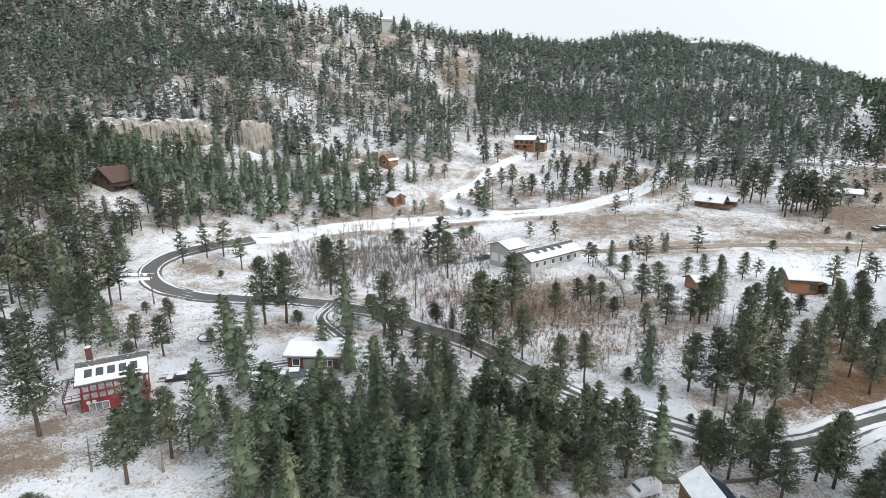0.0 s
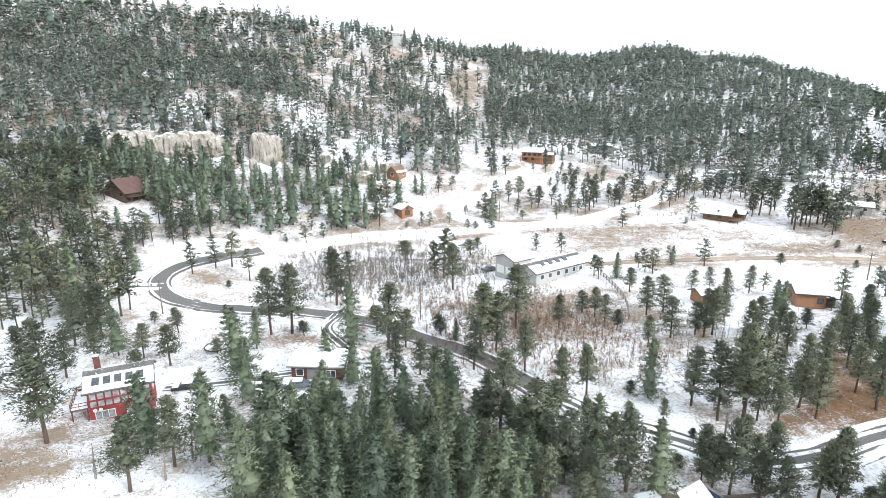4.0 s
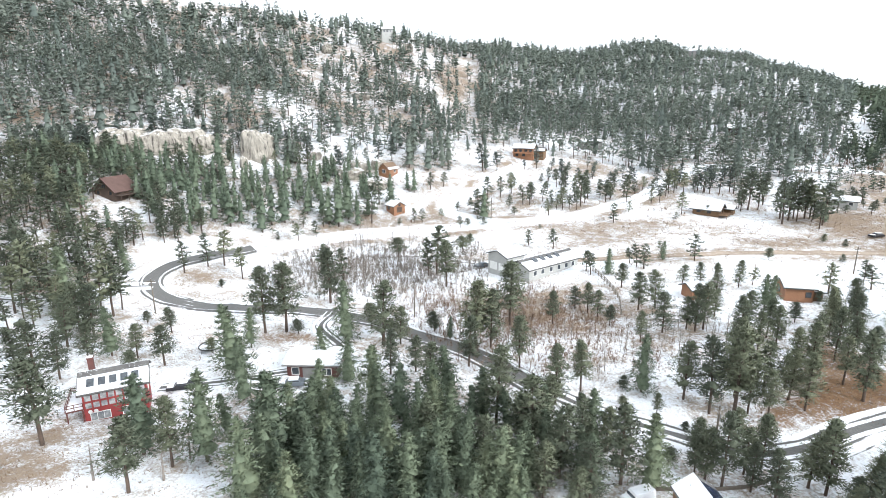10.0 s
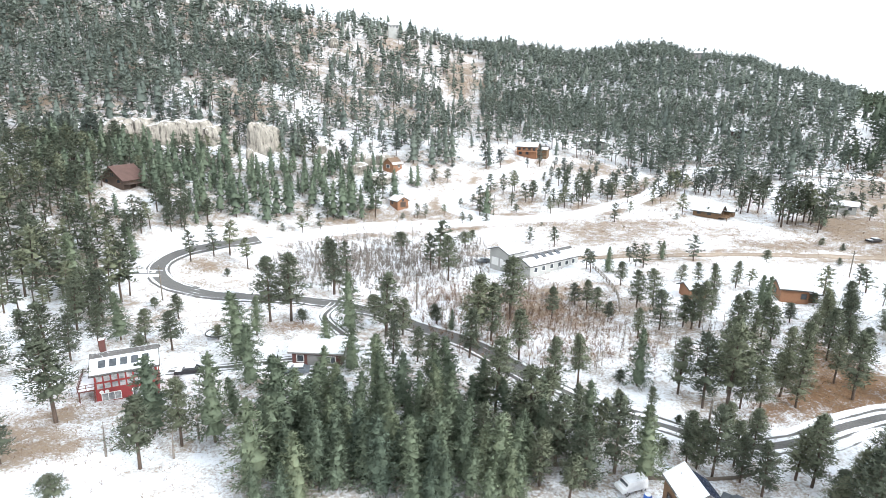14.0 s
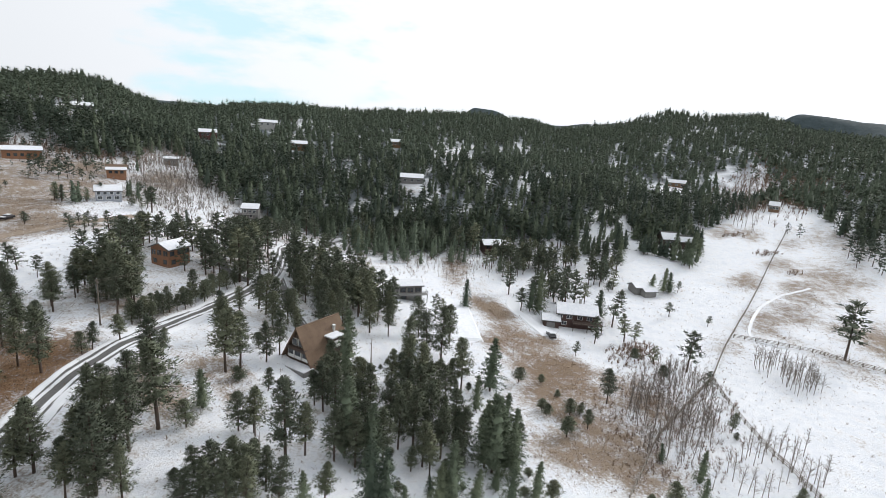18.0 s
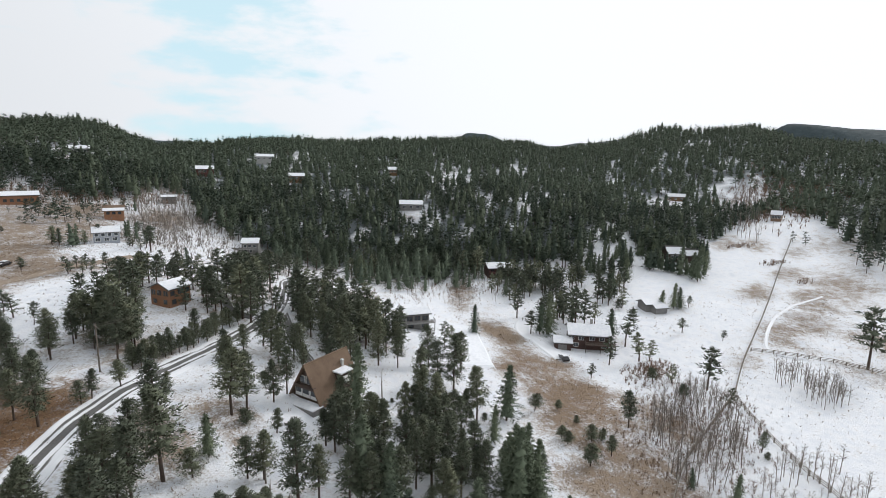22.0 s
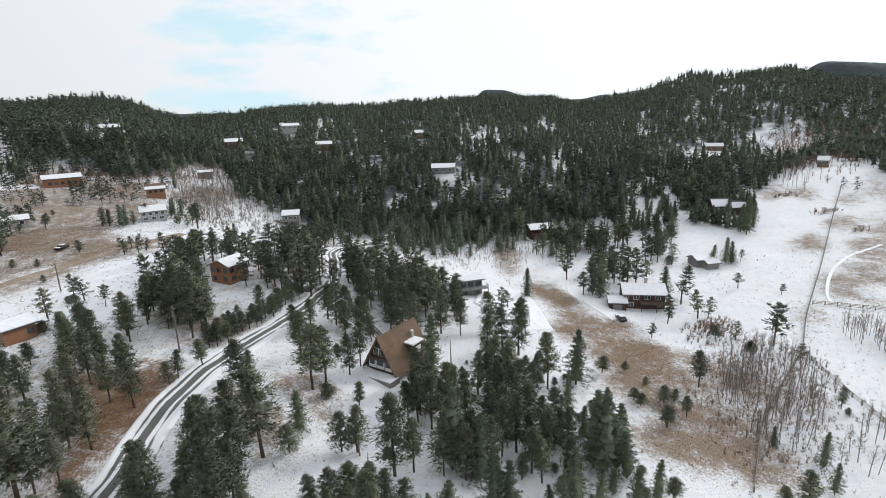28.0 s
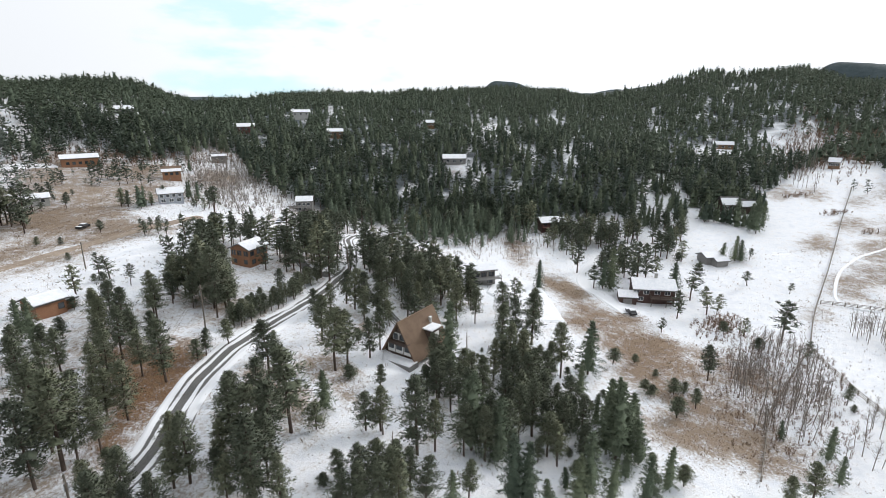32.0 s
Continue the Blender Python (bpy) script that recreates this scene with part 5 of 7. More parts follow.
def grove(cx, cy, rx, ry, turn, n, kind, h0, h1, gap=2.2, thing=True):
    """n trees spread through an oval."""
    c, s = math.cos(radians(turn)), math.sin(radians(turn))
    done = 0
    for _ in range(n * 12):
        if done >= n:
            break
        a, r = rng.uniform(0, 6.283), math.sqrt(rng.uniform(0, 1))
        dx, dy = rx * r * math.cos(a), ry * r * math.sin(a)
        x, y = cx + dx * c - dy * s, cy + dx * s + dy * c
        if near_road(x, y) or not room(x, y, gap):
            continue
        ALL_TREES.append((x, y, rng.uniform(h0, h1), kind, thing))
        done += 1


# pines between bearings -47 and -14: x, y, height
for x, y, h in ((-56.9, 52.4, 7.3), (-78.3, 77.9, 9.5), (-119.6, 127.9, 7.1), (-81.2, 88.4, 8.4), (-57.6, 63.0, 13.2), (-116.0, 127.2, 10.2), (-95.4, 104.7, 7.2), (-112.8, 127.7, 8.3),
    (-72.7, 82.4, 12.2), (-102.6, 119.7, 15.9), (-92.8, 108.3, 5.9), (-70.6, 84.7, 9.0), (-104.2, 126.6, 11.7), (-84.0, 106.9, 7.0), (-68.6, 89.8, 9.5), (-40.8, 54.2, 10.0),
    (-96.3, 133.5, 6.4), (-80.3, 112.7, 13.2), (-79.1, 114.7, 14.5), (-55.5, 81.4, 7.7), (-62.4, 94.6, 7.2), (-38.3, 59.9, 10.3), (-55.7, 91.8, 8.1), (-61.7, 106.8, 5.8),
    (-74.4, 140.6, 9.0), (-70.3, 146.4, 10.1), (-66.8, 149.2, 10.6), (-26.1, 61.2, 9.9), (-58.7, 141.2, 9.0), (-41.5, 107.3, 15.3), (-36.9, 107.7, 15.7), (-39.5, 153.2, 8.7)):
    plant(x, y, h, "pine", True, 0.8)
# pines between bearings -14 and 14: x, y, height
for x, y, h in ((-31.2, 126.7, 14.5), (-30.8, 142.6, 9.9), (-18.3, 108.3, 6.1), (-14.8, 99.8, 13.4), (-12.0, 86.0, 8.5), (-11.4, 100.2, 8.1), (-7.6, 87.2, 7.2), (-4.5, 62.8, 8.8),
    (-4.8, 79.1, 9.3), (-7.1, 146.6, 11.1), (-4.7, 147.0, 14.5), (-1.9, 135.2, 12.7), (2.2, 89.3, 10.0), (3.7, 96.8, 14.5), (2.7, 59.3, 9.0), (6.8, 96.7, 11.9),
    (5.6, 71.6, 13.0), (5.8, 58.1, 8.9), (11.7, 106.7, 14.5), (11.3, 88.0, 10.5), (8.8, 66.2, 8.7), (24.7, 167.0, 5.1), (10.0, 64.5, 12.4), (10.0, 55.6, 8.9),
    (13.4, 71.7, 8.2), (31.4, 160.4, 6.7), (20.6, 105.4, 7.6), (15.5, 76.1, 10.6), (12.8, 59.7, 10.8), (27.1, 112.8, 5.1), (13.4, 53.2, 6.7), (20.6, 80.3, 9.3)):
    plant(x, y, h, "pine", True, 0.8)
# pines between bearings 15 and 30: x, y, height
for x, y, h in ((16.8, 64.2, 9.5), (29.4, 110.7, 7.0), (35.9, 133.4, 6.0), (30.9, 108.1, 6.5), (15.9, 55.6, 8.7), (32.2, 103.5, 4.7), (20.3, 64.6, 6.9), (40.8, 123.2, 6.2),
    (48.8, 141.5, 4.5), (20.5, 58.4, 11.9), (40.3, 109.8, 8.5), (50.9, 136.5, 6.8), (35.8, 95.4, 6.5), (44.2, 110.5, 8.4), (41.2, 98.4, 8.9), (30.3, 72.2, 3.8),
    (56.2, 124.6, 4.9), (46.2, 99.1, 6.8), (67.1, 142.6, 7.4), (35.9, 75.8, 10.3), (47.5, 98.1, 9.8), (60.0, 123.6, 5.7), (49.4, 98.8, 10.1), (30.0, 58.5, 7.3),
    (32.2, 62.1, 6.4), (54.3, 104.3, 6.0), (59.1, 113.7, 8.5), (38.2, 72.0, 12.8), (31.3, 58.3, 7.7), (67.4, 119.9, 6.7), (46.7, 81.4, 10.8), (32.8, 56.9, 10.7)):
    plant(x, y, h, "pine", True, 0.8)
# pines between bearings 30 and 40: x, y, height
for x, y, h in ((51.2, 88.5, 11.1), (41.7, 71.4, 14.5), (71.4, 121.2, 4.5), (57.5, 97.6, 8.2), (38.4, 63.9, 6.4), (43.6, 71.2, 10.1), (36.7, 59.1, 7.1), (35.9, 55.9, 7.0),
    (59.0, 90.5, 8.0), (45.4, 69.1, 8.4), (42.9, 65.2, 4.4), (39.9, 60.6, 7.8), (52.6, 77.0, 6.3), (125.1, 182.0, 6.0), (51.3, 73.8, 8.1), (37.5, 53.6, 7.6),
    (122.2, 173.5, 9.2), (52.1, 71.1, 9.8), (65.5, 89.3, 7.0), (85.7, 115.6, 7.2), (73.1, 96.7, 9.0), (76.5, 100.8, 7.3), (43.2, 56.2, 7.4), (81.0, 102.0, 7.0),
    (48.6, 61.0, 6.2), (84.9, 106.0, 7.1), (62.4, 77.6, 8.6), (99.9, 123.7, 5.5), (44.4, 54.7, 10.3), (70.3, 86.3, 7.3), (72.8, 88.9, 5.3), (96.9, 117.5, 6.0)):
    plant(x, y, h, "pine", True, 0.8)
# pines between bearings 40 and 50: x, y, height
for x, y, h in ((132.0, 155.3, 4.2), (62.2, 73.0, 11.4), (95.2, 109.9, 5.3), (42.2, 47.9, 7.8), (45.2, 50.9, 5.5), (48.9, 53.4, 6.8), (42.3, 44.7, 6.6), (89.0, 93.3, 7.4),
    (133.3, 139.7, 5.6), (69.6, 72.5, 4.6), (44.1, 45.5, 12.2), (126.3, 128.0, 3.1), (71.5, 72.2, 5.6), (136.1, 137.3, 5.1), (51.7, 51.7, 10.8), (94.2, 94.2, 9.4),
    (137.5, 135.4, 4.1), (59.3, 57.8, 7.2), (95.3, 92.4, 10.1), (94.5, 90.7, 13.3), (44.3, 42.0, 7.5), (86.4, 80.5, 10.9), (131.7, 122.4, 6.5), (90.5, 84.1, 14.1),
    (76.9, 71.4, 5.2), (52.2, 48.0, 12.1), (123.3, 112.0, 9.9), (91.7, 82.2, 10.4), (92.1, 81.4, 8.5), (119.5, 104.5, 10.7), (87.6, 73.3, 4.1), (58.3, 48.4, 14.5)):
    plant(x, y, h, "pine", True, 0.8)
# pines between bearings 51 and 62: x, y, height
for x, y, h in ((75.8, 61.4, 5.7), (91.1, 73.4, 4.7), (136.2, 107.9, 5.9), (45.4, 34.7, 5.8), (98.8, 74.7, 3.9), (116.8, 87.5, 8.5), (60.7, 45.5, 5.1), (132.3, 98.3, 8.4),
    (51.8, 37.8, 4.6), (105.9, 77.2, 5.6), (103.1, 73.1, 3.4), (127.9, 90.6, 8.3), (47.1, 32.9, 7.3), (125.1, 85.3, 10.0), (96.1, 63.0, 6.9), (130.2, 84.6, 10.0),
    (77.9, 50.3, 12.5), (47.9, 30.4, 8.1), (126.8, 79.3, 12.2), (100.8, 61.7, 6.9), (118.7, 72.7, 14.4), (63.7, 38.7, 7.2), (81.0, 49.1, 11.2), (117.3, 69.6, 12.9),
    (49.4, 28.7, 7.8), (64.7, 36.7, 7.9), (126.1, 71.3, 10.3), (107.2, 60.6, 8.6), (105.6, 57.8, 10.5), (85.9, 46.5, 8.6), (125.7, 67.4, 8.5), (77.1, 41.2, 4.5)):
    plant(x, y, h, "pine", True, 0.8)
# pines between bearings 63 and 80: x, y, height
for x, y, h in ((89.9, 45.9, 9.9), (52.8, 26.1, 6.8), (62.1, 30.0, 13.5), (139.7, 66.7, 9.9), (102.1, 48.2, 6.5), (132.2, 61.5, 12.3), (119.8, 54.7, 10.1), (64.0, 27.7, 9.1),
    (135.6, 58.1, 9.3), (78.2, 32.8, 7.0), (114.8, 47.3, 10.7), (125.0, 51.5, 10.6), (88.8, 34.0, 8.2), (122.2, 46.2, 12.7), (55.8, 20.9, 6.6), (111.0, 40.8, 11.1),
    (65.1, 23.5, 9.1), (126.9, 41.9, 12.2), (86.7, 28.0, 7.9), (65.8, 20.3, 9.7), (115.6, 35.6, 11.4), (143.4, 41.3, 9.1), (80.7, 23.2, 11.0), (134.2, 36.2, 10.3),
    (117.1, 31.2, 9.3), (95.4, 21.6, 8.6), (83.5, 18.7, 7.9), (107.0, 23.2, 12.0), (75.2, 16.1, 10.7), (95.1, 20.1, 12.9), (123.6, 25.0, 11.1), (77.6, 14.1, 11.3)):
    plant(x, y, h, "pine", True, 0.8)
# pines between bearings 80 and 109: x, y, height
for x, y, h in ((96.7, 17.6, 11.2), (114.9, 20.8, 11.2), (70.3, 12.5, 4.7), (138.0, 23.8, 8.0), (143.9, 22.7, 5.6), (114.6, 17.0, 13.6), (91.4, 13.1, 6.5), (126.3, 17.2, 10.8),
    (85.3, 10.6, 7.4), (102.2, 9.8, 12.9), (83.0, 7.9, 10.4), (182.2, 6.4, 11.0), (208.6, 3.0, 7.0), (169.1, 1.0, 8.0), (87.9, -3.8, 5.4), (195.2, -10.4, 7.6),
    (178.9, -13.4, 15.2), (184.4, -16.8, 13.4), (186.0, -20.4, 8.7), (141.7, -16.3, 4.4), (153.1, -22.2, 8.7), (170.1, -28.7, 12.8), (102.4, -17.5, 4.4), (265.4, -49.4, 8.4),
    (115.5, -22.5, 8.9), (158.3, -31.2, 8.8), (160.0, -34.4, 6.4), (143.2, -37.2, 5.3), (185.3, -49.0, 5.2), (212.2, -57.0, 4.7), (140.4, -45.3, 11.5), (180.5, -60.4, 3.9)):
    plant(x, y, h, "pine", True, 0.8)
# pines between bearings 109 and 114: x, y, height
for x, y, h in ((74.1, -25.2, 5.9), (130.9, -47.9, 5.0), (76.7, -29.3, 7.3), (313.8, -131.5, 5.9), (110.1, -47.7, 4.8), (306.4, -134.6, 7.5)):
    plant(x, y, h, "pine", True, 0.8)
# spruces between bearings -38 and -8: x, y, height
for x, y, h in ((-94.1, 121.2, 14.5), (-67.6, 95.0, 10.4), (-43.2, 62.1, 11.9), (-88.3, 136.9, 9.6), (-34.5, 61.6, 13.7), (-34.3, 68.3, 6.6), (-23.8, 48.0, 6.1), (-25.9, 52.9, 12.3),
    (-40.1, 86.7, 13.6), (-35.2, 77.3, 11.2), (-21.1, 48.3, 6.9), (-29.7, 68.9, 5.8), (-41.6, 98.9, 9.1), (-24.8, 60.0, 15.1), (-20.3, 51.3, 9.5), (-22.4, 63.3, 9.7),
    (-18.3, 54.3, 10.0), (-19.2, 63.4, 5.9), (-21.7, 72.8, 9.5), (-15.8, 53.1, 8.5), (-17.8, 64.6, 7.8), (-24.6, 89.3, 8.0), (-16.0, 61.7, 6.7), (-19.1, 83.5, 8.3),
    (-12.3, 54.3, 8.3), (-23.0, 102.4, 13.1), (-15.1, 68.5, 7.7), (-12.7, 65.8, 6.6), (-10.1, 53.1, 10.8), (-13.3, 73.9, 11.5), (-10.6, 65.4, 8.1), (-8.9, 61.3, 5.9)):
    plant(x, y, h, "spruce", True, 0.8)
# spruces between bearings -7 and 83: x, y, height
for x, y, h in ((-7.8, 66.2, 6.1), (-5.7, 49.7, 7.0), (-5.6, 56.7, 8.8), (-6.2, 70.0, 7.3), (-4.0, 49.2, 6.7), (-4.1, 74.8, 8.8), (-2.2, 51.3, 7.1), (-2.2, 59.4, 10.4),
    (-1.7, 78.4, 9.5), (-1.2, 102.8, 5.0), (0.2, 56.1, 9.7), (0.8, 52.4, 7.6), (2.9, 48.9, 6.6), (5.9, 52.5, 7.3), (6.9, 52.6, 6.8), (40.5, 133.2, 7.2),
    (30.3, 78.8, 10.6), (58.9, 144.2, 5.7), (24.1, 57.3, 11.0), (66.6, 107.7, 7.6), (65.4, 103.6, 9.0), (163.9, 121.5, 6.6), (66.0, 46.6, 6.9), (52.4, 22.3, 6.8),
    (90.1, 31.6, 15.2), (198.2, 69.2, 11.2), (67.3, 22.7, 13.7), (67.1, 18.4, 11.2), (58.4, 15.1, 11.2), (58.9, 13.3, 10.4), (59.2, 10.3, 5.2), (65.1, 8.1, 4.1)):
    plant(x, y, h, "spruce", True, 0.8)
# spruces between bearings 83 and 113: x, y, height
for x, y, h in ((158.4, 18.2, 9.6), (62.6, 6.1, 7.9), (82.6, 7.1, 7.2), (64.6, 5.0, 11.3), (205.9, 12.5, 8.1), (97.4, 5.7, 8.0), (107.5, 4.0, 12.9), (87.1, 3.0, 6.6),
    (65.9, 1.4, 7.1), (78.9, 1.5, 12.9), (77.8, -0.0, 14.5), (170.6, -1.9, 10.4), (72.6, -1.1, 5.0), (172.1, -4.6, 14.5), (77.6, -3.7, 8.4), (67.5, -3.8, 8.7),
    (72.6, -7.5, 7.5), (214.4, -28.2, 11.5), (175.7, -24.8, 10.0), (243.6, -38.0, 9.9), (209.1, -46.5, 7.6), (262.9, -60.5, 5.9), (210.3, -51.3, 10.0), (271.6, -67.2, 10.4),
    (211.0, -53.6, 8.3), (250.1, -67.0, 12.7), (246.5, -68.3, 14.5), (262.7, -75.8, 10.0), (95.3, -30.9, 4.1), (89.8, -36.6, 6.7), (82.7, -35.4, 5.8)):
    plant(x, y, h, "spruce", True, 0.8)
# young pines between bearings -45 and 98: x, y, height
for x, y, h in ((-46.2, 46.8, 4.2), (-69.6, 111.7, 3.2), (-48.8, 97.0, 3.7), (-61.6, 133.9, 2.5), (-34.0, 106.3, 3.7), (-17.3, 165.3, 7.5), (-4.5, 106.5, 5.2), (3.6, 167.4, 5.9),
    (6.2, 174.3, 4.1), (27.5, 79.7, 2.9), (26.0, 75.2, 2.0), (28.0, 61.7, 2.7), (32.9, 68.2, 1.8), (87.6, 142.3, 3.9), (68.9, 100.8, 4.9), (115.3, 161.1, 2.9),
    (79.4, 109.3, 3.4), (118.3, 155.8, 2.6), (106.5, 140.2, 2.5), (94.2, 119.2, 2.5), (49.5, 39.0, 2.3), (77.1, 46.9, 3.4), (90.1, 50.7, 3.8), (115.1, -1.9, 4.7),
    (118.9, -7.1, 2.7), (105.4, -7.7, 3.4), (103.6, -8.9, 3.4), (113.5, -11.1, 2.0), (106.4, -13.8, 4.4), (97.4, -13.0, 4.9), (74.5, -10.2, 4.0), (204.2, -30.3, 4.9)):
    plant(x, y, h, "young", True, 0.8)
# young pines between bearings 98 and 114: x, y, height
for x, y, h in ((107.8, -16.1, 2.9), (143.6, -32.4, 4.4), (134.1, -38.2, 4.4), (107.5, -47.8, 1.8)):
    plant(x, y, h, "young", True, 0.8)
# pines between bearings -42 and 1: x, y, height
for x, y, h in ((-130.9, 146.7, 11.6), (-139.8, 157.6, 10.3), (-130.5, 150.0, 8.7), (-124.5, 146.1, 8.9), (-138.4, 166.6, 9.0), (-125.1, 153.3, 10.5), (-117.1, 145.1, 6.9), (-129.2, 179.7, 8.6),
    (-97.7, 155.1, 9.6), (-102.7, 175.3, 5.7), (-100.3, 177.6, 6.2), (-92.4, 165.4, 9.9), (-88.6, 166.8, 12.2), (-84.5, 159.2, 5.9), (-102.1, 204.6, 9.1), (-80.8, 167.6, 8.4),
    (-52.3, 176.7, 6.4), (-53.2, 187.3, 6.0), (-47.2, 180.8, 6.3), (-46.3, 189.1, 6.1), (-48.3, 236.1, 10.3), (-43.2, 263.7, 8.9), (-37.7, 243.3, 7.3), (-29.6, 195.7, 14.5),
    (-28.4, 209.5, 11.3), (-13.9, 197.2, 5.6), (-10.9, 197.2, 5.4), (-8.3, 222.7, 7.1), (-3.4, 199.1, 4.4), (-2.8, 225.7, 6.2), (2.5, 204.4, 4.0), (3.3, 190.0, 4.6)):
    plant(x, y, h, "pine", False, 0.8)
# pines between bearings 2 and 24: x, y, height
for x, y, h in ((7.5, 205.3, 4.9), (9.8, 196.5, 6.4), (15.0, 214.9, 9.2), (20.4, 216.7, 8.8), (22.7, 205.3, 5.3), (24.4, 217.3, 9.7), (34.7, 249.6, 4.4), (31.3, 209.0, 8.5),
    (40.5, 251.4, 10.4), (39.7, 232.8, 4.2), (41.1, 225.1, 3.8), (36.6, 197.0, 6.0), (47.3, 249.7, 5.4), (40.7, 203.1, 5.7), (43.6, 209.2, 6.7), (49.7, 237.4, 9.2),
    (49.3, 228.2, 8.4), (45.6, 203.1, 5.7), (50.6, 206.0, 12.3), (55.5, 214.7, 6.9), (60.1, 214.3, 5.7), (63.8, 217.1, 6.9), (71.1, 230.4, 7.5), (57.7, 186.5, 6.9),
    (69.5, 209.3, 11.3), (66.9, 198.0, 4.5), (76.7, 221.4, 5.9), (81.2, 224.7, 6.2), (79.2, 208.8, 6.2), (82.9, 209.8, 6.7), (92.1, 224.5, 8.3), (85.0, 193.9, 8.1)):
    plant(x, y, h, "pine", False, 0.8)
# pines between bearings 24 and 38: x, y, height
for x, y, h in ((95.9, 218.8, 9.0), (101.4, 220.5, 7.4), (106.3, 218.2, 9.0), (110.0, 217.4, 10.9), (116.0, 217.8, 9.8), (109.1, 200.1, 5.6), (111.3, 197.6, 14.5), (115.0, 197.5, 11.8),
    (131.7, 225.7, 7.1), (113.9, 180.4, 15.1), (120.9, 185.6, 12.7), (126.6, 185.4, 14.4), (125.9, 177.7, 14.5), (156.7, 216.9, 5.0), (153.9, 203.2, 5.4), (155.0, 199.7, 6.3)):
    plant(x, y, h, "pine", False, 0.8)
# spruces between bearings -38 and -10: x, y, height
for x, y, h in ((-138.6, 175.1, 9.3), (-125.0, 159.4, 7.3), (-114.3, 150.4, 7.6), (-128.4, 171.5, 8.3), (-111.5, 151.2, 9.1), (-107.3, 151.2, 6.3), (-125.3, 179.2, 10.5), (-103.7, 156.6, 7.5),
    (-118.4, 187.0, 8.9), (-115.6, 188.4, 8.8), (-114.3, 192.3, 9.2), (-105.6, 186.2, 9.0), (-96.8, 185.2, 10.0), (-83.5, 165.5, 6.9), (-88.3, 188.6, 8.2), (-80.4, 177.3, 13.0),
    (-91.8, 206.3, 9.2), (-92.9, 214.5, 14.5), (-75.0, 176.8, 13.8), (-78.6, 210.7, 8.3), (-64.9, 178.4, 14.5), (-63.6, 184.6, 14.5), (-60.0, 188.4, 13.8), (-71.8, 242.8, 11.5),
    (-53.6, 199.8, 10.0), (-56.1, 219.4, 12.5), (-51.8, 207.0, 11.1), (-44.7, 191.4, 13.8), (-51.0, 221.0, 10.5), (-41.1, 190.9, 14.6), (-38.6, 197.4, 13.5), (-34.5, 192.9, 9.5)):
    plant(x, y, h, "spruce", False, 0.8)
# spruces between bearings -8 and 4: x, y, height
for x, y, h in ((-31.7, 229.5, 8.0), (-23.7, 210.2, 12.4), (-27.0, 261.7, 12.3), (-17.9, 221.6, 7.8), (-18.3, 242.2, 15.5), (-15.0, 219.9, 10.0), (-9.8, 240.8, 14.7), (-6.8, 253.9, 14.1),
    (-3.5, 246.1, 13.2), (-0.7, 252.2, 15.5), (9.2, 271.0, 7.2), (12.3, 196.1, 11.7), (16.5, 247.2, 12.0)):
    plant(x, y, h, "spruce", False, 0.8)
# young pines between bearings -19 and 37: x, y, height
for x, y, h in ((-58.9, 176.0, 3.2), (-19.3, 195.6, 2.8), (-0.4, 243.7, 3.6), (6.2, 191.8, 3.4), (12.0, 191.1, 3.2), (24.8, 261.3, 4.8), (24.1, 199.6, 3.9), (31.1, 183.2, 1.8),
    (68.7, 254.1, 4.0), (81.0, 189.4, 2.7), (93.4, 193.0, 4.2), (148.2, 230.0, 4.3), (142.2, 189.9, 3.5)):
    plant(x, y, h, "young", False, 0.8)
grove(-3, 64, 23, 10, 175, 34, "spruce", 6.5, 9.5, 1.8)
grove(-8, 57, 19, 6, 175, 16, "spruce", 8, 11, 2.0)
grove(71.2, 90.5, 6, 4, 45, 2, "pine", 7.5, 10.5, 2.6)
grove(83.4, 90.3, 6, 4, 45, 2, "pine", 7.5, 10.5, 2.6)
grove(55.9, 90.9, 5, 4, 45, 2, "pine", 7.5, 10.5, 2.6)
grove(57.6, 82.8, 5, 4, 45, 2, "pine", 7.5, 10.5, 2.6)
grove(67.6, 82.8, 5, 4, 45, 2, "pine", 7.5, 10.5, 2.6)
grove(93.4, 92.1, 8, 4, 45, 3, "pine", 7.5, 10.5, 2.6)
grove(91.7, 82.2, 6, 3, 45, 2, "pine", 7.5, 10.5, 2.6)
grove(45.2, 78.5, 4, 3, 45, 1, "pine", 7.5, 10.5, 2.6)
grove(49.0, 75.9, 4, 3, 45, 1, "pine", 7.5, 10.5, 2.6)
grove(56.4, 52.4, 4, 3, 45, 1, "pine", 7.5, 10.5, 2.6)
grove(67.9, 56.6, 5, 3, 45, 1, "pine", 7.5, 10.5, 2.6)
grove(84.3, 55.4, 5, 3, 45, 1, "pine", 7.5, 10.5, 2.6)
grove(99.0, 51.8, 5, 3, 45, 1, "pine", 7.5, 10.5, 2.6)
grove(88, 13, 24, 9, 18, 15, "pine", 7, 11, 2.2)
grove(118, 52, 16, 9, 10, 12, "pine", 8, 11, 2.0)
grove(88, 10, 30, 16, 18, 40, "young", 1.2, 2.6, 1.5)
grove(96, 89, 5, 9, -59, 7, "pine", 8, 11, 2.2)
grove(126, 80, 8, 11, -47, 12, "pine", 8, 11, 2.2)
grove(133, 57, 7, 14, -41, 12, "pine", 8, 11, 2.2)
grove(124, 42, 8, 11, -42, 7, "pine", 8, 11, 2.2)
grove(76, 23, 5, 9, -52, 7, "pine", 8, 12, 2.2)
grove(50, 50, 4, 6, -66, 3, "pine", 8, 12, 2.2)
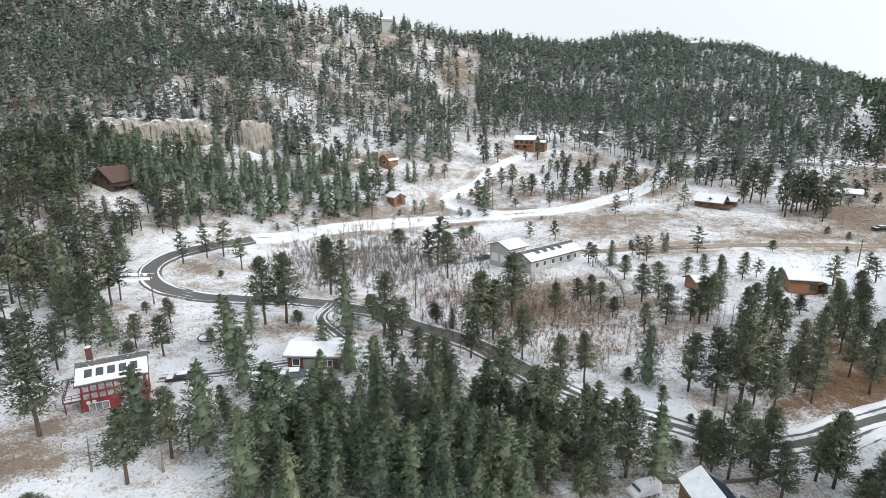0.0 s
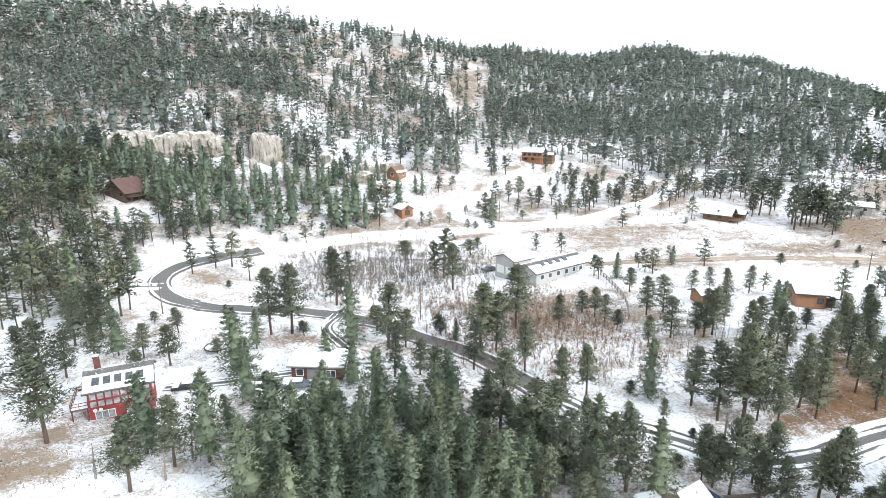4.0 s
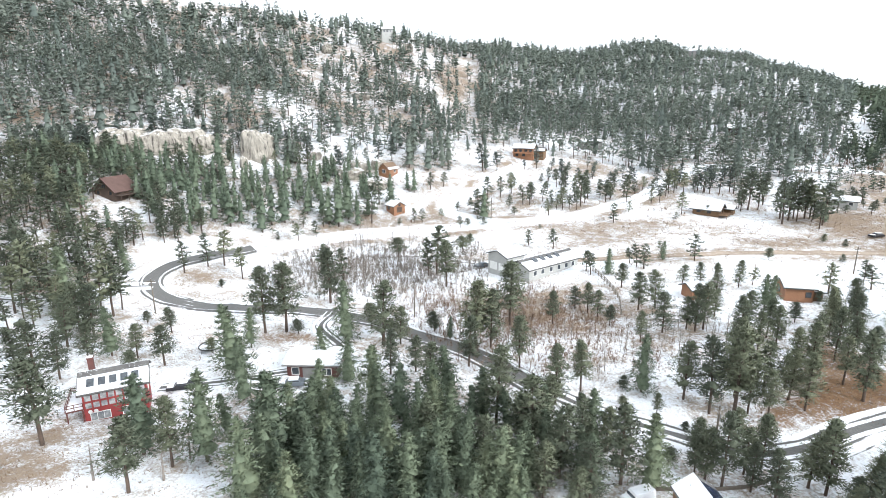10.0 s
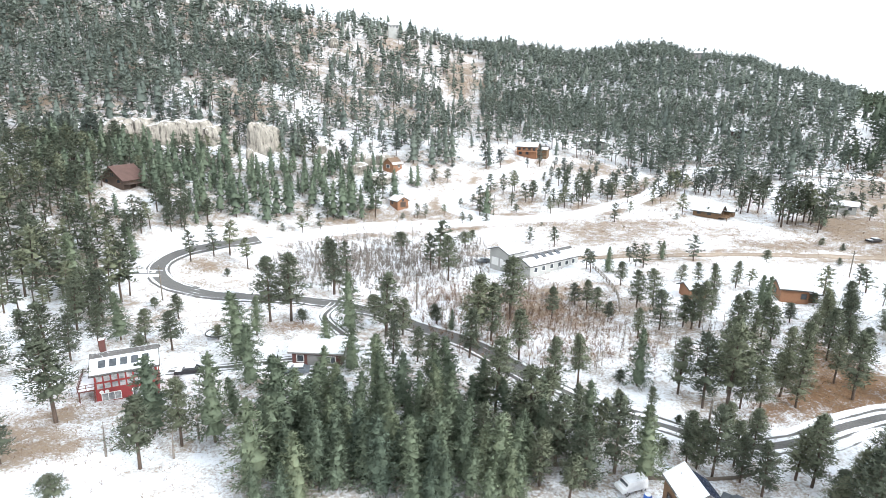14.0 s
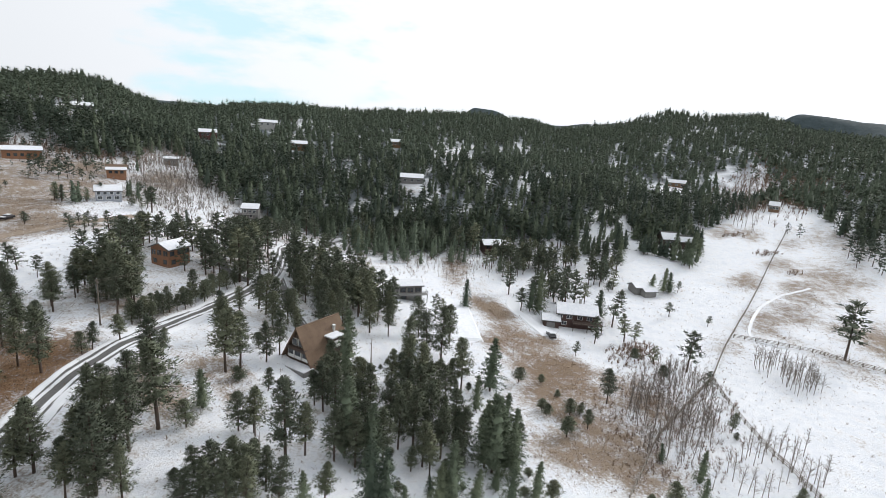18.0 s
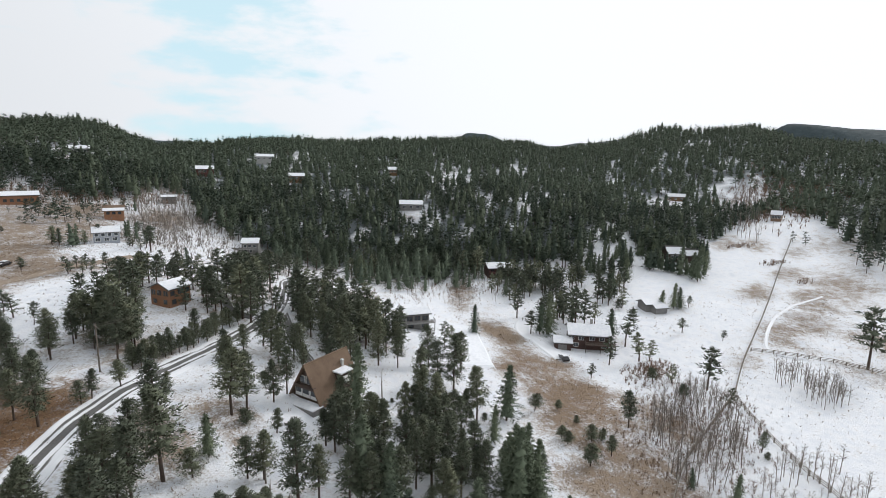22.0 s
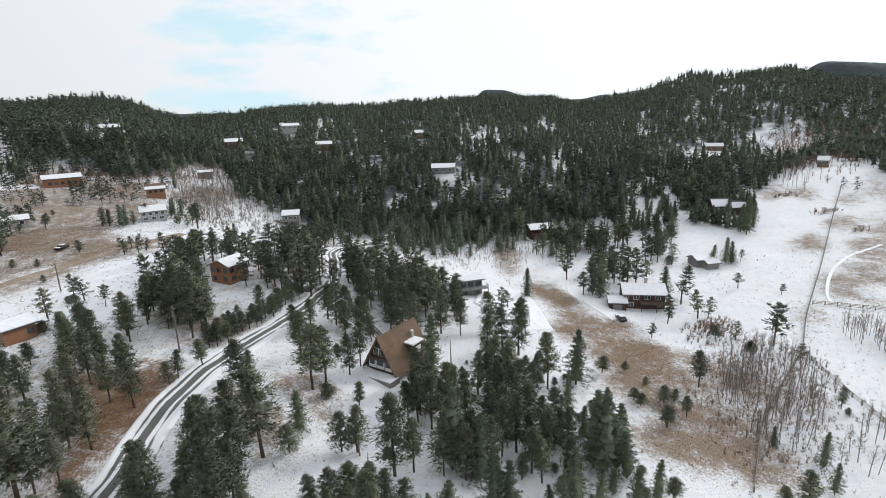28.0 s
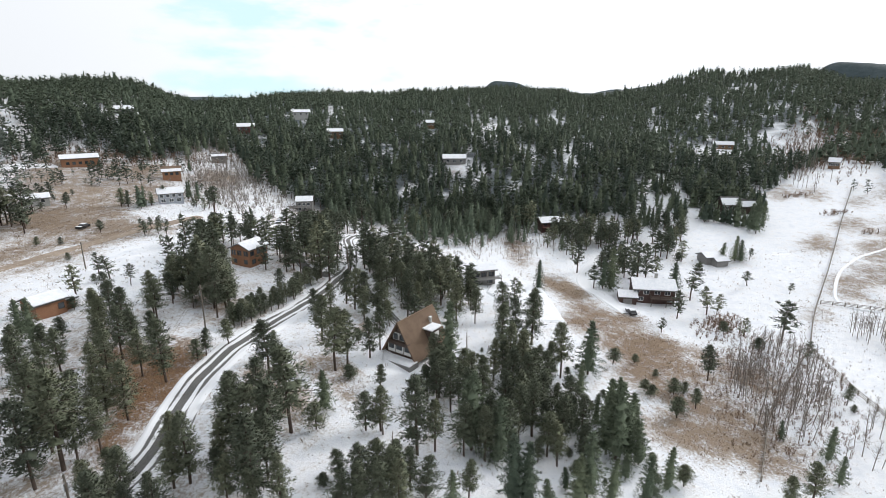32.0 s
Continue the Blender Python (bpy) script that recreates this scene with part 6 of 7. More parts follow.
grove(52, 33, 6, 2, -59, 5, "pine", 6, 9, 2.2)
grove(87, -0, 4, 10, -62, 4, "spruce", 9, 13, 2.2)
grove(77, 10, 4, 9, -58, 4, "pine", 6, 10, 2.2)
grove(78, 30, 3, 8, -53, 3, "pine", 7, 10, 2.2)
grove(94, 74, 11, 2.5, -8, 18, "pine", 3.6, 5.4, 1.4)
grove(108, 72, 9, 2.5, 0, 12, "pine", 3.6, 5.4, 1.4)
grove(-88, 108, 14, 18, 10, 10, "pine", 9, 12, 2.2)
grove(-87, 190, 25, 19, 35, 34, "spruce", 8, 11, 2.0, False)
grove(-46, 213, 29, 18, 17, 36, "spruce", 8, 11, 2.0, False)
grove(63, 231, 22, 22, 4, 24, "pine", 5, 7, 2.2, False)
grove(138, 208, 19, 23, -3, 12, "pine", 6, 9, 2.2, False)
grove(-99, 159, 23, 9, 32, 16, "pine", 7, 10, 2.2, False)
grove(-102, 133, 18, 7, 17, 10, "pine", 9, 12, 2.2)
grove(107, 232, 21, 24, -2, 20, "pine", 7, 10, 2.2, False)
grove(-129, 167, 18, 16, 26, 26, "pine", 8, 11, 2.2, False)
for x, y, h in ((162.5, -93.1, 17.8), (85.9, -51.3, 4.4)):
    plant(x, y, h, "pine", True, 0.8)
# pines along the upper road
for x, y, h in ((10.4, 201.0, 9.8), (13.5, 198.7, 8.6), (25.4, 220.3, 8.2), (28.6, 209.0, 7.8), (32.7, 214.4, 6.9), (36.8, 211.4, 7.5), (39.2, 205.8, 6.6), (43.0, 203.1, 8.7), (48.2, 202.1, 7.4), (53.1, 209.4, 8.9), (59.1, 215.6, 8.7), (63.5, 219.3, 8.1), (68.2, 223.5, 7.5), (70.8, 216.7, 9.2), (76.9, 221.5, 7.7), (81.4, 224.6, 8.3), (82.6, 217.8, 7.4), (89.8, 231.7, 7.3), (88.3, 217.8, 9.2), (92.9, 221.0, 10.5), (96.0, 217.4, 11.4), (102.4, 224.6, 9.9), (99.6, 232.1, 9.7), (105.4, 220.7, 10.4), (109.0, 216.1, 10.2), (115.2, 219.8, 10.4), (113.7, 205.7, 9.8), (122.3, 215.9, 11.3), (119.4, 202.4, 11.8), (116.2, 185.7, 12.9), (118.1, 184.0, 15.3), (120.3, 182.8, 13.7), (124.6, 185.3, 13.8), (126.5, 183.6, 12.4), (128.6, 182.5, 11.7), (108.1, 196.6, 8.4), (31.0, 160.5, 6.3), (23.9, 165.6, 5.6), (67.5, 143.2, 6.5), (49.4, 137.8, 6.3), (60.4, 149.0, 4.2), (35.6, 136.7, 5.5), (15.1, 245.1, 12.7), (9.5, 269.7, 8.3), (21.6, 245.7, 8.9), (-14.3, 196.3, 5.4), (-11.1, 196.4, 5.4), (165.1, 263.0, 9.3), (151.8, 253.4, 10.3), (138.1, 251.9, 9.8), (160.0, 226.5, 7.0), (162.6, 223.5, 8.1), (177.4, 235.0, 7.3), (113.4, 230.9, 9.6), (123.9, 230.5, 10.8), (57.0, 226.1, 8.3), (45.5, 228.5, 7.7), (77.6, 231.2, 8.5)):
    plant(x, y, h, "pine", False, 1.8)
# trees round the houses at the hill's foot
for x, y, h in ((192.0, 165.1, 5.3), (194.8, 165.0, 4.4), (171.6, 142.6, 9.5), (174.5, 146.6, 7.0), (170.0, 145.4, 4.8), (171.6, 150.2, 4.6), (180.8, 206.9, 4.7), (153.8, 191.3, 4.4), (170.9, 211.9, 4.6), (172.1, 217.4, 4.8), (190.8, 202.7, 6.9), (189.0, 204.4, 5.9), (186.7, 204.9, 4.8), (194.3, 202.0, 7.2), (193.6, 214.6, 6.2), (191.4, 216.4, 5.7), (139.8, 143.0, 4.1), (140.6, 140.2, 4.9), (142.7, 139.3, 3.2), (136.0, 141.6, 3.8), (167.6, 217.8, 5.0), (164.1, 219.1, 4.5), (166.6, 225.3, 4.5), (179.3, 228.3, 5.5), (179.9, 234.6, 5.8), (176.4, 235.7, 6.6), (177.0, 220.0, 4.2), (187.7, 210.2, 5.8), (191.4, 196.8, 5.4), (195.1, 197.3, 4.0), (184.3, 220.1, 2.4), (152.7, 195.5, 3.1), (161.0, 196.3, 2.8), (203.0, 196.1, 5.1), (209.3, 199.5, 5.8), (214.5, 200.2, 5.9), (219.0, 193.5, 6.5), (222.4, 199.2, 5.5), (213.8, 208.9, 5.9), (208.2, 219.7, 6.3), (208.0, 225.7, 6.9), (190.8, 250.3, 7.6), (195.3, 247.9, 6.7), (190.6, 254.5, 7.1), (144.7, 200.0, 5.2), (131.5, 185.8, 4.7)):
    plant(x, y, h, "pine", False, 0.8)
for x, y, h in ((160.6, 173.3, 6.6), (161.1, 171.3, 5.7), (162.1, 167.3, 7.2), (162.6, 165.6, 7.8), (165.4, 164.6, 4.5), (185.2, 163.5, 7.0), (164.3, 121.3, 7.2), (222.2, 191.7, 6.3), (128.2, 180.3, 5.5)):
    plant(x, y, h, "spruce", False, 0.8)
for x, y, h in ((134.6, 157.6, 3.2), (176.7, 206.0, 2.8), (176.3, 203.0, 3.0), (155.6, 210.5, 3.0), (156.3, 205.0, 3.4)):
    plant(x, y, h, "young", False, 0.8)
# trees round the meadow houses
for x, y, h in ((170.5, 150.5, 3.7), (176.9, 203.5, 3.3)):
    plant(x, y, h, "young", False, 0.8)
for x, y, h in ((159.5, 164.2, 8.8), (182.2, 162.0, 7.1), (181.1, 156.4, 7.3)):
    plant(x, y, h, "spruce", False, 0.8)
for x, y, h in ((158.6, 172.0, 6.7), (158.8, 169.2, 6.3), (164.0, 163.7, 5.3), (148.4, 185.9, 5.1), (170.4, 141.4, 9.9), (185.2, 211.8, 6.7), (187.5, 208.8, 6.5), (164.2, 218.6, 6.2), (168.5, 212.3, 6.3), (170.7, 210.9, 5.9), (184.2, 196.7, 8.5), (188.3, 196.5, 7.0), (188.8, 185.3, 5.5), (190.1, 191.1, 5.3), (178.1, 200.8, 4.2), (126.5, 183.4, 9.1), (155.3, 214.9, 8.9), (153.4, 201.6, 4.6), (170.6, 163.1, 6.6)):
    plant(x, y, h, "pine", False, 0.8)
grove(105, 99, 5, 17, -58, 8, "pine", 9, 12, 2, False)
grove(130, 108, 13, 9, -60, 10, "pine", 8, 11, 2, False)
grove(152, 92, 12, 6, 0, 10, "pine", 7, 10, 2, False)
grove(180, 96, 14, 6, 0, 10, "pine", 7, 10, 2, False)
grove(132, 111, 11, 12, -61, 10, "pine", 8, 10, 2, False)
grove(136, 81, 9, 18, -38, 10, "pine", 9, 12, 2, False)
grove(141, 60, 11, 21, -39, 16, "pine", 9, 12, 2, False)
grove(127, 44, 9, 15, -42, 9, "pine", 9, 12, 2, False)
grove(191, -13, 8, 13, -71, 6, "pine", 7, 10, 2, False)
grove(97, 41, 8, 11, -48, 5, "pine", 8, 11, 2, False)
grove(-112, 128, 30, 22, 131, 30, "pine", 8, 12, 3.2, False)
grove(-118, 160, 30, 26, 131, 34, "pine", 7, 12, 3.2, False)
grove(-126, 190, 30, 24, 131, 34, "spruce", 7, 12, 3.0, False)
grove(-90, 200, 40, 14, -150, 26, "spruce", 6, 11, 3.0, False)
grove(-26, 159, 26, 18, 86, 80, "aspen", 4, 7.5, 0.8)
grove(12, 105, 27, 19, 119, 50, "aspen", 3, 5.5, 1.0)
grove(42, 92, 14, 7, 20, 20, "aspen", 3, 6, 1.0)
grove(216, 5, 21, 14, 170, 26, "pine", 7, 10, 2.2)
grove(232, -31, 16, 6, 169, 14, "pine", 6, 9.5, 2.2)
grove(286, -65, 22, 16, 175, 38, "spruce", 7.5, 11, 2.2)
grove(208, 51, 34, 14, 112, 40, "spruce", 7, 10, 2.0, False)
grove(209, 223, 34, 16, 51, 14, "pine", 4, 6.5, 3, False)
grove(171, 97, 32, 9, -168, 16, "pine", 7, 10, 2.0, False)
grove(217.9, -0.4, 9, 5, 80, 12, "pine", 7, 10.5, 1.8, False)
grove(227.3, -15.5, 9, 5, 80, 12, "pine", 7, 10.5, 1.8, False)
grove(187.6, -5.1, 8, 4, 80, 9, "pine", 7, 10.5, 1.8, False)
grove(248.2, -26.6, 8, 5, 80, 10, "spruce", 7, 10.5, 1.8, False)
grove(262.2, -50.5, 10, 5, 80, 12, "spruce", 7, 10.5, 1.8, False)
grove(257.5, -66.4, 8, 4, 80, 9, "spruce", 7, 10.5, 1.8, False)
grove(282.5, -69.6, 12, 5, 80, 10, "spruce", 7, 10.5, 1.8, False)
grove(208.2, -27.8, 5, 3, 80, 4, "pine", 7, 10.5, 1.8, False)
grove(224.9, 10.2, 10, 5, 80, 10, "pine", 7, 10.5, 1.8, False)
grove(283, -158, 37, 13, 154, 22, "pine", 8, 11, 2.5, False)
grove(116, -37, 22, 10, 166, 140, "aspen", 4.8, 7.2, 0.7)
grove(144, -71, 11, 6, -168, 60, "aspen", 5, 7.5, 0.7)
grove(96, -50, 16, 8, 133, 34, "aspen", 5, 7.5, 1.2)
grove(240, 191, 53, 15, -144, 130, "aspen", 5, 9, 1.0, False)
grove(380, -133, 70, 16, 164, 160, "aspen", 7, 11, 1.2, False)
grove(195, 104, 24, 14, -159, 30, "aspen", 4, 7, 1.2, False)
grove(202, 33, 20, 20, 63, 60, "aspen", 3, 6, 1.0, False)
grove(281, -37, 30, 7, 179, 22, "spruce", 7, 10, 2.2, False)
grove(278, 264, 73, 37, -177, 70, "pine", 6, 10, 2.2, False)
grove(150, 250, 40, 22, 150, 30, "pine", 6, 9, 2.6, False)


# wooded hills: bearing and distance decide how dense the forest stands
def hill_density(x, y, b, d, z):
    patchy = 0.5 + 0.5 * wave_noise(x, y, 21, 70, 3)
    fine = 0.5 + 0.5 * wave_noise(x, y, 22, 26, 2)
    out = np.zeros_like(x)
    # north hill: thick on its shoulders, thin over the rocky face
    near_edge = np.interp(b, [-62, -40, -34, -25, -14, -2, 3.5, 7.6, 13.4, 19, 24, 29, 32, 35, 45], [205, 225, 226, 230, 238, 250, 284, 278, 275, 267, 262, 264, 272, 300, 330])
    north = (b > -64) & (b < 40) & (d > near_edge)
    out = np.where(north, 0.72 + 0.45 * patchy, out)
    face = (b > -17 + 6 * (patchy - 0.5)) & (b < 2.5) & (d < 560) & north
    out = np.where(face, 0.20 + 0.70 * patchy * (0.55 + 0.9 * fine), out)
    out = np.where((b > -27) & (b < -14) & (d > 275) & (d < 318), 0.30 + 0.3 * patchy, out)
    bald = (b > 0.4 + 3.0 * (fine - 0.5)) & (b < 3.4 + 3.0 * (patchy - 0.5)) & (d < 520) & north
    out = np.where(bald, 0.05 + 0.22 * fine, out)
    # upper left shoulder is thick wood
    out = np.where((b < -16) & (d > 318) & (b > -64), 0.80 + 0.30 * patchy, out)
    out = np.where((b > 3.4) & (b < 24) & (d > 335), np.where(d < 470, 0.95 + 0.25 * patchy - 0.45 * (fine < 0.33), 1.1), out)
    out = np.where((b > 3.4) & (b < 24) & north & (d < 335), 0.32 + 0.55 * patchy, out)
    foot = np.interp(b, [24, 29, 32, 35, 36.5, 38, 41, 43.5, 45, 47, 49, 51, 53.5, 54, 55.5, 62], [262, 264, 272, 300, 296, 318, 348, 320, 304, 318, 314, 345, 340, 300, 268, 268])
    out = np.where((b > 24) & (b < 62) & (d > foot), np.where(b < 38, 0.36 + 0.72 * patchy * (0.5 + fine), 0.80 + 0.30 * patchy), out)
    # east hill: a dense dark forest
    edge = np.interp(b, [52, 58, 62, 70, 80, 88, 94, 95.2, 96, 97, 97.6, 103, 106, 112, 114.5, 117, 126], [325, 262, 236, 220, 224, 240, 250, 262, 325, 330, 282, 288, 325, 415, 385, 335, 300])
    out = np.where((b > 55) & (b < 128) & (d > edge), 0.97 - np.where(d > edge + 50, 0.45 * (patchy < 0.27) + 0.62 * (fine < 0.27), 0), out)
    out = np.where((b > 96) & (b < 128) & (d > edge + 60), 0.42 + 0.62 * patchy - 0.2 * (fine < 0.35), out)
    # snowy ledges and clearings in the forest: bearing, distance, half sizes
    for cb, cd, wb, wd in CLEARINGS:
        out = out - 0.85 * np.exp(-((b - cb) / wb) ** 2 - ((d - cd) / wd) ** 2)
    return out


spacing = 4.6
ggx, ggy = np.meshgrid(np.arange(-420, 900, spacing), np.arange(-420, 730, spacing))
extra_x, extra_y = np.meshgrid(np.arange(90, 330, 7.5), np.arange(-50, 260, 7.5))  # a closer stand along the forest's lower edge
ggx, ggy = np.r_[ggx.ravel(), extra_x.ravel()], np.r_[ggy.ravel(), extra_y.ravel()]
ggx = (ggx + rng.uniform(-0.85, 0.85, ggx.shape) * spacing).ravel()
ggy = (ggy + rng.uniform(-0.85, 0.85, ggy.shape) * spacing).ravel()
gd, gb = np.hypot(ggx, ggy), np.degrees(np.arctan2(ggx, ggy))
ok = (gd > 205) & (gd < 930) & (gb > -64) & (gb < 128)
ggx, ggy, gd, gb = ggx[ok], ggy[ok], gd[ok], gb[ok]
gzz = height(ggx, ggy)
limit = np.interp(gb, [-64, -25, -13, 2, 20, 45, 52, 82, 100, 128], [500, 475, 500, 580, 665, 720, 815, 830, 920, 930])
is_extra = (np.arange(len(ok)) >= len(ok) - extra_x.size)[ok]
keep = (gd < limit) & (~is_extra | ((gb > 55) & (gd < 330))) & (rng.uniform(0, 1, len(ggx)) < hill_density(ggx, ggy, gb, gd, gzz) * np.where(gd > 420, 0.78, 0.88))
for x, y, d, b in zip(ggx[keep], ggy[keep], gd[keep], gb[keep]):
    if d < 330 and near_road(x, y):
        continue
    if any((x - cx) ** 2 + (y - cy) ** 2 < r * r for cx, cy, r in CLEAR):
        continue
    kind = "pine" if rng.uniform() < (0.80 if b < 45 else 0.45) else "spruce"
    ALL_TREES.append((x, y, rng.triangular(5.5, 10, 14.5) if b < 50 else rng.triangular(5.5, 9.5, 14.0), kind, False))

# brown duff and grass kept bare under the larger trees of the valley, clean ploughed snow beside yards
duff = grass.copy()
for x, y, h, kind, thing in ALL_TREES:
    if kind in ("pine", "spruce") and math.hypot(x, y) < 260 and h > 5:
        c0, r0 = np.searchsorted(gx[0], x), np.searchsorted(gy[:, 0], y)
        sl = (slice(r0 - 3, r0 + 4), slice(c0 - 3, c0 + 4))
        d2 = (gx[sl] - x) ** 2 + (gy[sl] - y) ** 2
        duff[sl] = np.maximum(duff[sl], np.minimum(0.80, duff[sl] + (0.10 if x > 40 and y < 65 else 0.20) * np.exp(-d2 / (0.22 * h) ** 2)))
for line_i, strength in ((1, 0.62), (2, 0.95), (4, 0.85), (6, 0.8)):
    pts, width = ROAD_LINES[line_i]
    near_ = (gx > pts[:, 0].min() - 12) & (gx < pts[:, 0].max() + 12) & (gy > pts[:, 1].min() - 12) & (gy < pts[:, 1].max() + 12)
    gap_ = np.sqrt(((gx[near_][:, None] - pts[None, :, 0]) ** 2 + (gy[near_][:, None] - pts[None, :, 1]) ** 2).min(1)) - width * 0.6
    verge = strength * np.clip(1.3 - np.abs(gap_ - 2.5) / 4.0, 0, 1) * np.clip(0.75 + 0.6 * wave_noise(gx[near_], gy[near_], 77, 30, 2), 0, 1)
    duff[near_] = np.maximum(duff[near_], verge)
for cx, cy, rx, ry, turn in ((160, 150, 13, 13, 40), (164, 158, 10, 10, 40), (108, 118, 24, 12, 30), (160, -34, 10, 9, 0), (140, -52, 26, 9, -10)):
    duff = duff - 0.65 * blob(gx, gy, cx, cy, rx, ry, turn)
LAND.attributes["grass"].data.foreach_set("value", duff.ravel().astype(np.float32))

# ---- building the trees ----
xs = np.array([t[0] for t in ALL_TREES])
ys = np.array([t[1] for t in ALL_TREES])
zs = height(xs, ys)
VARIANTS = 9
LABEL = {"pine": "tall ponderosa pine with a clumped green crown", "spruce": "dark green conical spruce rising from the snow",
         "young": "young pine with a low rounded crown", "aspen": "bare pale aspen with thin upright twigs"}
THING_LIMIT = {"pine": 300, "spruce": 290, "young": 160, "aspen": 290}
things = {}
rest = {}
for i in sorted(range(len(ALL_TREES)), key=lambda i: math.hypot(ALL_TREES[i][0], ALL_TREES[i][1])):
    x, y, h, kind, thing = ALL_TREES[i]
    if thing and len(things.setdefault(kind, [])) < THING_LIMIT[kind]:
        things[kind].append(i)
    else:
        d = math.hypot(x, y)
        if kind == "aspen":
            lod = 1 if d < 200 else 0
        else:
            lod = 1 if d < 255 else 0 if d < 400 else -1
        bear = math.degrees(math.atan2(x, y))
        # 0 plain needles, 1 painted haze, 2 painted forest shade
        painted_tone = 0 if kind == "aspen" or d < 240 else 1 if bear < 36 else 2
        rest.setdefault((kind, lod, painted_tone), []).append(i)

for kind, members in things.items():
    models = []
    for v in range(VARIANTS):
        if kind == "aspen":
            trunk, crown = bare_tree(300 + v, 1)
        else:
            trunk, crown = conifer("spruce" if kind == "spruce" else "pine", {"pine": 100, "spruce": 200, "young": 400}[kind] + v, 2)
            if kind == "young":
                crown = (crown[0] * (1.35, 1.35, 1.0) - (0, 0, 0.12), *crown[1:])
        bark, leaf = (M_ASPEN, M_ASPEN) if kind == "aspen" else (M_BARK, M_SPRUCE if kind == "spruce" else M_PINE)
        tm = big_mesh("trunk", trunk[0], trunk[1], [bark])
        tm.polygons.foreach_set("use_smooth", np.ones(len(tm.polygons), bool))
        if kind == "aspen":
            models.append((big_mesh("aspen_tree", *joined([trunk, crown]), [M_ASPEN]), None))
            continue
        cv, cf, cn_ = crown
        models.append((tm, big_mesh("crown", cv, cf, [leaf], None, None, cn_)))
    word = {"pine": "pine_tree", "spruce": "spruce_tree", "young": "young_pine", "aspen": "aspen_tree"}[kind]
    for i in members:
        x, y, h, *_ = ALL_TREES[i]
        tm, cm = models[rng.randint(VARIANTS)]
        e = tagged(new(word, tm if cm is None else None), LABEL[kind], "tree", {"pine": "pines in the valley", "spruce": "spruces in the valley", "young": "young pines", "aspen": "bare aspens"}[kind])
        e.location = (x, y, zs[i])
        e.rotation_euler = (0, 0, rng.uniform(0, 6.283))
        w = h * rng.uniform(0.88, 1.2) * (1.0 if kind in ("spruce", "aspen") else np.interp(h, [3, 6, 10], [1.45, 1.25, 1.08]))
        if kind != "aspen":
            w *= np.interp(math.degrees(math.atan2(x, y)), [-40, 0, 12, 36, 45, 58, 66, 90], [1.22, 1.26, 1.12, 1.05, 1.12, 1.15, 1.06, 1.06])
        e.scale = (w, w, h)
        for nm, mm in (("trunk", tm), ("crown", cm)) if cm else ():
            o = new(nm, mm)
            o.parent = e

for (kind, lod, painted_tone), members in rest.items():
    idx = np.array(members)
    pick = rng.randint(0, VARIANTS, len(idx))
    allv, allt, alln, tone, mi, n = [], [], [], [], [], 0
    for v in range(VARIANTS):
        sel = idx[pick == v]
        if not len(sel):
            continue
        if kind == "aspen":
            trunk, crown = bare_tree(300 + v, lod)
        else:
            trunk, crown = conifer("spruce" if kind == "spruce" else "pine", 500 + v + 20 * lod + (50 if kind == "spruce" else 0), lod)
            if kind == "young":
                crown = (crown[0] * (1.35, 1.35, 1.0) - (0, 0, 0.12), *crown[1:])
        tn = trunk[0] * (1, 1, 0) / (np.linalg.norm(trunk[0][:, :2], axis=1, keepdims=True) + 1e-4) + (0, 0, 0.05)
        cn_ = np.tile((0.0, 0.0, 1.0), (len(crown[0]), 1))
        if kind != "aspen":
            cn_ = crown[2]
            crown = crown[:2]
        tv, tt = joined([trunk, crown])
        tn = np.concatenate([tn, cn_])
        part_i = np.r_[np.zeros(len(trunk[1]), int), np.ones(len(crown[1]), int)]
        hh = np.array([ALL_TREES[i][2] for i in sel])
        ang = rng.uniform(0, 6.283, len(sel))
        c, s = np.cos(ang)[:, None], np.sin(ang)[:, None]
        wide = (hh * rng.uniform(0.9, 1.15, len(sel)) * (np.interp(hh, [4, 7, 10], [1.75, 1.6, 1.38]) if kind in ("pine", "young") else 1.0 if kind == "aspen" else 1.18))[:, None]
        px = (tv[None, :, 0] * c - tv[None, :, 1] * s) * wide + xs[sel][:, None]
        py = (tv[None, :, 0] * s + tv[None, :, 1] * c) * wide + ys[sel][:, None]
        pz = tv[None, :, 2] * hh[:, None] + zs[sel][:, None]
        allv.append(np.stack([px, py, pz], -1).reshape(-1, 3))
        alln.append(np.stack([tn[None, :, 0] * c - tn[None, :, 1] * s, tn[None, :, 0] * s + tn[None, :, 1] * c, np.broadcast_to(tn[None, :, 2], (len(sel), len(tn)))], -1).reshape(-1, 3))
        allt.append((tt[None] + (np.arange(len(sel)) * len(tv))[:, None, None]).reshape(-1, 3) + n)
        tone.append(np.repeat(0.08 + 0.45 * rng.beta(2, 2.4, len(sel)), len(tv)))
        mi.append(np.tile(part_i, len(sel)))
        n += len(sel) * len(tv)
    leaf = M_ASPEN if kind == "aspen" else (M_HAZEDPINE, M_FORESTSHADE)[painted_tone - 1] if painted_tone else M_SPRUCE if kind == "spruce" else M_PINE
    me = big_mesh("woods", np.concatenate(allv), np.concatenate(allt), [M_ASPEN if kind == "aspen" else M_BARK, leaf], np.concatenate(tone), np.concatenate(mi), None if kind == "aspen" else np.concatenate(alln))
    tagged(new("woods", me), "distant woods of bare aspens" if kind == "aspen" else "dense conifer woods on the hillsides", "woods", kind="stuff")


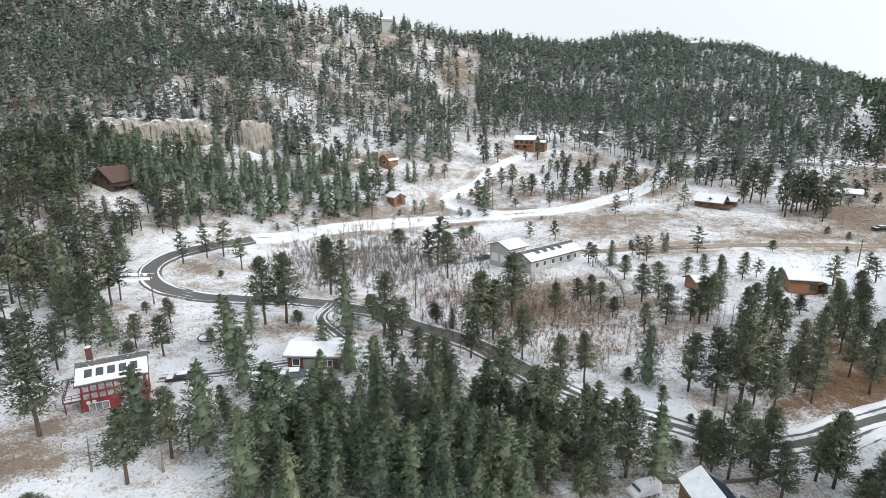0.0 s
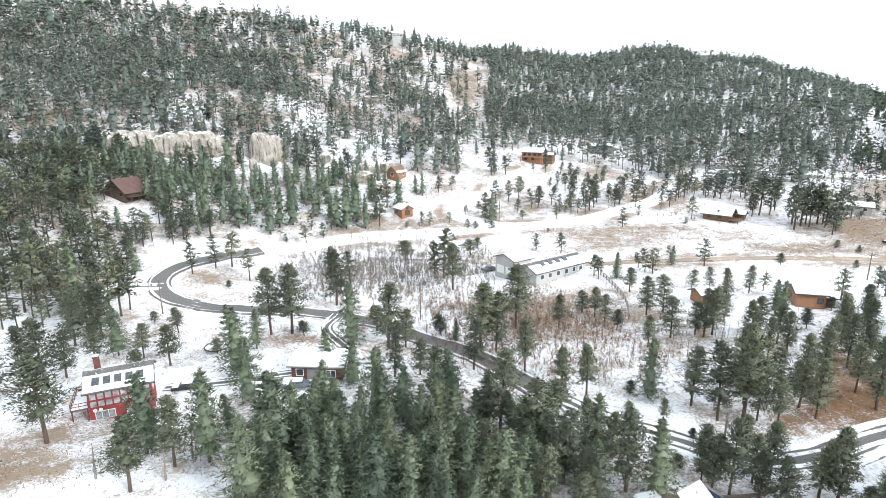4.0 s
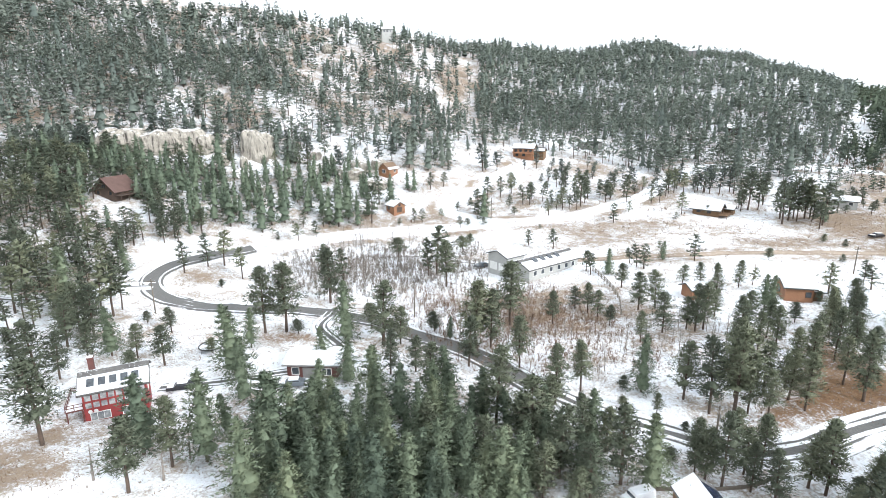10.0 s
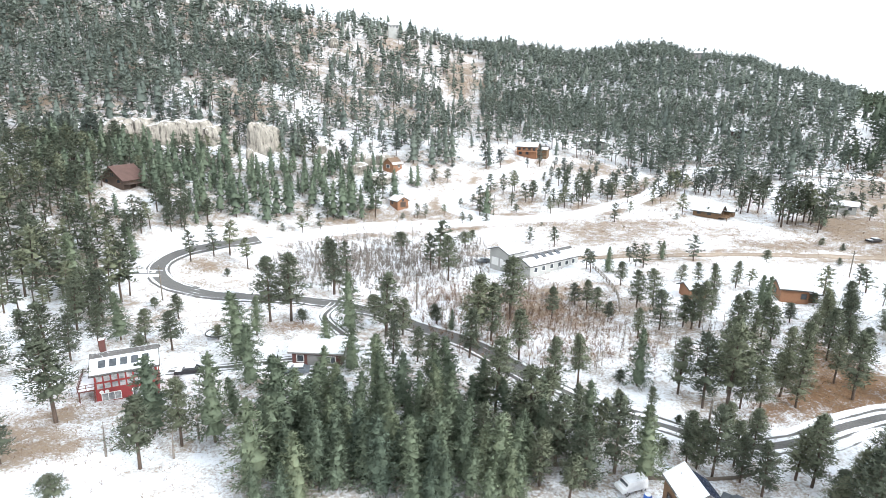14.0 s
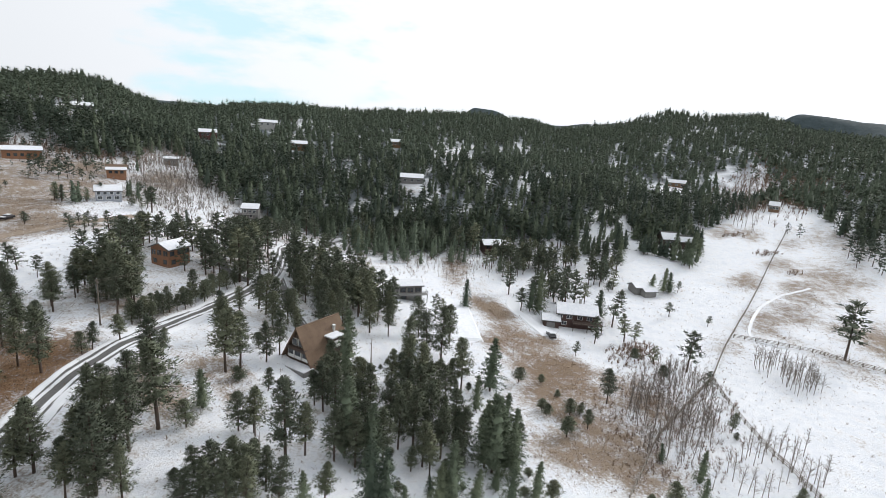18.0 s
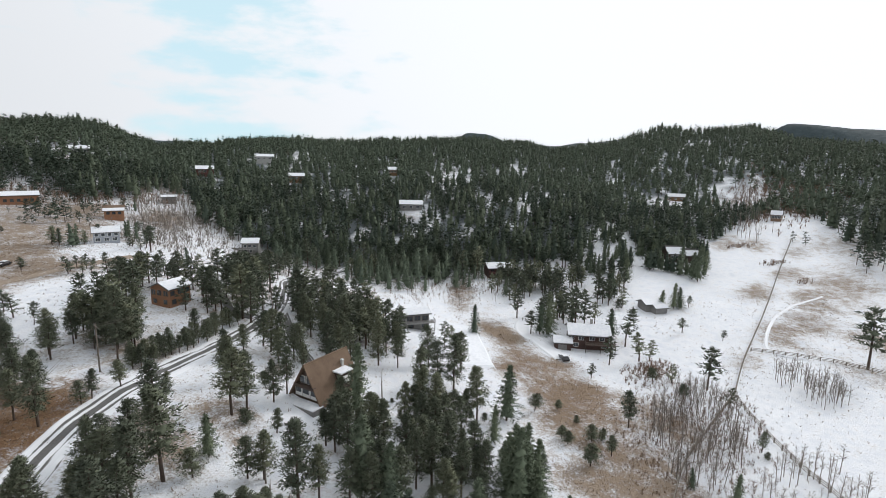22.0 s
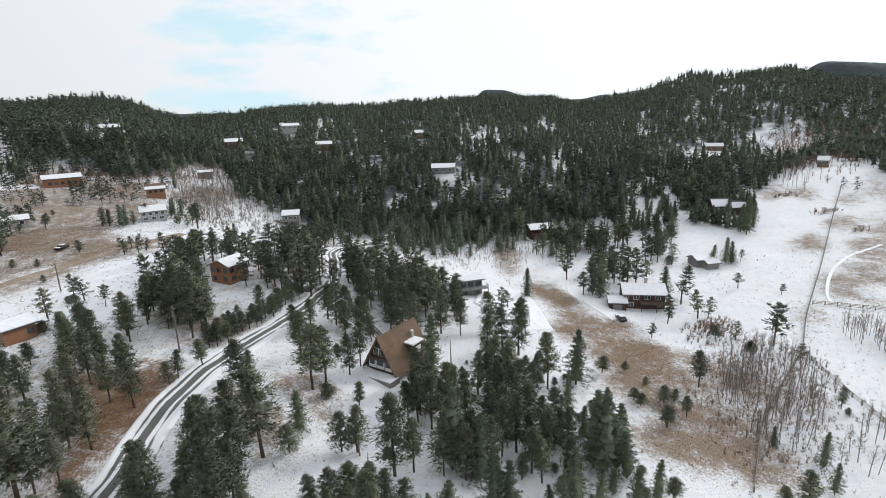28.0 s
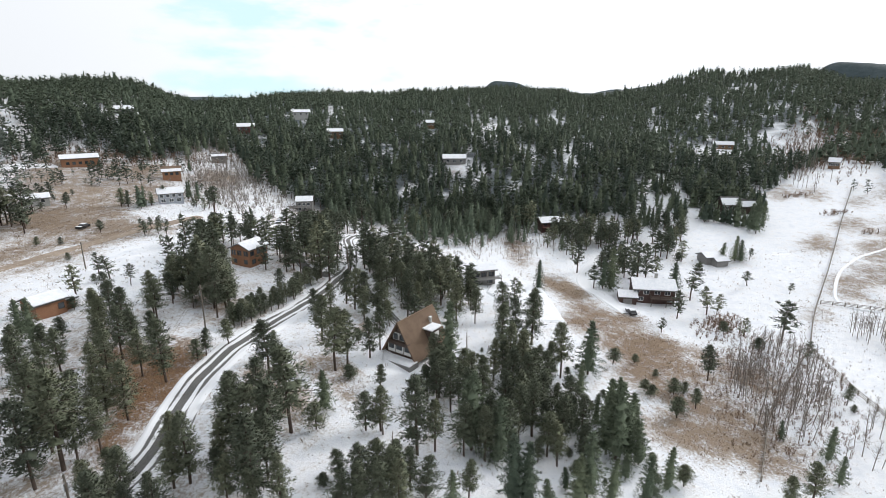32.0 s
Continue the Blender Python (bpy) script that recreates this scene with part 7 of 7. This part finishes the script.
# ---- undergrowth ----
def scatter_points(n, seed, x0, x1, y0, y1, weight):
    r = np.random.RandomState(seed)
    x, y = r.uniform(x0, x1, n), r.uniform(y0, y1, n)
    ok_ = r.uniform(0, 1, n) < weight(x, y)
    return x[ok_], y[ok_], r


def grass_at(x, y):
    g = np.full(x.shape, 0.03) + 0.05 * wave_noise(x, y, 31, 30, 3)
    for cx, cy, rx, ry, turn, strength in GRASS + GRASS_LOW + RUST:
        g = np.maximum(g, strength * blob(x, y, cx, cy, rx, ry, turn))
    for pts, width in ROAD_LINES:
        close = (np.abs(x - pts[:, 0].mean()) < np.ptp(pts[:, 0]) / 2 + 5) & (np.abs(y - pts[:, 1].mean()) < np.ptp(pts[:, 1]) / 2 + 5)
        if close.any():
            d2 = ((x[close][:, None] - pts[None, ::2, 0]) ** 2 + (y[close][:, None] - pts[None, ::2, 1]) ** 2).min(1)
            g[close] = np.where(d2 < (width * 0.6) ** 2, 0, g[close])
    for cx, cy, r in CLEAR:
        g = np.where((x - cx) ** 2 + (y - cy) ** 2 < (r * 0.75) ** 2, 0, g)
    return g


# dry grass tufts standing out of the snow
x, y, r = scatter_points(330000, 41, -75, 230, -110, 190, lambda a, b: grass_at(a, b) * 0.6)
z = height(x, y)
n = len(x)
k = 3
ang, tilt = r.uniform(0, 6.283, (n, k)), r.uniform(0.2, 0.9, (n, k))
hh = r.uniform(0.10, 0.36, (n, k))
base = np.stack([x, y, z - 0.03], -1)[:, None] + r.normal(0, 0.16, (n, k, 3)) * (1, 1, 0)
side_ = np.stack([-np.sin(ang), np.cos(ang), 0 * ang], -1) * 0.055
tipp = base + np.stack([np.cos(ang) * tilt * hh, np.sin(ang) * tilt * hh, hh], -1)
v = np.stack([base - side_, base + side_, tipp], 2).reshape(-1, 3)
M_STRAW = grained("dry_grass", (0.12, 0.08, 0.05), (0.29, 0.21, 0.14), 0.6, 0.9)
tagged(new("dry_grass", big_mesh("dry_grass", v, np.arange(len(v)).reshape(-1, 3), [M_STRAW])), "tufts of dry grass poking through the snow", "grass", kind="stuff")


def brush(name, seed, count, area, weight, h0, h1, mat, label, stems=9, thick=0.030):
    """Leafless shrubs: sprays of thin stems, joined."""
    x, y, r = scatter_points(count, seed, *area, weight)
    z = height(x, y)
    n = len(x)
    hh = r.uniform(h0, h1, (n, 1))
    ang = r.uniform(0, 6.283, (n, stems))
    out = r.uniform(0.1, 0.65, (n, stems)) * hh
    hs = hh * r.uniform(0.55, 1.0, (n, stems))
    base = np.stack([x, y, z - 0.05], -1)[:, None] + r.normal(0, 0.12, (n, stems, 3)) * (1, 1, 0)
    mid = base + np.stack([np.cos(ang) * out * 0.4, np.sin(ang) * out * 0.4, hs * 0.6], -1)
    tip = base + np.stack([np.cos(ang) * out, np.sin(ang) * out, hs], -1)
    w = np.stack([-np.sin(ang), np.cos(ang), 0 * ang], -1) * thick
    fork = mid + (tip - mid) * 0.9 + np.stack([np.sin(ang * 3) * out * 0.5, np.cos(ang * 3) * out * 0.5, 0 * ang], -1)
    v = np.concatenate([np.stack([base - w, base + w, mid], 2), np.stack([mid - w, mid + w * 0.6, tip], 2), np.stack([mid - w, mid + w, fork], 2)], 1).reshape(-1, 3)
    return tagged(new(name, big_mesh(name, v, np.arange(len(v)).reshape(-1, 3), [mat])), label, "shrub", kind="stuff")


thicket = lambda cx, cy, rx, ry, turn=0.0: (lambda a, b: np.clip(blob(a, b, cx, cy, rx, ry, turn), 0, 1))
brush("brushwood", 51, 4200, (-25, 45, 85, 135), thicket(12, 108, 26, 16, 130), 0.8, 2.4, M_SHRUB, "tangle of bare brown brush in the snow")
brush("brushwood", 52, 4200, (-55, 10, 125, 185), thicket(-22, 154, 30, 20), 1.0, 2.6, M_ASPEN, "pale leafless thicket along the road", 9, 0.045)
brush("brushwood", 53, 4800, (85, 160, -75, -5), thicket(117, -36, 26, 12, 168), 0.6, 2.0, M_SHRUB, "reddish brown brush under bare aspens")
brush("brushwood", 54, 900, (165, 260, 10, 60), thicket(208, 33, 34, 12, 150), 0.8, 2.2, M_SHRUB, "brown willow brush along the creek")
brush("brushwood", 55, 3200, (170, 300, 110, 230), thicket(218, 165, 22, 44, -50), 2.0, 6.0, M_ASPEN, "pale leafless brush at the meadow's edge", 9, 0.06)
brush("brushwood", 64, 3000, (150, 320, 170, 300), thicket(226, 232, 55, 20, -42), 1.5, 4.5, M_SHRUB, "brown leafless brush at the foot of the wooded hill", 9, 0.07)
brush("brushwood", 56, 6000, (-60, 230, 40, 200), lambda a, b: 0.75 + 0 * a, 0.25, 0.8, M_SHRUB, "low scattered bare shrubs", 6)
brush("brushwood", 57, 1600, (60, 230, -100, 50), lambda a, b: 0.8 + 0 * a, 0.25, 0.8, M_SHRUB, "low bare shrubs in the lower meadow", 6)
brush("brushwood", 58, 3600, (320, 560, -270, -90), thicket(440, -170, 95, 30, 155), 2.5, 7.0, M_SHRUB, "brown thicket at the head of the valley", 9, 0.10)

brush("brushwood", 63, 900, (136, 164, -46, -22), thicket(150, -33, 9, 5, -35), 0.8, 2.0, M_SHRUB, "brown willow brush below a snowy yard", 10, 0.05)
brush("brushwood", 59, 5200, (-120, 130, 190, 430), lambda a, b: 0.35 + 0.5 * wave_noise(a, b, 61, 24, 3), 0.4, 1.6, M_SHRUB, "bare mountain shrubs scattered over the rocky slope", 6, 0.07)
for k, (cx, cy, rx, ry) in enumerate(((307.8, -103.6, 7, 3.5), (276.9, -109.2, 6, 3), (247.9, -111.7, 3.5, 2))):
    brush("willow_clump", 70 + k, 260, (cx - 10, cx + 10, cy - 10, cy + 10), thicket(cx, cy, rx, ry, -75), 1.0, 2.4, M_SHRUB, "dark willow clump in the snowy pasture", 9, 0.06)

# ---- rocks ----
def rock(x, y, sx, sy, sz, turn, seed, label, sink=0.25, square=0.55):
    bm = bmesh.new()
    bmesh.ops.create_icosphere(bm, subdivisions=4, radius=1.0)
    off = Vector((seed * 3.1, seed * 1.7, 0))
    for v in bm.verts:
        c = v.co.copy()
        d = 1 + 0.28 * noise.noise(c * 1.3 + off) + 0.16 * noise.noise(c * 3.1 + off)
        rib = 0.10 * abs(noise.noise(Vector((c.x * 4.5, c.y * 4.5, c.z * 0.8)) + off))
        box = max(abs(c.x), abs(c.y), abs(c.z)) ** square
        v.co = c * (d - rib) / max(box, 0.6)
        v.co = Vector((v.co.x * sx, v.co.y * sy, v.co.z * sz))
    me = bpy.data.meshes.new("rock_outcrop")
    bm.to_mesh(me)
    bm.free()
    me.materials.append(M_ROCK)
    ob = new("rock_outcrop", me)
    ob.matrix_world = pose(x, y, ground_z(x, y) + sz * (0.75 - sink * 2), 0, 0, turn)
    return tagged(ob, label, "rock", "granite outcrops")


for b, d, sx, sz in ((-33.3, 256, 8, 3.0), (-31.8, 255, 9, 5.6), (-30.0, 253, 10, 6.6), (-28.0, 251, 10, 6.2), (-26.0, 251, 9, 6.4), (-24.1, 250, 7, 5.2), (-19.9, 246, 5.5, 9.0), (-19.0, 251, 5, 7.0), (-23.6, 229, 2.2, 4.6), (-10.4, 234, 6, 3.0), (-8.0, 226, 5, 2.6)):
    rock(d * math.sin(radians(b)), d * math.cos(radians(b)), sx, 5.0 if sx > 4 else 2.4, sz, -b + 8 * math.sin(b), b, "broad rounded granite cliff dusted with snow", 0.25, 0.30)
for b, d, sx, sz in ((-9.5, 240, 4.5, 3.5), (-7.5, 243, 3.5, 3), (-14, 252, 3, 2.6), (-23, 238, 3, 3), (-21, 236, 2.2, 3.4), (-3, 330, 4, 3), (-9, 345, 5, 3), (4, 440, 6, 4), (-12, 425, 6, 4),
                     (-6, 390, 4, 3), (-16, 415, 7, 3), (-10, 300, 3, 2), (-1, 290, 2.5, 1.8), (7, 400, 4, 3), (-33, 430, 6, 3), (-4, 470, 6, 4)):
    rock(d * math.sin(radians(b)), d * math.cos(radians(b)), sx, sx * 0.7, sz, b * 20, b * 1.7, "weathered granite boulder on the slope")

# ---- fences ----
def rail_fence(points, label, gap=2.6, h=1.25, rails=3):
    pts = smooth_line(points, gap)
    zz = height(pts[:, 0], pts[:, 1])
    e = empty("fence", pose(pts[0][0], pts[0][1], zz[0]), label, "fence")
    o = Vector((pts[0][0], pts[0][1], zz[0]))
    pv, pf = box_mesh(-0.11, 0.11, -0.11, 0.11, -0.3, h)
    post = bpy.data.meshes.new("post")
    post.from_pydata(pv, [], pf)
    post.materials.append(M_FENCE)
    for (px, py), pz in zip(pts, zz):
        ob = new("post", post)
        ob.parent = e
        ob.location = Vector((px, py, pz)) - o
    for k in range(rails):
        hz = h * (0.92 - 0.32 * k)
        vs, fs = tube([Vector((px, py, pz + hz)) - o for (px, py), pz in zip(pts, zz)], [0.075] * len(pts), 4)
        mesh_object("rail", vs, fs, M_FENCE, e)
    return e


rail_fence([(317, -132), (270, -110), (206, -81), (165, -62), (138, -51)], "long weathered rail fence across the snowy pasture")
rail_fence([(138, -51), (124, -51), (106, -53), (90, -56), (80, -58)], "weathered rail fence along the aspens")
rail_fence([(172, -66), (167, -83), (159, -96), (150, -112)], "rail fence dividing the pasture")
rail_fence([(138, -51), (117, -39), (102, -31), (91, -27), (80, -23)], "wire and post fence beside the brown field", h=1.1)
rail_fence([(37.5, 137), (38, 128), (38, 117), (36, 108)], "wooden garden fence below the pale house", gap=2.0, h=1.3)
# fence lines darken with drifted brush along the pasture
brush("brushwood", 61, 900, (130, 325, -140, -45), lambda a, b: np.exp(-((b + 51 + (a - 138) * 0.4525) / 0.9) ** 2), 0.3, 0.9, M_SHRUB, "dry weeds along the fence line")
brush("brushwood", 62, 900, (78, 140, -60, -20), lambda a, b: np.maximum(np.exp(-((b + 51 + (138 - a) * 0.1) / 0.8) ** 2), np.exp(-((b + 51 - (138 - a) * 0.53) / 0.8) ** 2)), 0.3, 1.0, M_SHRUB, "dry weeds along the fences")

# ---- utility poles and wires ----
def utility_pole(x, y, h=9.0, arm=0.0, label="weathered wooden utility pole beside the road"):
    e = empty("utility_pole", pose(x, y, ground_z(x, y), 0, 0, arm), label, "pole", "utility poles")
    vs, fs = tube([(0, 0, -0.4), (0, 0, h * 0.5), (0, 0, h)], [0.16, 0.14, 0.11], 8)
    mesh_object("post", vs, fs, M_POLE, e)
    boxes("crossarm", [(-1.0, 1.0, -0.06, 0.06, h - 0.7, h - 0.56)], M_POLE, e)
    for ix in (-0.85, 0.0, 0.85):
        vs, fs = tube([(ix, 0, h - 0.56 if ix else h), (ix, 0, (h - 0.56 if ix else h) + 0.18)], [0.05, 0.035], 6)
        mesh_object("insulator", vs, fs, M_METAL, e)
    if arm > 40:
        vs, fs = tube([(0.28, 0, h - 2.2), (0.28, 0, h - 1.3)], [0.22, 0.22], 10)
        mesh_object("transformer", vs, fs, M_METAL, e, "grey transformer can")
    return e


POLES = [(-70.3, 116.6, 8.5, 0), (-9.3, 115, 9.0, 30), (79.9, 78.5, 9.5, 60), (128, 74, 9.5, 70), (33, 60, 9.5, 50)]
for px, py, ph, pa in POLES:
    utility_pole(px, py, ph, pa)
utility_pole(15, 196, 8.0, 80)
utility_pole(102, 130, 7.0, 20)
utility_pole(122.4, 66.5, 9.0, 30)


def wire(a, b, sag, label="thin overhead wire between the poles"):
    a, b = Vector(a), Vector(b)
    pts = [a.lerp(b, i / 14) - Vector((0, 0, sag * 4 * (i / 14) * (1 - i / 14))) for i in range(15)]
    vs, fs = tube(pts, [0.02] * 15, 4)
    ob = mesh_object("overhead_wire", vs, fs, M_POLE)
    tagged(ob, label, "wire", "overhead wires")


for (ax, ay, ah, _), (bx, by, bh, _) in ((POLES[4], POLES[2]), (POLES[2], POLES[3])):
    for o_, dz in ((-0.8, -0.45), (0.8, -0.45)):
        wire((ax + o_ * 0.5, ay + o_ * 0.6, ground_z(ax, ay) + ah + dz), (bx + o_ * 0.5, by + o_ * 0.6, ground_z(bx, by) + bh + dz), 1.0)

# ---- vehicles ----
def car(x, y, turn, paint, label, length=4.5, h=1.5, snow=True, box=False):
    e = empty("parked_car", pose(x, y, ground_z(x, y) + 0.02, 0, 0, turn), label, "car")
    w = 0.9
    bm = bmesh.new()
    prof = [(-0.5, 0.28), (-0.5, 0.58), (-0.47, 0.66), (-0.22, 0.68), (-0.10, 1.0), (0.26, 1.0), (0.40, 0.70), (0.5, 0.64), (0.5, 0.28)]
    if box:
        prof = [(-0.5, 0.28), (-0.5, 0.55), (-0.34, 0.62), (-0.24, 1.0), (0.49, 1.0), (0.5, 0.9), (0.5, 0.28)]
    rings = []
    for sgn in (-1, 1):
        rings.append([bm.verts.new((px * length, sgn * (w - (0.16 if pz > 0.8 else 0.0)), pz * h)) for px, pz in prof])
    m_ = len(prof)
    for i in range(m_):
        bm.faces.new((rings[0][i], rings[0][(i + 1) % m_], rings[1][(i + 1) % m_], rings[1][i]))
    bm.faces.new(rings[0][::-1])
    bm.faces.new(rings[1])
    bmesh.ops.recalc_face_normals(bm, faces=bm.faces)
    bmesh.ops.bevel(bm, geom=[ed for ed in bm.edges], offset=0.05, segments=1, affect="EDGES")
    me = bpy.data.meshes.new("body")
    bm.to_mesh(me)
    bm.free()
    me.materials.append(paint)
    ob = new("body", me)
    ob.parent = e
    if not box:
        boxes("side_window", [(-0.12 * length, 0.30 * length, -w - 0.005 + 0.07, w + 0.005 - 0.07, 0.72 * h, 0.93 * h)], M_GLASS, e)
    else:
        boxes("windscreen", [(-0.315 * length, -0.27 * length, -w + 0.2, w - 0.2, 0.66 * h, 0.9 * h)], M_GLASS, e)
    for sx in (-0.31, 0.31):
        for sy in (-1, 1):
            vs, fs = tube([(sx * length, sy * (w - 0.12), 0.33), (sx * length, sy * (w + 0.02), 0.33)], [0.33, 0.33], 12)
            tyre = mesh_object("wheel", vs, fs, M_BLACK, e)
            vs, fs = tube([(sx * length, sy * (w + 0.021), 0.33), (sx * length, sy * (w + 0.03), 0.33)], [0.2, 0.17], 10)
            mesh_object("rim", vs, fs, M_METAL, tyre)
    if snow:
        a, b = (-0.24, 0.48) if box else (-0.10, 0.26)
        boxes("snow_cover", [(a * length, b * length, -w + 0.2, w - 0.2, h + 0.003, h + 0.12)], M_SNOW, e, "snow on the roof")
        boxes("snow_cover", [(-0.46 * length, -0.24 * length, -w + 0.1, w - 0.1, 0.672 * h, 0.672 * h + 0.09)] if not box else [(-0.47 * length, -0.36 * length, -w + 0.1, w - 0.1, 0.6 * h, 0.6 * h + 0.08)], M_SNOW, e, "snow on the bonnet")
    return e


car(-47.8, 82, 15, M_CARBLACK, "black car with a snowy roof parked in the yard")
car(-28.5, 81.6, 8, M_CARGREY, "grey car under the carport of a red house")
car(8.5, 149, 30, M_CARGREY, "dark grey car parked before a pale house", snow=False)
car(21.7, 55.2, 20, M_CARWHITE, "white van parked in a snowy yard", 4.0, 1.7, True, True)
car(33.0, 48.6, -60, M_CARBLACK, "black car behind a solar-roofed house", snow=False)
car(33.4, 51.6, -40, M_CARGREY, "small dark car beside a black car", 3.8, 1.4, False)
car(152.5, -9.3, 200, M_CARBLACK, "black car before a garage in the valley")
car(176, 118, 20, M_CARGREY, "grey car on the snowy lot")
car(133, 163, 10, M_CARBLACK, "dark car on the dry meadow", 4.6, 1.5)

# ---- small things ----
e = empty("barrel", pose(23.0, 53.0, ground_z(23.0, 53.0)), "blue plastic barrel in the snow", "barrel")
vs, fs = tube([(0, 0, 0), (0, 0, 0.15), (0, 0, 0.6), (0, 0, 1.05), (0, 0, 1.2)], [0.42, 0.48, 0.5, 0.48, 0.42], 14)
mesh_object("drum", vs, fs, M_BLUE, e)
vs, fs = tube([(0, 0, 1.2), (0, 0, 1.24)], [0.42, 0.38], 14)
mesh_object("lid", np.concatenate([vs, [(0, 0, 1.25)]]), [tuple(f) for f in fs] + [(14 + i, 14 + (i + 1) % 14, 28) for i in range(14)], M_SNOW, e, "snow-covered lid")

e = empty("utility_box", pose(60.2, 61.7, ground_z(60.2, 61.7), 0, 0, 20), "pale grey utility cabinet beside the road", "utility box")
boxes("cabinet", [(-0.7, 0.7, -0.6, 0.6, 0.1, 1.7)], M_WHITE, e)
boxes("base", [(-0.8, 0.8, -0.7, 0.7, -0.3, 0.1)], M_CONCRETE, e)
boxes("snow_cover", [(-0.7, 0.7, -0.6, 0.6, 1.705, 1.8)], M_SNOW, e, "cap of snow")

# round dark-rimmed trampoline in the yard
e = empty("trampoline", pose(-49.5, 98.5, ground_z(-49.5, 98.5)), "round trampoline with a dark rim and snow on its mat", "trampoline")
ring_pts = [(2.4 * math.cos(a), 2.4 * math.sin(a), 0.9) for a in np.linspace(0, 2 * math.pi, 25)]
vs, fs = tube(ring_pts, [0.14] * 25, 6)
mesh_object("rim", vs, fs, M_BLACK, e)
vs = [(0, 0, 0.84)] + [(2.35 * math.cos(a), 2.35 * math.sin(a), 0.9) for a in np.linspace(0, 2 * math.pi, 24, endpoint=False)]
mesh_object("mat", vs, [(0, 1 + i, 1 + (i + 1) % 24) for i in range(24)], M_SNOW, e, "snow lying on the mat")
for a in np.linspace(0, 2 * math.pi, 6, endpoint=False):
    vs, fs = tube([(2.4 * math.cos(a), 2.4 * math.sin(a), -0.2), (2.4 * math.cos(a), 2.4 * math.sin(a), 0.9)], [0.05, 0.05], 6)
    mesh_object("leg", vs, fs, M_METAL, e)

# weathered dead snags
for sx_, sy_, sh_ in ((-46, 55.7, 5.0), (-38, 57, 4.5), (-37, 62, 4.0), (101, 30, 6.0), (60, 33, 4.0), (64, 36, 3.5)):
    e = empty("dead_snag", pose(sx_, sy_, ground_z(sx_, sy_)), "bare grey dead tree snag in the snow", "snag", "dead snags")
    vs, fs = tube([(0, 0, -0.3), (0.05, 0.1, sh_ * 0.5), (0.2, 0.1, sh_)], [0.16, 0.11, 0.03], 6)
    mesh_object("trunk", vs, fs, M_ASPEN, e)
    for i in range(5):
        a, hz = i * 2.4, sh_ * (0.35 + 0.12 * i)
        vs, fs = tube([(0.1, 0.1, hz), (0.1 + 0.7 * math.cos(a), 0.1 + 0.7 * math.sin(a), hz + 0.35)], [0.035, 0.008], 4)
        mesh_object("branch", vs, fs, M_ASPEN, e)

# smooth snow-covered pad on the terrace
pad = np.array([(160, 33), (166, 19), (134, 8.5), (130, 17), (142, 33)], float)
cxy = pad.mean(0)
ring_ = np.concatenate([pad[i] + (pad[(i + 1) % 5] - pad[i]) * np.linspace(0, 1, 12, endpoint=False)[:, None] for i in range(5)])
shells = [cxy + (ring_ - cxy) * s for s in np.linspace(0.1, 1, 10)]
vs = np.concatenate(shells)
lift = np.concatenate([np.full(len(ring_), 0.45 if i < 9 else -0.3) for i in range(10)])
vz = height(vs[:, 0], vs[:, 1]) + lift
m_ = len(ring_)
fs = [(i * m_ + j, i * m_ + (j + 1) % m_, (i + 1) * m_ + (j + 1) % m_, (i + 1) * m_ + j) for i in range(9) for j in range(m_)] + [tuple(range(m_ - 1, -1, -1))]
pad_ob = mesh_object("terrace", np.c_[vs, vz], fs, M_SNOW)
tagged(pad_ob, "smooth level terrace under unbroken snow", "terrace", kind="structure")


# low log edging behind the solar-roofed house
e = empty("log_edging", pose(24, 57, ground_z(24, 57)), "low edging of weathered logs along a snowy yard", "edging")
o = Vector((24, 57, ground_z(24, 57)))
edge_pts = smooth_line([(24.0, 57.0), (30.5, 56.5), (34.5, 56.5), (38.0, 57.2), (43.5, 60.0)], 2.4)
for a, b in zip(edge_pts[:-1], edge_pts[1:]):
    za, zb = ground_z(*a), ground_z(*b)
    for k in range(2):
        vs, fs = tube([Vector((a[0], a[1], za + 0.1 + 0.26 * k)) - o, Vector((b[0], b[1], zb + 0.1 + 0.26 * k)) - o], [0.15, 0.13], 7)
        mesh_object("log", vs, fs, M_POLE, e)
